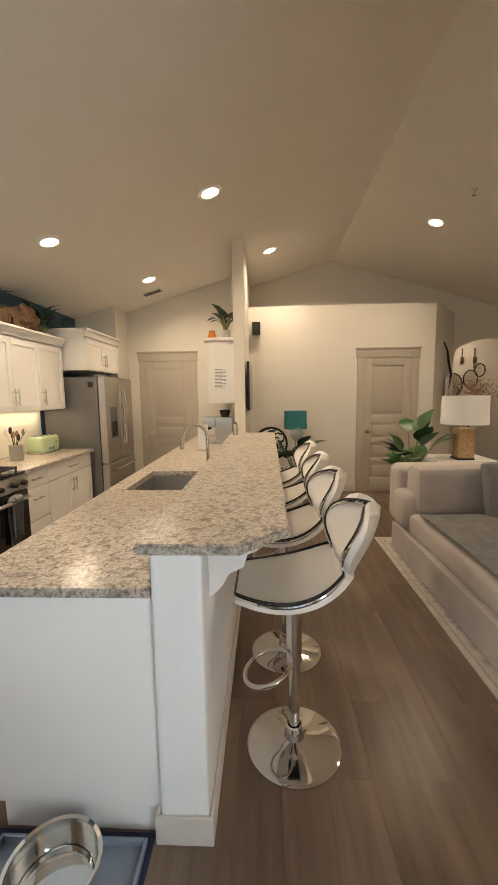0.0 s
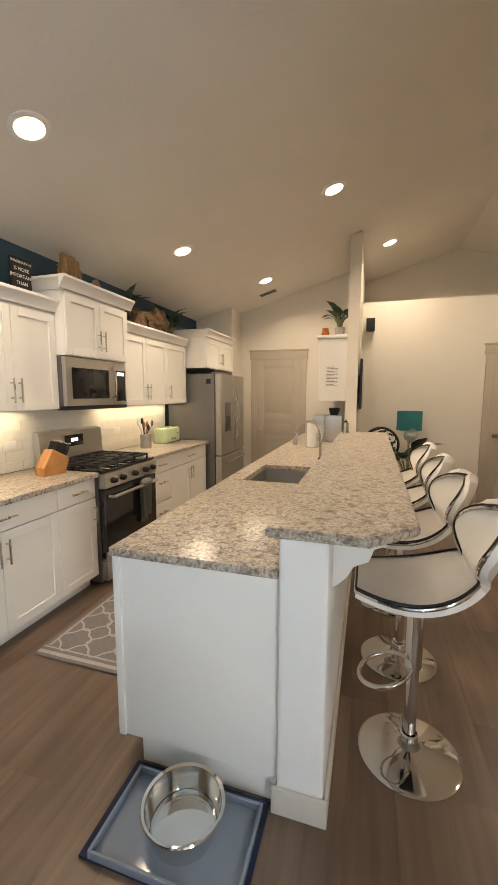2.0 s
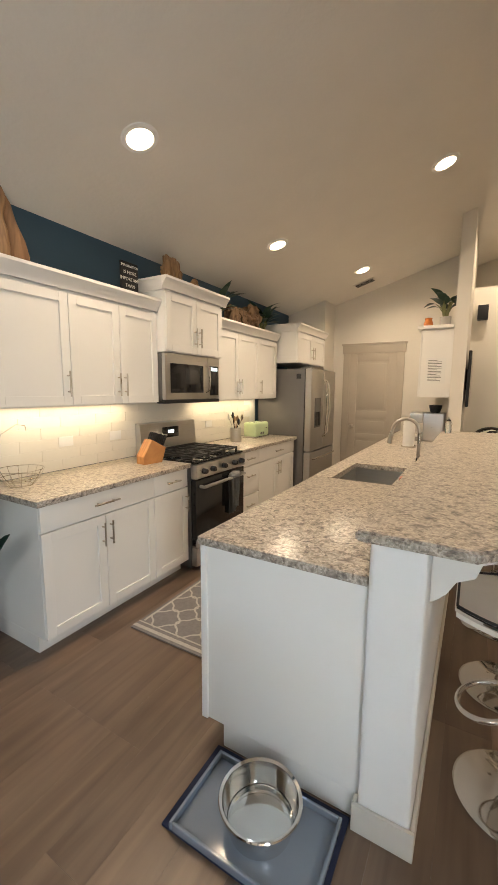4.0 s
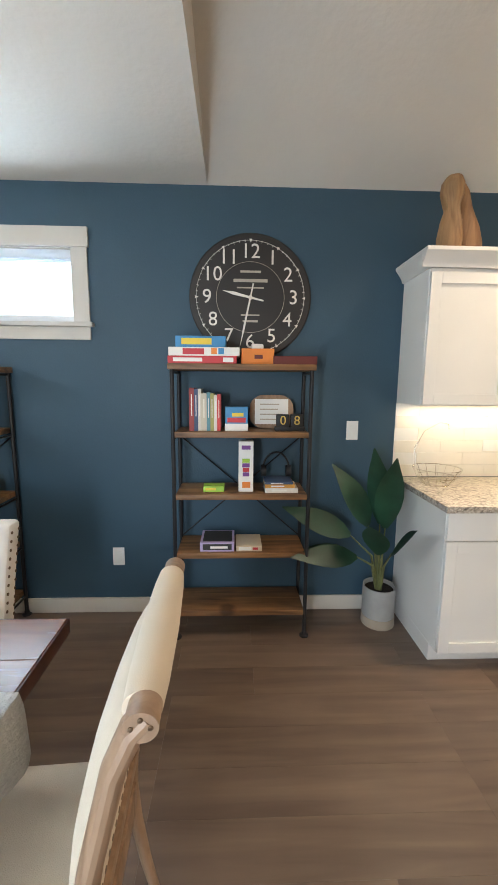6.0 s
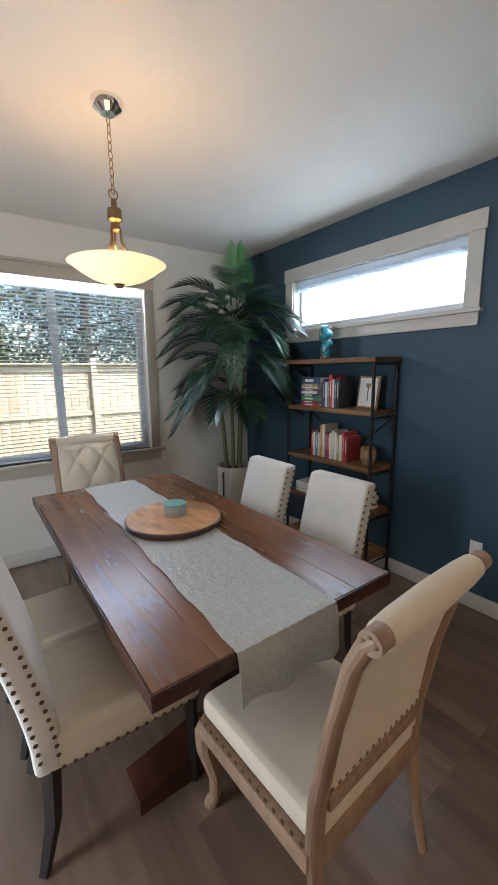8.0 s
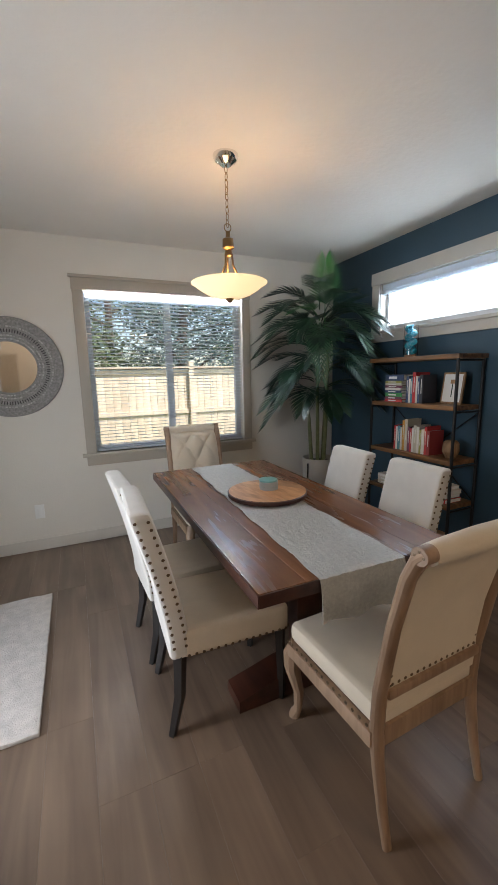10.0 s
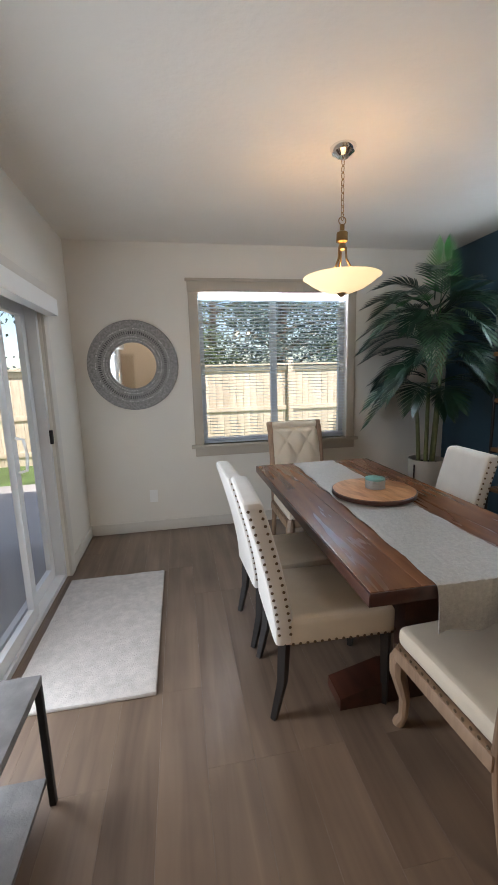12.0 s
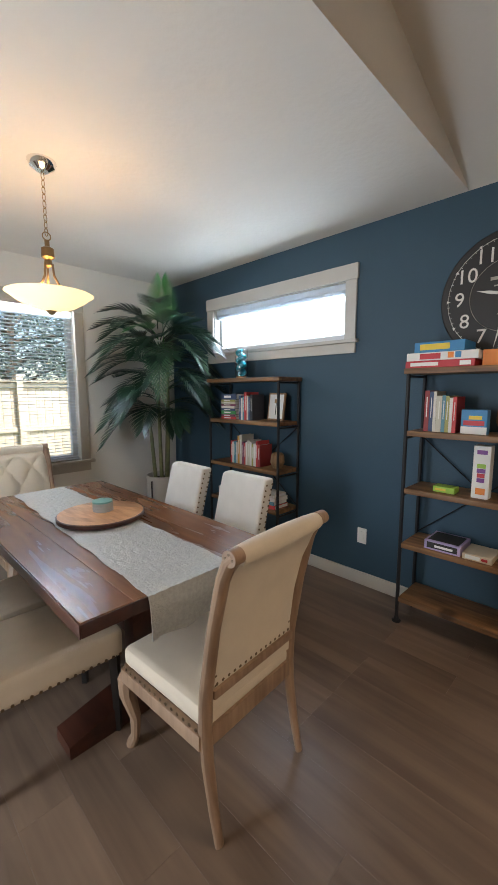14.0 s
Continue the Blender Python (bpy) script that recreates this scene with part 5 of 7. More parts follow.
def host_chair(label, tufted):
    c = thing("host_chair", label, "chair", pose(0, 0, 0), group="chairs round the table")
    seat = rbox(-0.245, -0.27, 0.40, 0.245, 0.225, 0.485, 0.035, 4)
    for v in seat.verts:
        if v.co.z > 0.45:
            v.co.z += 0.02 * (1 - (v.co.x / 0.26) ** 2) * (1 - ((v.co.y + 0.02) / 0.27) ** 2)
    part("seat", seat, LINEN, c)
    part("front_rail", rbox(-0.24, -0.265, 0.345, 0.24, -0.225, 0.405, 0.006), DRIFT, c)
    for sx in (-1, 1):
        part("side_rail", rbox(sx * 0.252 - 0.016, -0.25, 0.345, sx * 0.252 + 0.016, 0.22, 0.405, 0.006), DRIFT, c)
        part("leg", tube([(sx * 0.22, -0.235, 0.40), (sx * 0.235, -0.262, 0.33), (sx * 0.232, -0.268, 0.26), (sx * 0.215, -0.24, 0.15), (sx * 0.215, -0.245, 0.06), (sx * 0.22, -0.262, 0.02), (sx * 0.22, -0.27, 0.0)], [0.034, 0.038, 0.034, 0.023, 0.019, 0.024, 0.024], 10), DRIFT, c, "curved cabriole front leg")
        prof = [(0.275, 0.0), (0.250, 0.12), (0.225, 0.28), (0.215, 0.40), (0.222, 0.55), (0.262, 0.80), (0.305, 0.985), (0.335, 1.055), (0.36, 1.08)]
        part("back_post", tube([(sx * 0.235, y, z) for y, z in prof], [0.017, 0.02, 0.024, 0.027, 0.027, 0.026, 0.027, 0.028, 0.024], 14, flat=0.75), DRIFT, c)
        part("scroll_end", moved(cyl(0, 0, -0.022, 0.022, 0.026, seg=24), pose(sx * 0.235, 0.35, 1.072, 0, 90, 0)), DRIFT, c)
        nails(c, [((sx * 0.258, 0.35 + 0.014 * math.cos(k * 1.57), 1.072 + 0.014 * math.sin(k * 1.57)), (sx, 0, 0)) for k in range(3)], 0.005)
    part("back_rail", rbox(-0.22, 0.195, 0.345, 0.22, 0.235, 0.42, 0.006), DRIFT, c)
    part("lower_cross_rail", rbox(-0.22, 0.214, 0.525, 0.22, 0.248, 0.56, 0.006), DRIFT, c)
    nu, nv = (40, 32) if tufted else (18, 14)
    bm = bmesh.new()
    prof = [(0.215, 0.47), (0.222, 0.60), (0.242, 0.76), (0.275, 0.90), (0.315, 1.005), (0.345, 1.05)]

    def mid(u):
        q = u * (len(prof) - 1)
        i = min(int(q), len(prof) - 2)
        return Vector((0, *prof[i])).lerp(Vector((0, *prof[i + 1])), q - i)
    sheets = []
    for side in (-1, 1):
        g = []
        for i in range(nu + 1):
            row = []
            for j in range(nv + 1):
                p, x = mid(i / nu), -0.218 + 0.436 * j / nv
                puff = 0.030 * (1 - (2 * j / nv - 1) ** 4) * (1 - (2 * i / nu - 1) ** 6)
                if tufted and side < 0:
                    puff *= 0.5 + 1.3 * abs(math.sin((j / nv - 0.5) * 7.0 + i * 7.0 / nu) * math.sin((j / nv - 0.5) * 7.0 - i * 7.0 / nu)) ** 0.5
                row.append(bm.verts.new((x, p.y + side * (0.012 + (puff if side < 0 else 0.004)), p.z)))
            g.append(row)
        for i in range(nu):
            for j in range(nv):
                f = (g[i][j], g[i + 1][j], g[i + 1][j + 1], g[i][j + 1])
                bm.faces.new(f if side < 0 else f[::-1])
        sheets.append(g)
    for j in (0, nv):
        for i in range(nu):
            bm.faces.new((sheets[0][i][j], sheets[0][i + 1][j], sheets[1][i + 1][j], sheets[1][i][j]))
    bmesh.ops.recalc_face_normals(bm, faces=bm.faces[:])
    b = part("back_cushion", bm, LINEN, c, "tufted cream linen back" if tufted else "cream upholstered back panel")
    part("roll_top", moved(lathe(((0.0, -0.215), (0.031, -0.213), (0.035, -0.15), (0.038, 0.0), (0.035, 0.15), (0.031, 0.213), (0.0, 0.215)), 24), pose(0, 0.345, 1.065, 0, 90, 0)), LINEN, c, "rolled upholstered top")
    pts = []
    for sx in (-1, 1):
        for k in range(17):
            p = mid(k / 18)
            pts.append(((sx * 0.205, p.y + 0.018, p.z + 0.06), (0, 1, -0.2)))
        for k in range(15):
            pts.append(((sx * 0.262, -0.25 + k * 0.032, 0.413), (sx, 0, 0)))
    for k in range(15):
        pts.append(((-0.20 + k * 0.0285, mid(0.08).y + 0.018, 0.57), (0, 1, 0)))
        pts.append(((-0.22 + k * 0.031, -0.272, 0.413), (0, -1, 0)))
    nails(c, pts)
    if tufted:
        bb = bmesh.new()
        for r in range(4):
            for k in range(4 if r % 2 else 3):
                x = (k - 1.5) * 0.0979 * 1.0 if r % 2 else (k - 1) * 0.0979
                p = mid(0.2 + r * 0.2)
                bmesh.ops.create_icosphere(bb, subdivisions=1, radius=0.011, matrix=Matrix.Translation((x, p.y - 0.03, p.z)))
        tagged(part("tuft_buttons", bb, LINEN, b), kind="stuff")
    return c


host_chair("cream upholstered roll-top chair with carved driftwood frame", False).matrix_world = pose(-0.70, -0.395, 0, 0, 0, 3.0) @ Matrix.Diagonal((0.97, 1, 0.945, 1))
host_chair("tufted cream linen chair with driftwood frame at the far table end", True).matrix_world = pose(-0.615, -2.27, 0, 0, 0, 180) @ Matrix.Diagonal((0.92, 1, 0.965, 1))

# ---------- pendant ----------
pd = thing("pendant_light", "lit glass bowl pendant on a chain with bronze fittings", "pendant light", pose(-0.562, -1.50, 0))
BRONZE = mat("warm_bronze", (0.30, 0.19, 0.09), 0.3, 1.0, vary=0.1)
part("canopy", lathe(((0.0, 2.57), (0.03, 2.572), (0.058, 2.592), (0.068, 2.615), (0.068, 2.6195), (0, 2.6195)), 32), CHROME, pd)
for k in range(9):
    z = 2.57 - 0.033 * k
    pts = [((0.009 * math.cos(a)), 0, z - 0.02 + 0.021 * math.sin(a)) for a in [q * math.pi / 6 for q in range(12)]]
    part("chain_link", moved(tube(pts, 0.002, 6, True), pose(0, 0, 0, 0, 0, 90 * (k % 2) + 20)), BRONZE, pd)
part("loop", tube([(0.02 * math.cos(a), 0, 2.265 + 0.02 * math.sin(a)) for a in [q * math.pi / 8 for q in range(16)]], 0.003, 6, True), BRONZE, pd)
part("stem", lathe(((0, 2.25), (0.012, 2.245), (0.012, 2.215), (0.03, 2.205), (0.032, 2.16), (0.018, 2.15), (0.022, 2.12), (0.0, 2.11)), 24), BRONZE, pd)
for k in range(3):
    a = k * 2.094 + 0.4
    part("arm", tube([(0.02 * math.cos(a), 0.02 * math.sin(a), 2.13), (0.025 * math.cos(a), 0.025 * math.sin(a), 2.07), (0.06 * math.cos(a), 0.06 * math.sin(a), 2.0), (0.16 * math.cos(a), 0.16 * math.sin(a), 1.965)], 0.006, 8), BRONZE, pd)
BOWL = bpy.data.materials.new("alabaster_glass")
BOWL.use_nodes = True
bb_ = BOWL.node_tree.nodes["Principled BSDF"]
bb_.inputs["Base Color"].default_value = (0.95, 0.84, 0.60, 1)
bb_.inputs["Roughness"].default_value = 0.3
bb_.inputs["Transmission Weight"].default_value = 0.0
bb_.inputs["Emission Color"].default_value, bb_.inputs["Emission Strength"].default_value = (1.0, 0.72, 0.34, 1), 0.62
part("glass_bowl", lathe(((0.0, 1.892), (0.06, 1.897), (0.12, 1.918), (0.17, 1.948), (0.20, 1.972), (0.212, 1.978), (0.205, 1.982), (0.165, 1.955), (0.115, 1.925), (0.055, 1.904), (0.0, 1.899)), 56), BOWL, pd, "glowing cream glass bowl")
part("finial", lathe(((0, 1.872), (0.012, 1.876), (0.02, 1.886), (0.026, 1.894), (0.0, 1.898)), 20), BRONZE, pd)
for k in range(2):
    a = k * math.pi + 0.4
    bl = bmesh.new()
    bmesh.ops.create_icosphere(bl, subdivisions=2, radius=0.028, matrix=Matrix.Translation((0.075 * math.cos(a), 0.075 * math.sin(a), 1.965)))
    part("bulb", bl, CANGLOW, pd)
    lamp("pendant_lamp", "POINT", pose(-0.562 + 0.075 * math.cos(a), -1.50 + 0.075 * math.sin(a), 2.03), PEND_W, (1.0, 0.56, 0.22), 0.03)

# ---------- clock ----------
ck = thing("wall_clock", "large round black wall clock with white numerals", "clock", pose(W + 0.001, 0.19, 2.003))
ROT = pose(0, 0, 0, 90, 0, 90)
part("face", moved(lathe(((0, 0), (0.352, 0), (0.36, 0.008), (0.36, 0.022), (0.352, 0.028), (0.0, 0.028)), 72), ROT), CLOCKF, ck)
for r in (0.318, 0.20):
    part("ring", moved(tube([(r * math.cos(a), r * math.sin(a), 0.0285) for a in [k * math.pi / 40 for k in range(80)]], 0.0012, 4, True), ROT), CREAMP if r > 0.3 else TRIM, ck)
for k in range(60):
    a = radians(6 * k)
    bm = rbox(-0.0012, 0.308, 0.0282, 0.0012, 0.322, 0.0292, 0) if k % 5 else prism(((-0.009, 0.325), (0.009, 0.325), (0, 0.305)), 0.0282, 0.0292, "z")
    part("minute_mark", moved(bm, ROT @ pose(0, 0, 0, 0, 0, -6 * k)), CREAMP, ck)
for k in range(1, 13):
    a = radians(90 - 30 * k)
    part("numeral", moved(letters(str(k), 0.115, 0.0008), ROT @ pose(0.255 * math.cos(a), 0.255 * math.sin(a), 0.0292)), CREAMP, ck)
for wd, z, h in ((0.20, 0.095, 0.018), (0.16, 0.055, 0.008), (0.12, 0.145, 0.012), (0.11, -0.10, 0.008), (0.09, -0.135, 0.012)):
    part("print_bar", moved(rbox(-wd / 2, z - h / 2, 0.0282, wd / 2, z + h / 2, 0.0289, 0), ROT), TRIM, ck)
for ang, L, w in ((192, 0.30, 0.006), (283, 0.17, 0.009)):
    part("hand", moved(prism(((-0.004, -0.08), (0.004, -0.08), (w, L * 0.6), (0, L), (-w, L * 0.6)), 0.031, 0.033, "z"), ROT @ pose(0, 0, 0, 0, 0, -ang)), CREAMP, ck)
part("hub", moved(cyl(0, 0, 0.028, 0.036, 0.012, seg=20), ROT), CREAMP, ck)


# ---------- shelves ----------
def shelf_unit(y0, y1, top, levels, label, m):
    s = thing("bookshelf", label, "bookshelf", m, group="pipe frame bookshelves")
    d = 0.29
    part("shelf_board", rbox(0.0, y0 - 0.02, top - 0.032, d + 0.01, y1 + 0.02, top, 0.003), RUST, s)
    for z in levels:
        part("shelf_board", rbox(0.01, y0 + 0.008, z - 0.032, d - 0.005, y1 - 0.008, z, 0.003), RUST, s)
    for x in (0.02, d - 0.012):
        for y in (y0, y1):
            p = part("post", cyl(x, y, 0.004, top - 0.032, 0.0115, seg=14), BLACK, s)
            part("foot_flange", lathe(((0, 0), (0.028, 0), (0.028, 0.006), (0.016, 0.012), (0.014, 0.03), (0, 0.03)), 18, x, y), BLACK, p)
    for y in (y0, y1):
        for z in levels + (top,):
            part("side_bar", tube([(0.02, y, z - 0.045), (d - 0.012, y, z - 0.045)], 0.007, 8), BLACK, s)
    zs = levels[0] - 0.04, levels[2] - 0.0
    for a, b in (((0.022, y0, levels[0] - 0.05), (0.022, y1, levels[2])), ((0.022, y1, levels[0] - 0.05), (0.022, y0, levels[2]))):
        part("cross_brace", tube([a, b], 0.004, 6), BLACK, s)
    return s


LEV = (1.235, 0.88, 0.53, 0.17)
shelf_unit(-0.24, 0.52, 1.605, LEV, "rustic wood shelf with black pipe frame, half full", pose(W + 0.006, 0, 0))
shelf_unit(-2.08, -1.25, 1.585, (1.225, 0.83, 0.50, 0.17), "rustic wood shelf with black pipe frame full of books", pose(W + 0.006, 0, 0))

BOOKC = [(0.30, 0.04, 0.04), (0.05, 0.08, 0.16), (0.62, 0.58, 0.50), (0.55, 0.50, 0.40), (0.10, 0.25, 0.30), (0.35, 0.33, 0.10), (0.55, 0.05, 0.05), (0.70, 0.66, 0.60), (0.06, 0.30, 0.10), (0.60, 0.28, 0.05), (0.04, 0.04, 0.05), (0.20, 0.06, 0.10)]


def book(x0, y0, z0, x1, y1, z1, c, spine="x", group="books on the shelves"):
    """A closed book with cover boards and a page block; the spine looks along +x."""
    b = thing("book", "hardback book on the shelf", "book", pose((x0 + x1) / 2, (y0 + y1) / 2, z0), group=group)
    hx, hy, h = (x1 - x0) / 2, (y1 - y0) / 2, z1 - z0
    cover = colour("book_cover_%d" % c, BOOKC[c % len(BOOKC)], 0.55)
    if hy * 2 < h:
        part("cover", merge(rbox(-hx, -hy, 0, hx, -hy + 0.002, h, 0), rbox(-hx, hy - 0.002, 0, hx, hy, h, 0), rbox(hx - 0.002, -hy + 0.002, 0, hx, hy - 0.002, h, 0)), cover, b)
        part("pages", rbox(-hx + 0.003, -hy + 0.002, 0.003, hx - 0.002, hy - 0.002, h - 0.003, 0), PAPER, b)
        part("title_bar", rbox(hx, -hy * 0.2, h * 0.35, hx + 0.0006, hy * 0.2, h * 0.85, 0), PAPER if c % 3 else CREAMP, b)
    else:
        part("cover", merge(rbox(-hx, -hy, 0, hx, hy, 0.002, 0), rbox(-hx, -hy, h - 0.002, hx, hy, h, 0), rbox(hx - 0.002, -hy, 0.002, hx, hy, h - 0.002, 0)), cover, b)
        part("pages", rbox(-hx + 0.003, -hy + 0.002, 0.002, hx - 0.002, hy - 0.002, h - 0.002, 0), PAPER, b)
        part("title_bar", rbox(hx, -hy * 0.6, h * 0.3, hx + 0.0006, hy * 0.3, h * 0.7, 0), PAPER, b)
    return b


def row_of_books(y, z, widths, heights, cols, xf=W + 0.24):
    for w, h, c in zip(widths, heights, cols):
        book(xf - 0.15, y, z + 0.0005, xf, y + w - 0.0006, z + h, c)
        y += w
    return y


def stack_of_books(y0, z, items, xf=W + 0.26):
    for w, h, c in items:
        book(xf - 0.17, y0, z + 0.0005, xf, y0 + w, z + h, c)
        z += h + 0.001
    return z


row_of_books(-0.155, 1.235, (0.028, 0.022, 0.018, 0.03, 0.02, 0.02, 0.018, 0.02), (0.24, 0.235, 0.235, 0.21, 0.215, 0.21, 0.20, 0.205), (0, 1, 2, 3, 4, 5, 7, 6))
stack_of_books(-1.95, 1.225, ((0.19, 0.022, 6), (0.18, 0.02, 11), (0.19, 0.03, 8), (0.18, 0.02, 1), (0.17, 0.02, 7), (0.19, 0.018, 11), (0.18, 0.018, 3), (0.18, 0.018, 5), (0.20, 0.05, 1)))
row_of_books(-1.74, 1.225, (0.025, 0.02, 0.02, 0.03, 0.02, 0.02, 0.03), (0.21, 0.19, 0.2, 0.24, 0.21, 0.2, 0.22), (1, 7, 4, 6, 2, 1, 10))
row_of_books(-1.85, 0.83, (0.02, 0.02, 0.03, 0.02, 0.025, 0.03, 0.025, 0.02, 0.02, 0.03, 0.025, 0.02, 0.03, 0.02, 0.03), (0.2, 0.19, 0.2, 0.19, 0.25, 0.26, 0.2, 0.19, 0.2, 0.22, 0.21, 0.19, 0.2, 0.22, 0.19), (6, 7, 4, 2, 9, 3, 11, 6, 7, 3, 7, 5, 7, 6, 0))
stack_of_books(-2.0, 0.50, ((0.2, 0.03, 3), (0.19, 0.03, 2), (0.16, 0.025, 7)))
stack_of_books(-1.50, 0.50, ((0.2, 0.03, 6), (0.19, 0.03, 4), (0.2, 0.03, 7), (0.18, 0.025, 2)))
stack_of_books(-1.75, 0.17, ((0.22, 0.04, 10), (0.2, 0.03, 11)))
stack_of_books(0.275, 0.88, ((0.19, 0.028, 7), (0.17, 0.02, 9), (0.16, 0.012, 1)))


def carton(name, label, m, sx, sy, sz, base, bands, cat="box", group=""):
    """A printed box: bands are (y0, y1, z0, z1, colour) as parts of its +x face, from 0 to 1."""
    b = thing(name, label, cat, m, group)
    part("box", rbox(-sx / 2, -sy / 2, 0, sx / 2, sy / 2, sz, 0.002, 1), base, b)
    for k, (a, c, d, e, col) in enumerate(bands):
        part("print", rbox(sx / 2, -sy / 2 + a * sy, d * sz, sx / 2 + 0.0008 + 0.0002 * k, -sy / 2 + c * sy, e * sz, 0), col, b)
    return b


RED, ORANGE, SKY, YEL, LIME = colour("red_card", (0.50, 0.03, 0.04)), colour("orange_card", (0.72, 0.22, 0.03)), colour("blue_card", (0.04, 0.22, 0.45)), colour("yellow_print", (0.75, 0.55, 0.05)), colour("lime_card", (0.30, 0.50, 0.05))
PURP, MAROON, LILAC = colour("purple_print", (0.18, 0.05, 0.25)), colour("maroon_case", (0.11, 0.015, 0.012)), colour("lilac_frame", (0.42, 0.34, 0.55))
z = 1.6055
carton("board_game", "flat red board game box on the shelf top", pose(W + 0.17, -0.075, z), 0.24, 0.37, 0.04, RED, ((0.08, 0.5, 0.25, 0.75, PAPER), (0.8, 0.95, 0.2, 0.8, PAPER)), group="stacked board games")
carton("board_game", "white and red board game box stacked on another", pose(W + 0.17, -0.065, z + 0.0405), 0.24, 0.38, 0.045, PAPER, ((0.2, 0.5, 0.15, 0.85, RED), (0.6, 0.68, 0.2, 0.9, ORANGE), (0.7, 0.78, 0.2, 0.9, SKY)), group="stacked board games")
carton("board_game", "blue board game box with yellow lettering on the stack", pose(W + 0.17, -0.085, z + 0.086), 0.2, 0.27, 0.06, SKY, ((0.12, 0.72, 0.25, 0.8, YEL),), group="stacked board games")
carton("tissue_box", "orange box with a white tissue on the shelf top", pose(W + 0.18, 0.225, z), 0.14, 0.18, 0.085, ORANGE, ((0.4, 0.65, 0.35, 0.6, MAROON),))
part("tissue", rbox(-0.03, -0.035, 0.083, 0.03, 0.035, 0.115, 0.012), PAPER, bpy.data.objects["tissue_box"])
carton("wooden_case", "flat dark red wooden case on the shelf top", pose(W + 0.17, 0.43, z), 0.2, 0.24, 0.045, MAROON, ())
carton("card_game", "small blue and red game box on the shelf", pose(W + 0.2, 0.11, 1.2355), 0.06, 0.13, 0.135, SKY, ((0.0, 1.0, 0.0, 0.3, PAPER), (0.1, 0.9, 0.35, 0.55, RED), (0.3, 0.8, 0.6, 0.75, YEL)))
carton("toy_box", "tall white box printed with stacked colourful tubs", pose(W + 0.2, 0.165, 0.8805), 0.07, 0.085, 0.295, PAPER, ((0.2, 0.8, 0.84, 0.92, PURP), (0.25, 0.75, 0.58, 0.66, LIME), (0.25, 0.75, 0.49, 0.57, PURP), (0.28, 0.72, 0.40, 0.48, RED), (0.28, 0.72, 0.31, 0.39, PURP), (0.25, 0.8, 0.08, 0.2, ORANGE)))
carton("small_box", "small lime green box lying on the shelf", pose(W + 0.2, -0.02, 0.8805), 0.08, 0.12, 0.035, LIME, ((0.1, 0.6, 0.3, 0.7, YEL),))
carton("photo_box", "lilac framed box with a black and white picture", pose(W + 0.17, 0.0, 0.5305), 0.2, 0.2, 0.055, LILAC, ((0.08, 0.92, 0.2, 0.85, INK), (0.3, 0.8, 0.35, 0.6, PAPER)))
part("lid_picture", rbox(-0.08, -0.085, 0.0555, 0.08, 0.085, 0.0565, 0), INK, bpy.data.objects["photo_box"])
carton("puzzle_box", "flat cream puzzle box on the shelf", pose(W + 0.18, 0.185, 0.5305), 0.18, 0.15, 0.035, colour("cream_card", (0.6, 0.5, 0.36)), ((0.1, 0.6, 0.2, 0.8, PAPER), (0.65, 0.85, 0.3, 0.7, RED)))
cal = thing("block_calendar", "black block calendar showing the number eight", "calendar", pose(W + 0.2, 0.415, 1.2355))
part("stand", rbox(-0.025, -0.085, 0, 0.03, 0.085, 0.022, 0.002), BLACK, cal)
for y, d in ((-0.04, "0"), (0.04, "8")):
    k = part("cube", rbox(-0.022, y - 0.036, 0.0225, 0.022, y + 0.036, 0.092, 0.003), BLACK, cal)
    part("digit", moved(letters(d, 0.075, 0.0006), pose(0.0228, y, 0.057, 90, 0, 90)), colour("gold_print", (0.55, 0.38, 0.08)), k)
pl = thing("framed_plaque", "scalloped wooden plaque with a white printed card", "plaque", pose(W + 0.10, 0.32, 1.2355, 0, -8, 0))
part("frame", prism([(0.125 * (abs(math.cos(a)) ** 0.5) * math.copysign(1, math.cos(a)) * (1 + 0.05 * math.cos(4 * a)), 0.10 + 0.098 * (abs(math.sin(a)) ** 0.5) * math.copysign(1, math.sin(a)) * (1 + 0.02 * math.cos(4 * a))) for a in [k * math.pi / 20 + 0.01 for k in range(40)]], 0.0, 0.012, "x"), DRIFT, pl)
part("card", rbox(0.012, -0.10, 0.025, 0.0135, 0.10, 0.175, 0), PAPER, pl)
for k in range(4):
    part("print_line", rbox(0.0135, -0.07, 0.05 + k * 0.03, 0.0142, 0.05 + 0.015 * math.sin(k * 2), 0.057 + k * 0.03, 0), TRIM, pl)
hp = thing("headphones", "black over-ear headphones on the shelf", "headphones", pose(W + 0.12, 0.35, 0.944))
part("band", tube([(0, -0.08 * math.cos(a), 0.04 + 0.11 * math.sin(a)) for a in [k * math.pi / 14 for k in range(15)]], 0.006, 8), BLACK, hp)
for s in (-1, 1):
    part("ear_cup", moved(cyl(0, 0, -0.015, 0.015, 0.035, seg=20), pose(0, s * 0.075, 0.036, 90, 0, 0)), BLACK, hp)
pf = thing("picture_frame", "small pale framed botanical picture leaning on the shelf", "picture", pose(W + 0.12, -1.42, 1.2255, 0, -8, 0))
part("frame", rbox(-0.008, -0.09, 0, 0.008, 0.09, 0.235, 0.004), DRIED, pf)
part("print", rbox(0.008, -0.075, 0.015, 0.0095, 0.075, 0.22, 0), PAPER, pf)
part("drawn_stem", rbox(0.0095, -0.004, 0.05, 0.0102, 0.004, 0.15, 0), LEAF, pf)
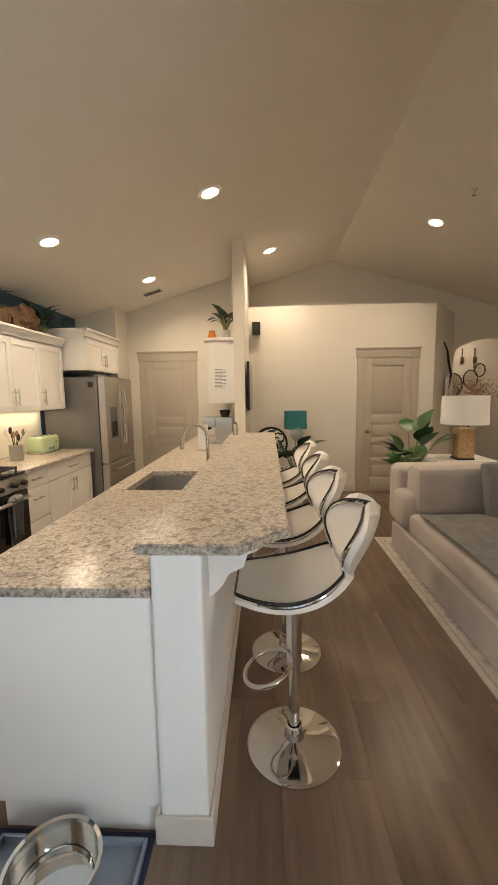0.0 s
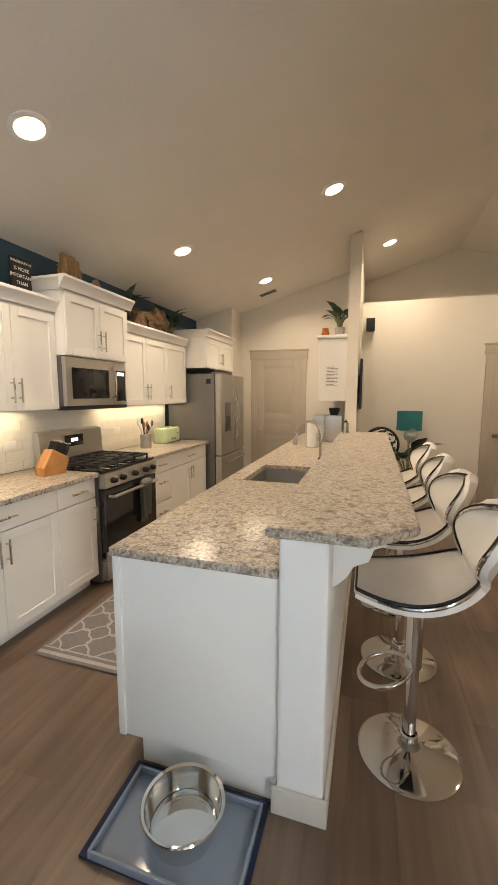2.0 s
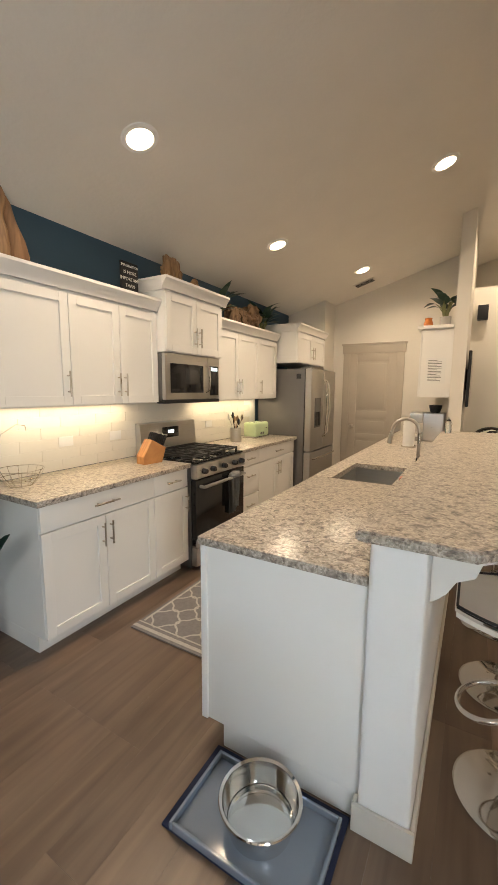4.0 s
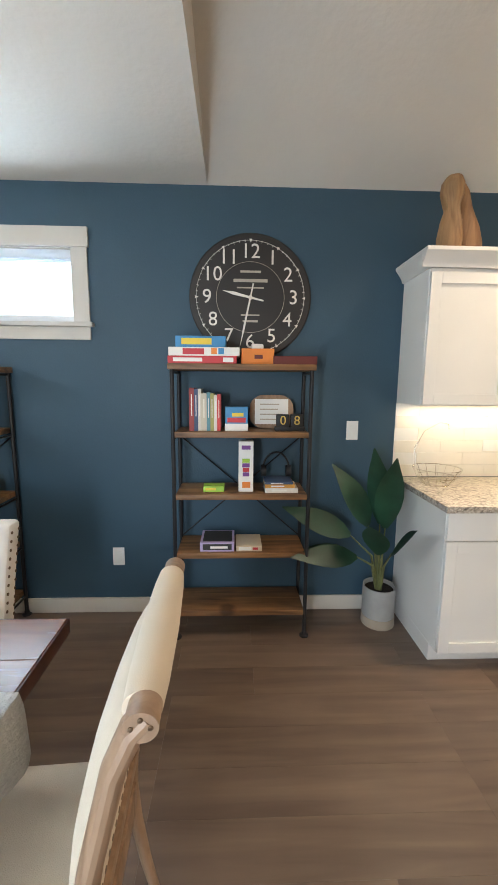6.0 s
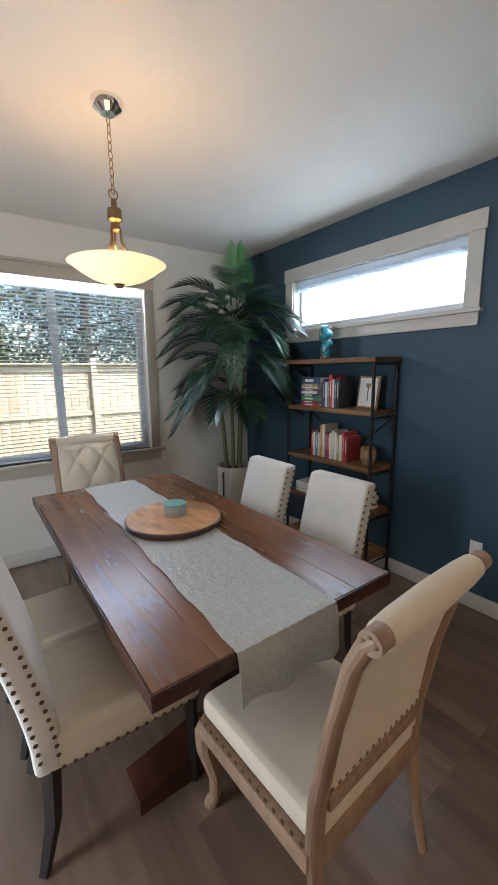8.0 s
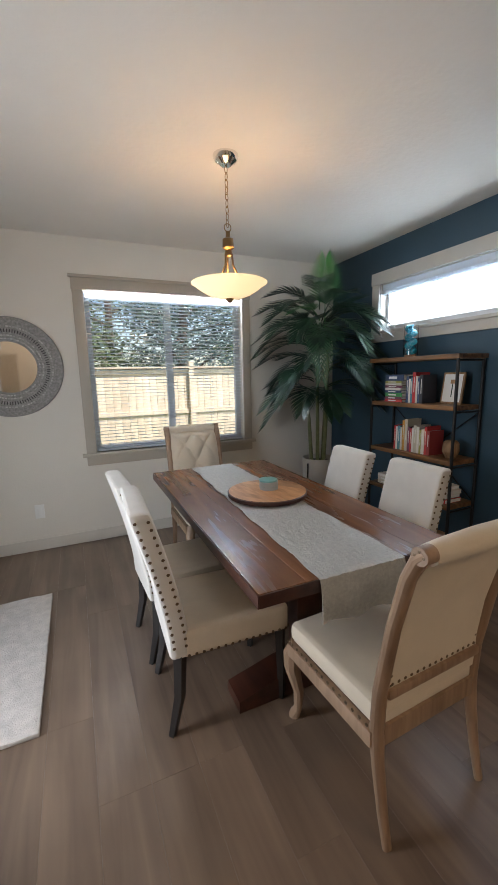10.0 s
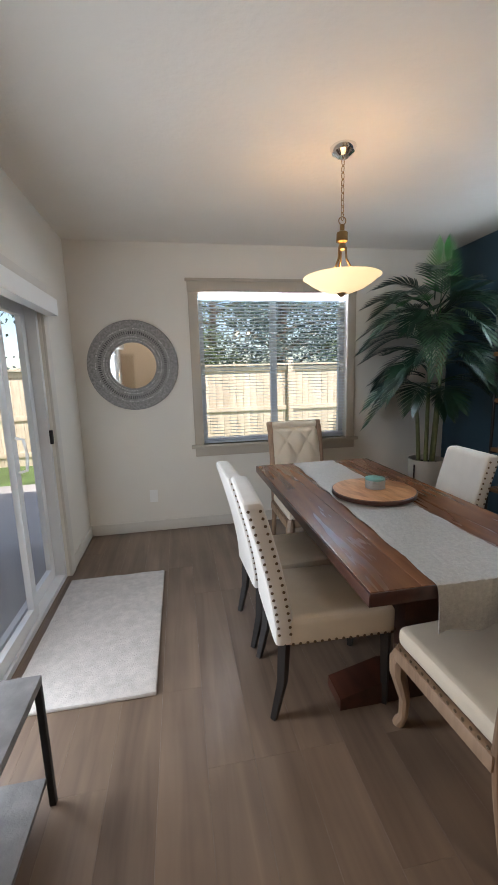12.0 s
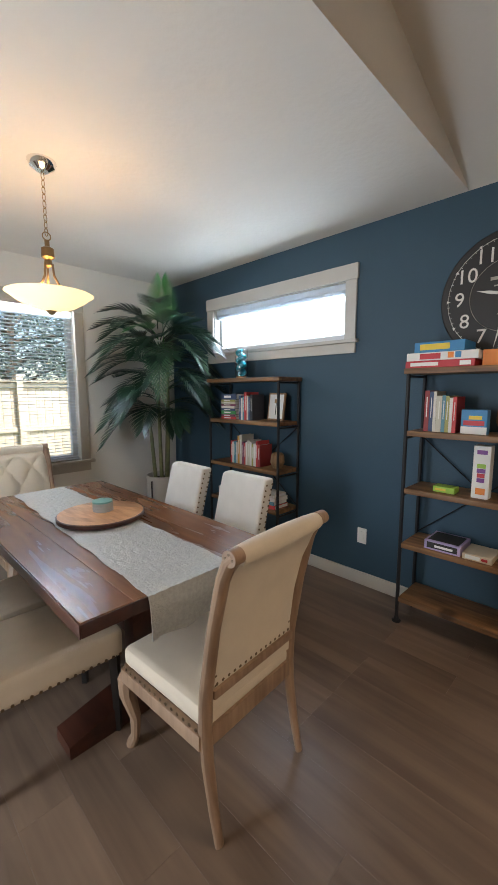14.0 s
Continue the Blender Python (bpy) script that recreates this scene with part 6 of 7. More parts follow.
part("drawn_flower", rbox(0.0095, -0.02, 0.15, 0.0102, 0.02, 0.18, 0), DRIED, pf)
wg = thing("glass_ornament", "turquoise twisted glass ornament on the shelf top", "ornament", pose(W + 0.17, -1.78, 1.5855))
part("base", cyl(0, 0, 0, 0.02, 0.045, seg=24), DRIED, wg)
AQUA = mat("turquoise_glass", (0.03, 0.42, 0.55), 0.12, vary=0.2, scale=20)
part("spiral", tube([(0.026 * math.cos(k * 0.7), 0.026 * math.sin(k * 0.7), 0.03 + 0.0075 * k) for k in range(30)], [0.024] * 28 + [0.014, 0.006], 8), AQUA, wg)
part("tube", lathe(((0.055, 0.02), (0.056, 0.25), (0.053, 0.25), (0.052, 0.02)), 28), clear("ornament_glass"), wg)
solid("wooden_bowl", lathe(((0, 0), (0.035, 0), (0.06, 0.05), (0.055, 0.11), (0.04, 0.13), (0.035, 0.125), (0, 0.12)), 24), DRIED, "small round wooden pot on the shelf", "pot", m=pose(W + 0.16, -1.36, 0.8305))

# ---------- wall plates and mirror ----------
for y, zc, kind in ((0.842, 1.214, "switch"), (-0.65, 0.385, "outlet")):
    o = thing("light_switch" if kind == "switch" else "outlet", "white rocker light switch on the blue wall" if kind == "switch" else "white wall outlet on the blue wall", kind, pose(W + 0.0005, y, zc))
    pl_ = part("plate", rbox(0, -0.037, -0.06, 0.005, 0.037, 0.06, 0.003), WHITE, o)
    part("rocker", rbox(0.005, -0.017, -0.033, 0.008, 0.017, 0.033, 0.002), WHITE, pl_)
o = thing("outlet", "white wall outlet below the mirror", "outlet", pose(0.646, S + 0.0005, 0.347))
pl_ = part("plate", rbox(-0.037, 0, -0.06, 0.037, 0.005, 0.06, 0.003), WHITE, o)
part("socket", rbox(-0.017, 0.005, -0.033, 0.017, 0.008, 0.033, 0.002), WHITE, pl_)
mr_ = thing("round_mirror", "round mirror in a wide grey carved mosaic frame", "mirror", pose(0.742, S + 0.001, 1.575, -90, 0, 0) @ Matrix.Scale(1.09, 4))
FRM = mat("carved_grey_frame", (0.30, 0.29, 0.28), 0.7, vary=0.3, scale=60, bump=0.6, bump_scale=160)
part("frame", lathe(((0.19, 0.0), (0.185, 0.02), (0.19, 0.03), (0.33, 0.032), (0.36, 0.025), (0.365, 0.0)), 64), FRM, mr_)
part("mirror_glass", cyl(0, 0, 0.004, 0.014, 0.188, seg=64), MIRROR, mr_)
pieces = data_of("mosaic_piece", rbox(-0.005, -0.0075, 0.0, 0.005, 0.0075, 0.004, 0.001, 1), mat("pale_mosaic", (0.45, 0.44, 0.42), 0.6, vary=0.15, scale=30, island=0.3), False)
dark = data_of("mosaic_piece", rbox(-0.012, -0.003, 0.0, 0.012, 0.003, 0.004, 0.001, 1), CLOCKF, False)
for r, n, me in ((0.205, 64, pieces), (0.228, 72, pieces), (0.262, 96, dark), (0.292, 88, pieces)):
    for k in range(n):
        ob = new("mosaic_piece", me)
        ob.parent = mr_
        a = 2 * math.pi * k / n
        ob.matrix_basis = pose(r * math.cos(a), r * math.sin(a), 0.031, 0, 0, math.degrees(a))
joined = bmesh.new()
for r, n in ((0.312, 96), (0.332, 104), (0.35, 110)):
    for k in range(n):
        a = 2 * math.pi * k / n
        box(joined, -0.006, -0.008, 0.0, 0.006, 0.008, 0.004, pose(r * math.cos(a), r * math.sin(a), 0.0295 if r < 0.34 else 0.027, 0, 0, math.degrees(a)))
tagged(part("outer_mosaic", joined, FRM, mr_), kind="stuff")

# ---------- rugs, palm, plants, side table ----------
rw = rbox(0.54, -2.19, 0.0005, 1.205, -1.01, 0.022, 0.008, 2)
bmesh.ops.subdivide_edges(rw, edges=[e for e in rw.edges if e.calc_length() > 0.3], cuts=24, use_grid_fill=True)
for v in rw.verts:
    if v.co.z > 0.012:
        v.co.z += 0.004 * noise.noise(v.co * 18)
solid("door_rug", moved(rw, pose(0, 0, 0, 0, 0, 0)), RUGW, "cream shag rug lying before the sliding door", "rug")


def frond(L, n, droop, wd, stalk=0.3):
    """A feather palm frond along +x: a bare stalk, then broad leaflets that fold down from the midrib."""
    bm = bmesh.new()
    pts = [Vector((L * u * (1 - 0.3 * droop * u), 0, L * (0.3 * u - droop * u * u))) for u in [k / 14 for k in range(15)]]
    tube(pts, [0.006 * (1 - 0.06 * k) for k in range(15)], 5, bm=bm)
    for k in range(n + 1):
        u = stalk + (1 - stalk) * k / n * 0.985
        q = u * 14
        i = min(int(q), 13)
        p = pts[i].lerp(pts[i + 1], q - i)
        d = (pts[i + 1] - pts[i]).normalized()
        up = d.cross(Vector((0, 1, 0))).normalized() * -1
        v = (u - stalk) / (1 - stalk)
        ln = wd * (0.62 + 0.5 * math.sin(math.pi * (0.15 + 0.75 * v))) * (1.0 - 0.35 * v)
        for s in (-1, 1):
            t = (d * (0.55 + 0.75 * v) + Vector((0, s, 0)) * (1.0 - 0.45 * v) - up * 0.22 + Vector((0, 0, -0.10))).normalized()
            side = (d - t * d.dot(t)).normalized() * 0.0066
            ring = []
            for f, w, sag in ((0.0, 0.35, 0.0), (0.3, 1.0, 0.0), (0.68, 0.85, -0.03), (1.0, 0.06, -0.10)):
                c = p + t * ln * f + Vector((0, 0, sag * ln))
                ring.append((bm.verts.new(c - side * w), bm.verts.new(c + side * w)))
            for a, b in zip(ring, ring[1:]):
                bm.faces.new((a[0], a[1], b[1], b[0]))
    return bm


pm_ = thing("palm_plant", "tall potted areca palm with dark feathery fronds", "plant", pose(-1.97, -2.69, 0))
part("pot", lathe(((0, 0), (0.145, 0), (0.16, 0.30), (0.165, 0.62), (0.15, 0.62), (0.145, 0.57), (0, 0.57)), 36), mat("pale_planter", (0.52, 0.49, 0.44), 0.6, vary=0.06), pm_)
part("soil", cyl(0, 0, 0.55, 0.575, 0.144, seg=28), SOIL, pm_)
for a in (20, 110, 200, 290):
    part("pot_stand_leg", tube([(0.175 * math.cos(radians(a)), 0.175 * math.sin(radians(a)), 0.0), (0.178 * math.cos(radians(a)), 0.178 * math.sin(radians(a)), 0.58)], 0.009, 4), BLKW, pm_)
rp = random.Random(21)
for k, (dx, dy, h) in enumerate(((0.03, 0.03, 1.55), (-0.05, 0.0, 1.35), (0.05, -0.05, 1.2), (-0.02, 0.06, 1.7))):
    cn = part("cane", tube([(dx, dy, 0.56), (dx * 1.4, dy * 1.4, 1.0), (dx * 1.8, dy * 1.6, h)], [0.02, 0.018, 0.013], 10), CANE, pm_)
for k in range(54):
    lvl = k % 6
    turn = 48 + 92 * math.sin(k * 2.4) + rp.uniform(-12, 12)
    zb = 1.28 + 0.15 * lvl + rp.uniform(-0.06, 0.06)
    ex, ey = math.cos(radians(turn)), math.sin(radians(turn))
    L = rp.uniform(0.54, 0.74) * (0.86 if ex > 0.6 else 1.0)
    if ex < 0:
        L = min(L, 0.40 / -ex)
    if ey < 0:
        L = min(L, 0.34 / -ey)
    part("frond", moved(frond(max(L, 0.42), 23, rp.uniform(0.55, 1.0), 0.23), pose(0.05 * ex, 0.05 * ey, zb, 0, -rp.uniform(8, 30) - 2 * lvl, turn)), LEAF, pm_)
for turn, zb, up, L in ((235, 1.5, 74, 0.5), (190, 1.6, 72, 0.5), (280, 1.55, 70, 0.5), (135, 1.85, 45, 0.55), (340, 1.8, 42, 0.55)):
    part("frond", moved(frond(L, 26, 0.4, 0.21), pose(0, 0, zb, 0, -up, turn)), LEAF, pm_)
part("frond", moved(frond(0.62, 19, 0.10, 0.21, 0.38), pose(-0.02, 0.06, 1.89, 0, -66, 56)), LEAFL, pm_, "bright green young frond")
part("frond", moved(frond(0.46, 17, 0.75, 0.17), pose(0.02, 0.03, 1.98, 0, -35, 20)), LEAFL, pm_, "bright green young frond")
# These two fan fronds carry painted sky light in their colour.
part("frond", moved(frond(0.60, 20, 1.25, 0.23), pose(0.08, 0.12, 1.90, 0, -14, 58)), LEAF_SKYLIT, pm_, "fan frond facing the room with sky light painted into its green")
part("frond", moved(frond(0.60, 20, 0.9, 0.20), pose(0.0, 0.12, 1.92, 0, -14, 96)), LEAF_SKYLIT, pm_, "fan frond near the shelf with sky light painted into its green")

bp_ = potted("banana_plant", "potted plant with long dark glossy paddle leaves", pose(-2.245, 1.015, 0), 0.10, 0.25, [
    (-12, 72, 0.42, 0.52, 0.08, 0.12), (-50, 84, 0.42, 0.50, 0.085, 0.12), (-82, 66, 0.42, 0.44, 0.085, 0.25, -70), (-86, 26, 0.46, 0.46, 0.075, 0.12, -62), (-72, 10, 0.36, 0.44, 0.07, 0.1, -48),
    (4, 40, 0.34, 0.36, 0.075, -0.05, 50), (-96, 8, 0.34, 0.36, 0.06, 0.2, -30), (-35, 60, 0.26, 0.34, 0.08, 0.2)], stem_h=0.2, flare=1.0)
part("base_band", lathe(((0.099, 0.0005), (0.1025, 0.0005), (0.1025, 0.06), (0.099, 0.06)), 28), mat("tan_glaze_band", (0.42, 0.34, 0.25), 0.6, vary=0.08), bp_, "tan band round the pot foot")
ff = thing("side_table", "low side table with grey top and black metal legs", "side table", pose(0.86, -0.62, 0))
part("top", rbox(0, 0, 0.47, 0.42, 0.50, 0.50, 0.004), mat("grey_weathered_top", (0.16, 0.15, 0.145), 0.6, vary=0.3, scale=12, bump=0.3), ff)
part("lower_shelf", rbox(0.02, 0.02, 0.10, 0.40, 0.48, 0.12, 0.004), MATS["grey_weathered_top"], ff)
for x in (0.012, 0.408):
    for y in (0.012, 0.488):
        part("leg", rbox(x - 0.011, y - 0.011, 0, x + 0.011, y + 0.011, 0.47, 0.003), BLACK, ff)


# ---------- living room ----------
lr = thing("area_rug", "cream area rug with faded floral border", "rug", pose(1.42, 0.9, 0.0005))
part("pile", rbox(0, 0, 0, 3.0, 3.15, 0.010, 0.003), mat("cream_rug_field", (0.55, 0.51, 0.45), 0.95, vary=0.15, scale=9, bump=0.6, bump_scale=160), lr)
part("border_band", rbox(0.035, 0.035, 0.010, 0.05, 3.11, 0.0112, 0), SOFA, lr)
part("border_band", rbox(0.17, 0.2, 0.010, 0.18, 2.95, 0.0112, 0), SOFA, lr)
rb = random.Random(8)
for k in range(46):
    part("floral_motif", moved(prism([(0.022 * math.cos(a) * (1 + 0.35 * math.cos(5 * a)), 0.022 * math.sin(a) * (1 + 0.35 * math.cos(5 * a))) for a in [q * math.pi / 10 for q in range(20)]], 0.010, 0.0113, "z"), pose(0.11 + rb.uniform(-0.03, 0.03), 0.1 + k * 0.065, 0, 0, 0, rb.uniform(0, 70))), SOFA, lr)


def cushion(x0, y0, z0, x1, y1, z1, r=0.06, puff=0.03):
    bm = rbox(x0, y0, z0, x1, y1, z1, r, 4)
    bmesh.ops.subdivide_edges(bm, edges=[e for e in bm.edges if e.calc_length() > 0.15], cuts=5, use_grid_fill=True)
    c = Vector(((x0 + x1) / 2, (y0 + y1) / 2, (z0 + z1) / 2))
    for v in bm.verts:
        u, w, h = ((v.co.x - c.x) / (x1 - x0) * 2, (v.co.y - c.y) / (y1 - y0) * 2, (v.co.z - c.z) / (z1 - z0) * 2)
        v.co += Vector((0, 0, puff * h * (1 - u * u) * (1 - w * w)))
        v.co += 0.010 * Vector((noise.noise(v.co * 5), noise.noise(v.co * 5 + Vector((7, 0, 0))), noise.noise(v.co * 5 + Vector((0, 9, 0)))))
    return bm


sf = thing("sofa", "greige linen slipcovered sofa with rolled arm", "sofa", pose(1.50, 1.0, 0))
part("base", rbox(0.0, 0.0, 0.03, 2.2, 2.75, 0.30, 0.03, 3), SOFA, sf)
arm = rbox(0.0, 2.40, 0.28, 1.0, 2.78, 0.64, 0.10, 5)
part("arm", arm, SOFA, sf, "rounded slipcovered arm")
part("back", rbox(0.02, 2.66, 0.28, 2.2, 2.95, 0.84, 0.09, 5), SOFA, sf)
for k in range(2):
    part("seat_cushion", cushion(0.03 + k * 1.07, 0.02, 0.30, 1.08 + k * 1.07, 2.40, 0.47, 0.05, 0.02), SOFA, sf)
for k in range(2):
    part("back_cushion", cushion(0.09 + k * 1.0, 2.36, 0.46, 1.05 + k * 1.0, 2.66, 0.88, 0.08, 0.03), SOFA, sf)
th = rbox(1.55, 1.05, 0.492, 2.75, 3.2, 0.512, 0.008, 2)
bmesh.ops.subdivide_edges(th, edges=[e for e in th.edges if e.calc_length() > 0.3], cuts=22, use_grid_fill=True)
for v in th.verts:
    v.co.z += 0.016 * noise.noise(v.co * 7) + 0.014
solid("throw_blanket", th, THROW, "rumpled dark grey throw spread on the sofa seat", "blanket")
pw = solid("throw_pillow", moved(cushion(-0.23, -0.06, -0.23, 0.23, 0.06, 0.23, 0.05, 0.0), pose(0, 0, 0)), mat("dark_grey_pillow", (0.17, 0.165, 0.16), 0.9, vary=0.12, scale=30, bump=0.5), "dark grey square pillow leaning on the sofa back", "pillow", m=pose(2.3, 3.22, 0.72, -14, 0, 0))
et = thing("end_table", "white end table behind the sofa arm", "side table", pose(2.47, 4.45, 0))
part("top", rbox(-0.32, -0.32, 0.74, 0.32, 0.32, 0.78, 0.006), WHITE, et)
for x in (-0.28, 0.28):
    for y in (-0.28, 0.28):
        part("leg", rbox(x - 0.025, y - 0.025, 0, x + 0.025, y + 0.025, 0.74, 0.005), WHITE, et)
tl = thing("table_lamp", "table lamp with white drum shade and woven base", "lamp", pose(2.47, 4.4, 0.781))
part("base", merge(rbox(-0.085, -0.085, 0.02, 0.085, 0.085, 0.35, 0.012), cyl(0, 0, 0.35, 0.42, 0.012, seg=12)), mat("woven_rattan", (0.42, 0.28, 0.15), 0.8, vary=0.3, scale=50, bump=1, bump_scale=90), tl)
part("plinth", rbox(-0.09, -0.09, 0, 0.09, 0.09, 0.02, 0.003), BLACK, tl)
part("shade", lathe(((0.235, 0.39), (0.24, 0.395), (0.232, 0.70), (0.226, 0.70), (0.234, 0.395), (0.232, 0.39)), 40), PAPER, tl, "white drum shade")
fl2 = potted("fiddle_leaf_plant", "potted fiddle leaf plant with broad green leaves", pose(1.98, 4.6, 0), 0.15, 0.38, [(k * 47, 25 + (k * 31) % 50, 0.35 + 0.05 * (k % 9), 0.28, 0.115, 0.35) for k in range(20)], leaf_mat=mat("fiddle_leaf", (0.022, 0.09, 0.022), 0.35, vary=0.3, scale=8))
tlamp = thing("floor_lamp", "slim lamp with a teal drum shade", "lamp", pose(0.72, 5.72, 0))
part("base", lathe(((0, 0), (0.12, 0), (0.12, 0.015), (0.02, 0.03), (0, 0.03)), 28), CHROME, tlamp)
part("pole", cyl(0, 0, 0.03, 1.04, 0.012, seg=14), CHROME, tlamp)
part("shade", lathe(((0.16, 1.02), (0.165, 1.022), (0.162, 1.28), (0.158, 1.28), (0.16, 1.022)), 40), colour("teal_fabric", (0.03, 0.20, 0.22), 0.8), tlamp, "teal fabric drum shade")
ch = thing("accent_chair", "black and white patterned round-back accent chair", "chair", pose(0.36, 5.55, 0))
COW = bpy.data.materials.new("black_white_hide")
COW.use_nodes = True
_n, _r = COW.node_tree.nodes.new("ShaderNodeTexNoise"), COW.node_tree.nodes.new("ShaderNodeValToRGB")
_n.inputs["Scale"].default_value = 9
_r.color_ramp.interpolation = "CONSTANT"
_r.color_ramp.elements[0].color, _r.color_ramp.elements[1].color, _r.color_ramp.elements[1].position = (0.02, 0.02, 0.02, 1), (0.7, 0.68, 0.62, 1), 0.5
COW.node_tree.links.new(_n.outputs[0], _r.inputs[0])
COW.node_tree.links.new(_r.outputs[0], COW.node_tree.nodes["Principled BSDF"].inputs["Base Color"])
part("seat", rbox(-0.25, -0.28, 0.36, 0.25, 0.22, 0.48, 0.05, 3), COW, ch)
part("backrest", moved(lathe(((0, -0.03), (0.2, -0.03), (0.23, 0), (0.2, 0.03), (0, 0.04)), 32), pose(0, 0.22, 0.80, 80, 0, 0)), COW, ch)
part("back_rim", moved(tube([(0.235 * math.cos(a), 0.235 * math.sin(a), 0) for a in [k * math.pi / 16 for k in range(32)]], 0.02, 8, True), pose(0, 0.22, 0.80, 80, 0, 0)), BLKW, ch)
for x in (-0.2, 0.2):
    for y in (-0.22, 0.18):
        part("leg", tube([(x, y, 0.37), (x * 1.1, y * 1.1, 0)], [0.022, 0.014], 8), BLKW, ch)
potted("potted_plant", "dark leafy plant in a pot beside the accent chair", pose(0.66, 5.2, 0), 0.13, 0.4, [(k * 61, 35 + (k * 23) % 45, 0.3 + 0.04 * (k % 7), 0.26, 0.09, 0.4) for k in range(14)])
spk = thing("wall_speaker", "small black speaker mounted on the wall", "speaker", pose(0.16, 5.98, 2.5))
part("case", rbox(-0.06, -0.06, -0.09, 0.06, 0.05, 0.09, 0.01), BLACK, spk)
part("bracket", rbox(-0.015, 0.05, -0.02, 0.015, 0.07, 0.02, 0.003), BLACK, spk)
tv = thing("television", "flat black television mounted on the partition wall", "television", pose(0.042, 5.35, 1.63))
part("panel", rbox(0.02, -0.52, -0.30, 0.05, 0.52, 0.30, 0.006), BLACK, tv)
part("screen", rbox(0.05, -0.51, -0.29, 0.0515, 0.51, 0.29, 0), BGLASS, tv)
part("wall_mount", rbox(0.0, -0.15, -0.12, 0.02, 0.15, 0.12, 0.004), BLACK, tv)
wr = thing("hanging_branch", "twisted branch hung on the wall with macrame", "wall decoration", pose(3.19, 6.46, 0, 0, 0, -38))
part("branch", tube([(0.02, -0.32, 2.28), (0.04, -0.18, 2.15), (0.02, 0.0, 2.0), (0.04, 0.1, 1.8), (0.02, 0.0, 1.55), (0.03, 0.05, 1.3)], [0.01, 0.016, 0.02, 0.018, 0.014, 0.008], 8), BLKW, wr)
part("macrame", rbox(0.01, -0.12, 1.25, 0.03, 0.2, 1.75, 0.01), LINENW, wr)
hc = thing("console_table", "dark wooden console table in the hall", "console table", pose(4.0, 8.05, 0))
part("top", rbox(-0.55, -0.2, 1.02, 0.55, 0.2, 1.06, 0.006), BLKW, hc)
for x in (-0.45, 0.45):
    part("leg", tube([(x, 0, 1.02), (x * 0.75, 0, 0.7), (x * 0.9, 0, 0.3), (x * 1.05, 0, 0.0)], 0.025, 8), BLKW, hc)
hv = thing("flower_vase", "vase of dried blossom branches on the console", "vase", pose(4.5, 8.0, 1.062))
part("vase", lathe(((0, 0), (0.06, 0), (0.09, 0.12), (0.05, 0.25), (0.06, 0.28), (0.05, 0.27), (0, 0.2)), 24), POT, hv)
bl_ = bmesh.new()
for k in range(260):
    bmesh.ops.create_icosphere(bl_, subdivisions=1, radius=0.016, matrix=Matrix.Translation((rb.gauss(0, 0.16), rb.gauss(0, 0.08), 0.5 + rb.gauss(0, 0.12))))
tagged(part("blossom", bl_, colour("dried_blossom", (0.5, 0.34, 0.24), 0.9), hv), kind="stuff")
for k in range(7):
    part("twig", tube([(0, 0, 0.2), (rb.gauss(0, 0.08), 0, 0.4), (rb.gauss(0, 0.18), rb.gauss(0, 0.05), 0.62)], 0.004, 5), DRIED, hv)
for x, zc, r in ((3.85, 1.72, 0.16), (4.15, 1.66, 0.24), (3.98, 1.92, 0.12), (4.5, 1.78, 0.18), (4.68, 1.96, 0.13)):
    hm = thing("oval_mirror", "black rimmed oval wall mirror in the hall", "mirror", pose(x, 8.299, zc, 90, 0, 0), group="hall mirrors")
    part("rim", moved(tube([(r * 0.8 * math.cos(a), r * math.sin(a), 0.012) for a in [k * math.pi / 16 for k in range(32)]], 0.012, 8, True), Matrix()), BLACK, hm)
    part("mirror_glass", prism([(r * 0.8 * math.cos(a), r * math.sin(a)) for a in [k * math.pi / 16 for k in range(32)]], 0.004, 0.01, "z"), MIRROR, hm)
for x in (3.75, 4.05, 4.3, 4.55):
    solid("wall_stake", merge(rbox(x, 8.27, 2.0 + 0.1 * math.sin(x * 9), x + 0.015, 8.299, 2.4, 0.003), rbox(x - 0.03, 8.26, 2.1, x + 0.045, 8.275, 2.22, 0.004)), NAIL, "thin bronze wall ornament in the hall", "wall decoration", "hall wall ornaments")
# Lamp and fixture added above the arch, out of view, to brighten the hall.
lamp("hall_lamp", "AREA", pose(4.0, 7.7, 2.9), 5, WARM, 0.25)
hl = thing("ceiling_light", "added ceiling light out of view in the hall", "ceiling light", pose(4.0, 7.7, 2.91))
part("diffuser", cyl(0, 0, 0, 0.03, 0.14, seg=28), WHITE, hl)
part("stem", cyl(0, 0, 0.03, roof(4.0) - 2.91, 0.01, seg=10), WHITE, hl)
sm = thing("fire_sprinkler", "small white ceiling sprinkler", "sprinkler", pose(2.32, 4.15, roof(2.32)))
part("escutcheon", lathe(((0.035, 0), (0.03, -0.012), (0.012, -0.015), (0.008, -0.05), (0.0, -0.05)), 18), WHITE, sm)
part("deflector", cyl(0, 0, -0.056, -0.05, 0.018, seg=14), CHROME, sm)
# Unseen slab, added to keep sun off the slider and the near patio.
pc = structure("patio_cover", rbox(EAST + 0.16, -3.2, 2.5, 2.6, -0.22, 2.62, 0.01), WHITE, "unseen white slab added to shade the patio outside the sliding door", "roof")


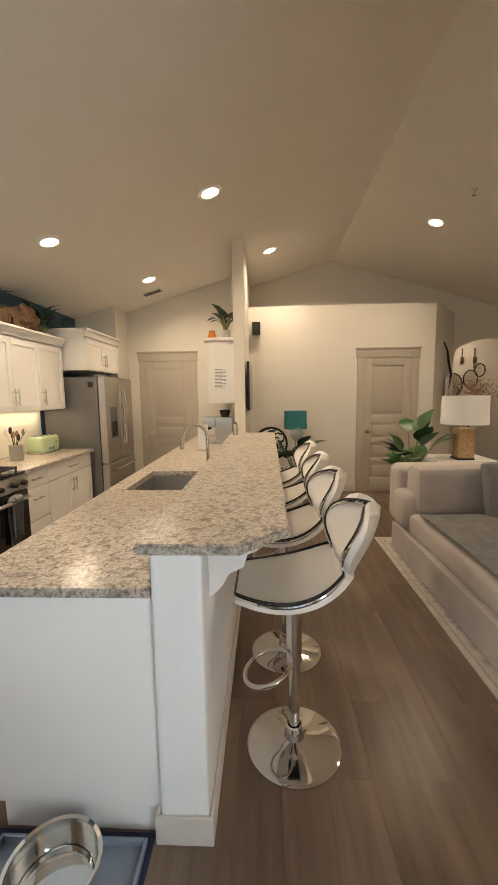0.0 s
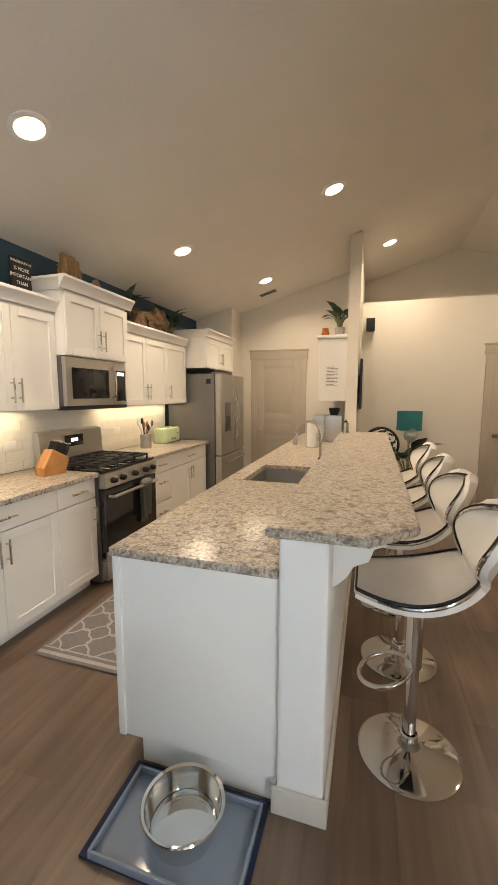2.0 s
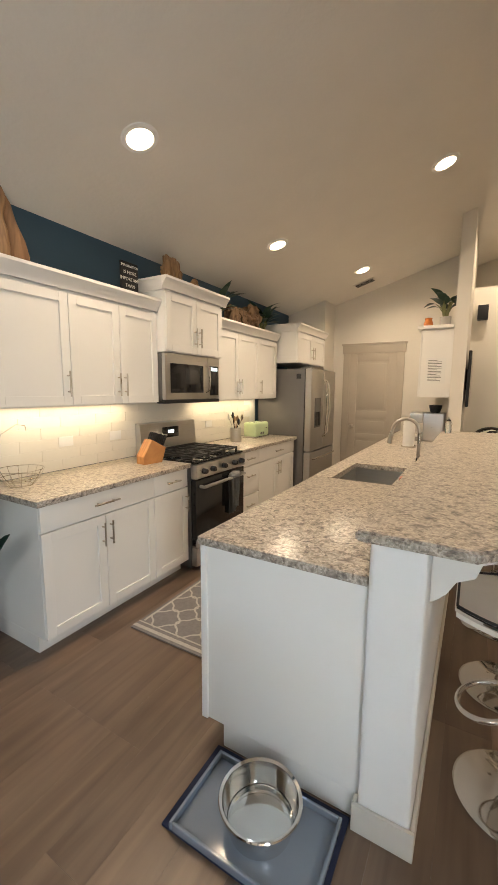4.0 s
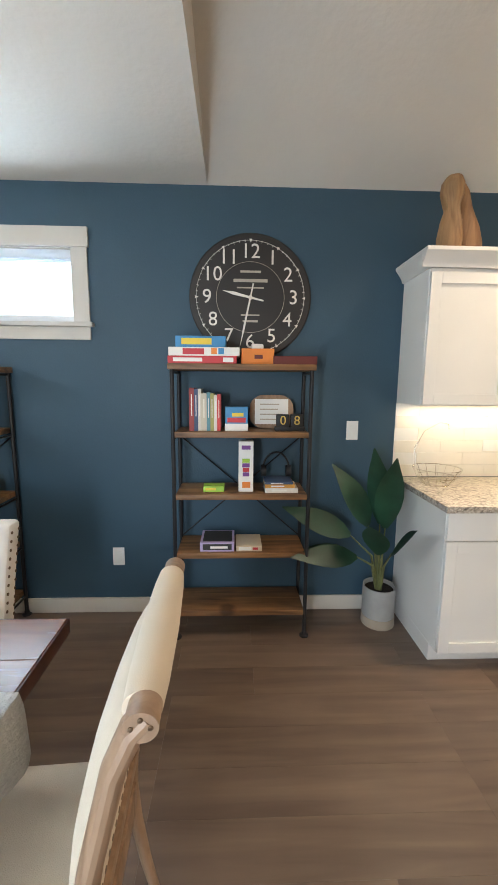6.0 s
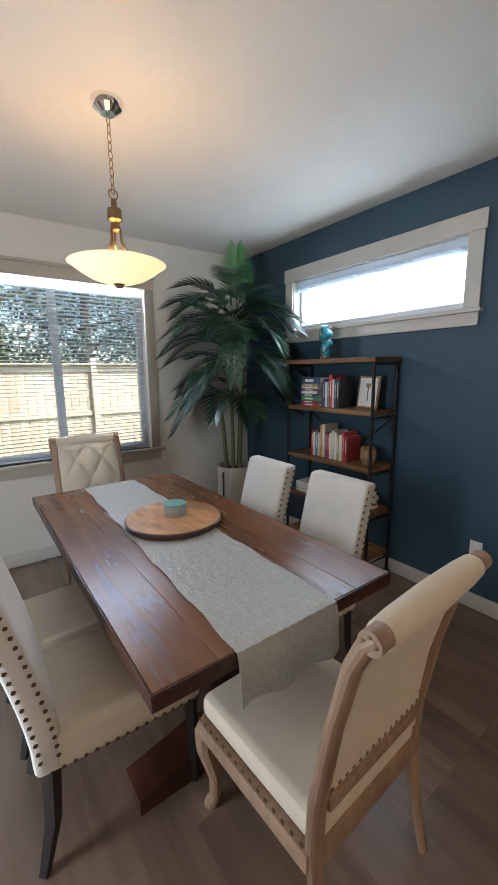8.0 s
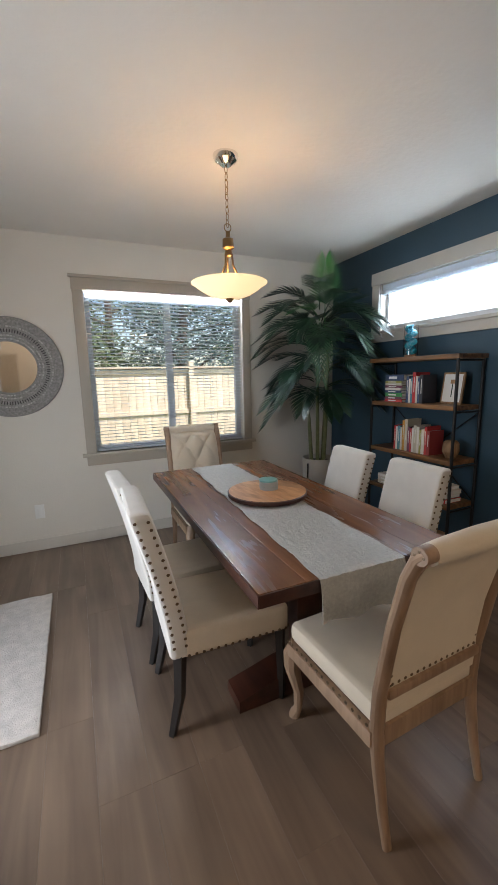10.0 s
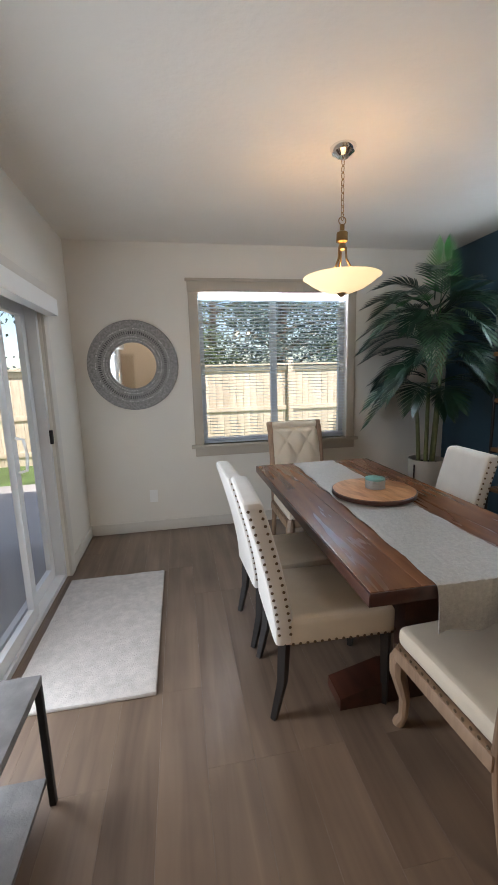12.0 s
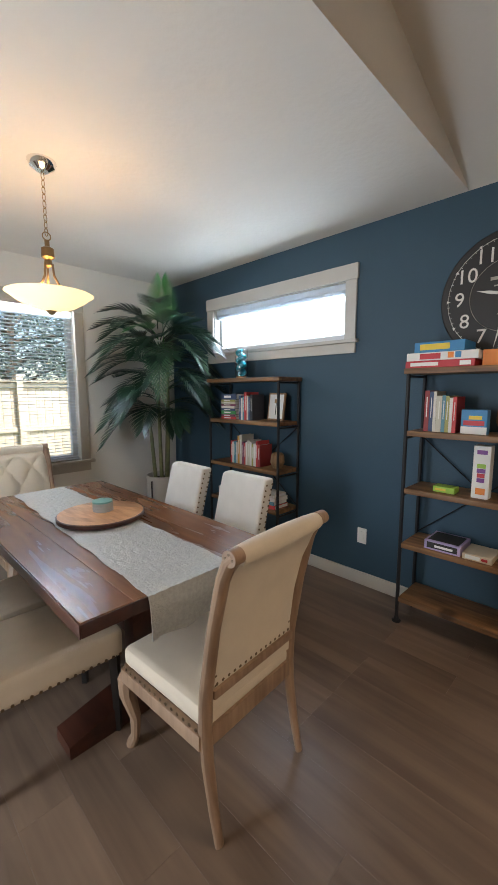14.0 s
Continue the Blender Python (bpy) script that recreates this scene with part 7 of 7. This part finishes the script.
# ---------- outside ----------
GRASS = mat("lawn_grass", (0.10, 0.16, 0.045), 0.9, vary=0.35, scale=3, bump=1, bump_scale=60)
PATIO = mat("patio_concrete", (0.42, 0.40, 0.38), 0.9, vary=0.08, scale=2, bump=0.4)
FENCEM = wood("fence_cedar", (0.48, 0.39, 0.28), (0.70, 0.60, 0.46), 0.8, (10, 10, 0.8), rnd=0.1)
structure("ground", rbox(-400, -400, -0.30, 400, 400, -0.16, 0), GRASS, "green lawn reaching away from the house", "ground")
structure("patio", rbox(EAST + 0.16, -5.5, -0.16, 5.2, -0.22, -0.06, 0.01), PATIO, "pale concrete patio slab", "patio")


def fence(m, n, label):
    f = thing("fence", label, "fence", m)
    sl = data_of("fence_board", rbox(0, 0, -0.09, 0.138, 0.018, 1.72, 0.003), FENCEM)
    for k in range(n):
        ob = new("fence_board", sl)
        ob.parent = f
        ob.matrix_basis = pose(k * 0.142, 0, 0)
    for k in range(0, n + 1, 16):
        part("post", rbox(k * 0.142 - 0.05, 0.02, -0.1, k * 0.142 + 0.05, 0.12, 1.86, 0.005), FENCEM, f)
    for z in (0.1, 0.8, 1.62):
        part("rail", rbox(0, 0.019, z, n * 0.142, 0.055, z + 0.09, 0.004), FENCEM, f)
    part("cap", rbox(-0.05, -0.03, 1.73, n * 0.142, 0.13, 1.765, 0.004), FENCEM, f)
    return f


fence(pose(-6.5, -7.4, -0.08), 112, "tall pale cedar board fence at the end of the lawn")
fence(pose(9.4, -7.4, -0.08, 0, 0, 90), 64, "tall pale cedar board fence beside the patio")
# Added emissive slab: whitens the transom view and throws cool light inside.
structure("backdrop", rbox(-4.7, -7.0, -0.16, -4.6, 3.0, 5.0, 0), glow("daylight_stand_in_glow", (0.82, 0.92, 1.0), 1.6), "glowing slab standing in for bright daylight outside the transom window", "backdrop")
BARK = mat("tree_bark", (0.10, 0.07, 0.05), 0.9, vary=0.3, scale=14, bump=1)
TREEL = mat("tree_foliage", (0.11, 0.15, 0.07), 0.6, vary=0.45, scale=1.5)
TREEB = mat("blue_spruce_foliage", (0.09, 0.14, 0.13), 0.6, vary=0.45, scale=1.5)


def tree(x, y, h, spread, material, label, seed):
    rng = random.Random(seed)
    t = thing("tree", label, "tree", pose(x, y, -0.16))
    bm = tube([(0, 0, -0.1), (0.05, 0.02, h * 0.3), (-0.04, 0.05, h * 0.62), (0.0, 0.0, h * 0.95)], [0.17, 0.13, 0.08, 0.02], 8)
    tips = []
    for k in range(15):
        z = h * (0.2 + 0.72 * k / 15)
        a, L = rng.uniform(0, 6.28), spread * (1.05 - 0.75 * k / 15) * rng.uniform(0.7, 1.1)
        e = Vector((math.cos(a) * L, math.sin(a) * L, z + rng.uniform(0.1, 0.9)))
        tube([(0, 0, z), e * 0.5 + Vector((0, 0, z * 0.5 + 0.1)), e], [0.05, 0.03, 0.01], 5, bm=bm)
        tips.append((Vector((0, 0, z)), e))
    part("trunk", bm, BARK, t)
    vs, fs = [], []
    for a, e in tips:
        for k in range(430):
            u = rng.random() ** 0.6
            c = a.lerp(e, u) + Vector([rng.gauss(0, 0.17 + 0.24 * u) for _ in range(3)])
            d1 = Vector([rng.gauss(0, 1) for _ in range(3)]).normalized() * rng.uniform(0.035, 0.085)
            d2 = d1.cross(Vector([rng.gauss(0, 1) for _ in range(3)])).normalized() * 0.035
            i = len(vs)
            vs += [c - d1, c + d2, c + d1, c - d2]
            fs.append((i, i + 1, i + 2, i + 3))
    me = bpy.data.meshes.new("crown")
    me.from_pydata([tuple(v) for v in vs], [], fs)
    me.materials.append(material)
    ob = new("crown", me)
    ob.parent = t


for k, (x, y, h, sp, mm) in enumerate(((-2.6, -10.2, 6.4, 2.2, TREEB), (0.7, -9.6, 5.2, 1.9, TREEL), (-0.9, -12.6, 8.2, 2.6, TREEL), (3.2, -11.0, 6.6, 2.3, TREEB), (-5.2, -11.8, 7.2, 2.6, TREEL), (6.6, -10.4, 6.0, 2.2, TREEL), (-3.7, -14.5, 9.0, 3.0, TREEB), (1.9, -14.8, 9.0, 3.0, TREEL), (11.5, -4.0, 6.5, 2.4, TREEL))):
    tree(x, y, h, sp, mm, "leafy garden tree with blue green foliage" if mm is TREEB else "leafy green garden tree behind the fence", 40 + k)


# ---------- floor planks ----------
def planks():
    rng = random.Random(5)
    fl = thing("floor", "greyish brown wood plank floor", "floor", pose(0, 0, 0), kind="structure")
    wd, ln = 0.182, 1.22
    cache = {}
    rest = bmesh.new()
    x, row = W, 0
    while x < EAVE_X - 0.01:
        x1 = min(x + wd, EAVE_X)
        y = S - rng.choice((0.0, 0.4, 0.8))
        while y < 8.3:
            y0, y1 = max(y, S), min(y + ln, 8.3)
            outside = (x > EAST and y1 < -0.06)
            if y1 - y0 > 0.02 and not outside:
                if x < 2.9 and y0 < 5.0:
                    key = (round(x1 - x, 3), round(y1 - y0, 3))
                    if key not in cache:
                        cache[key] = data_of("plank", rbox(0.00015, 0.00015, -0.012, x1 - x - 0.00015, y1 - y0 - 0.00015, 0, 0.0005, 1), PLANK, False)
                    ob = new("plank", cache[key])
                    ob.parent = fl
                    ob.matrix_basis = pose(x, y0, 0)
                else:
                    box(rest, x + 0.0003, y0 + 0.0003, -0.012, x1 - 0.0003, y1 - 0.0003, 0)
            y += ln
        x, row = x1, row + 1
    tagged(part("far_planks", rest, PLANK, fl, smooth=False), kind="stuff")


planks()
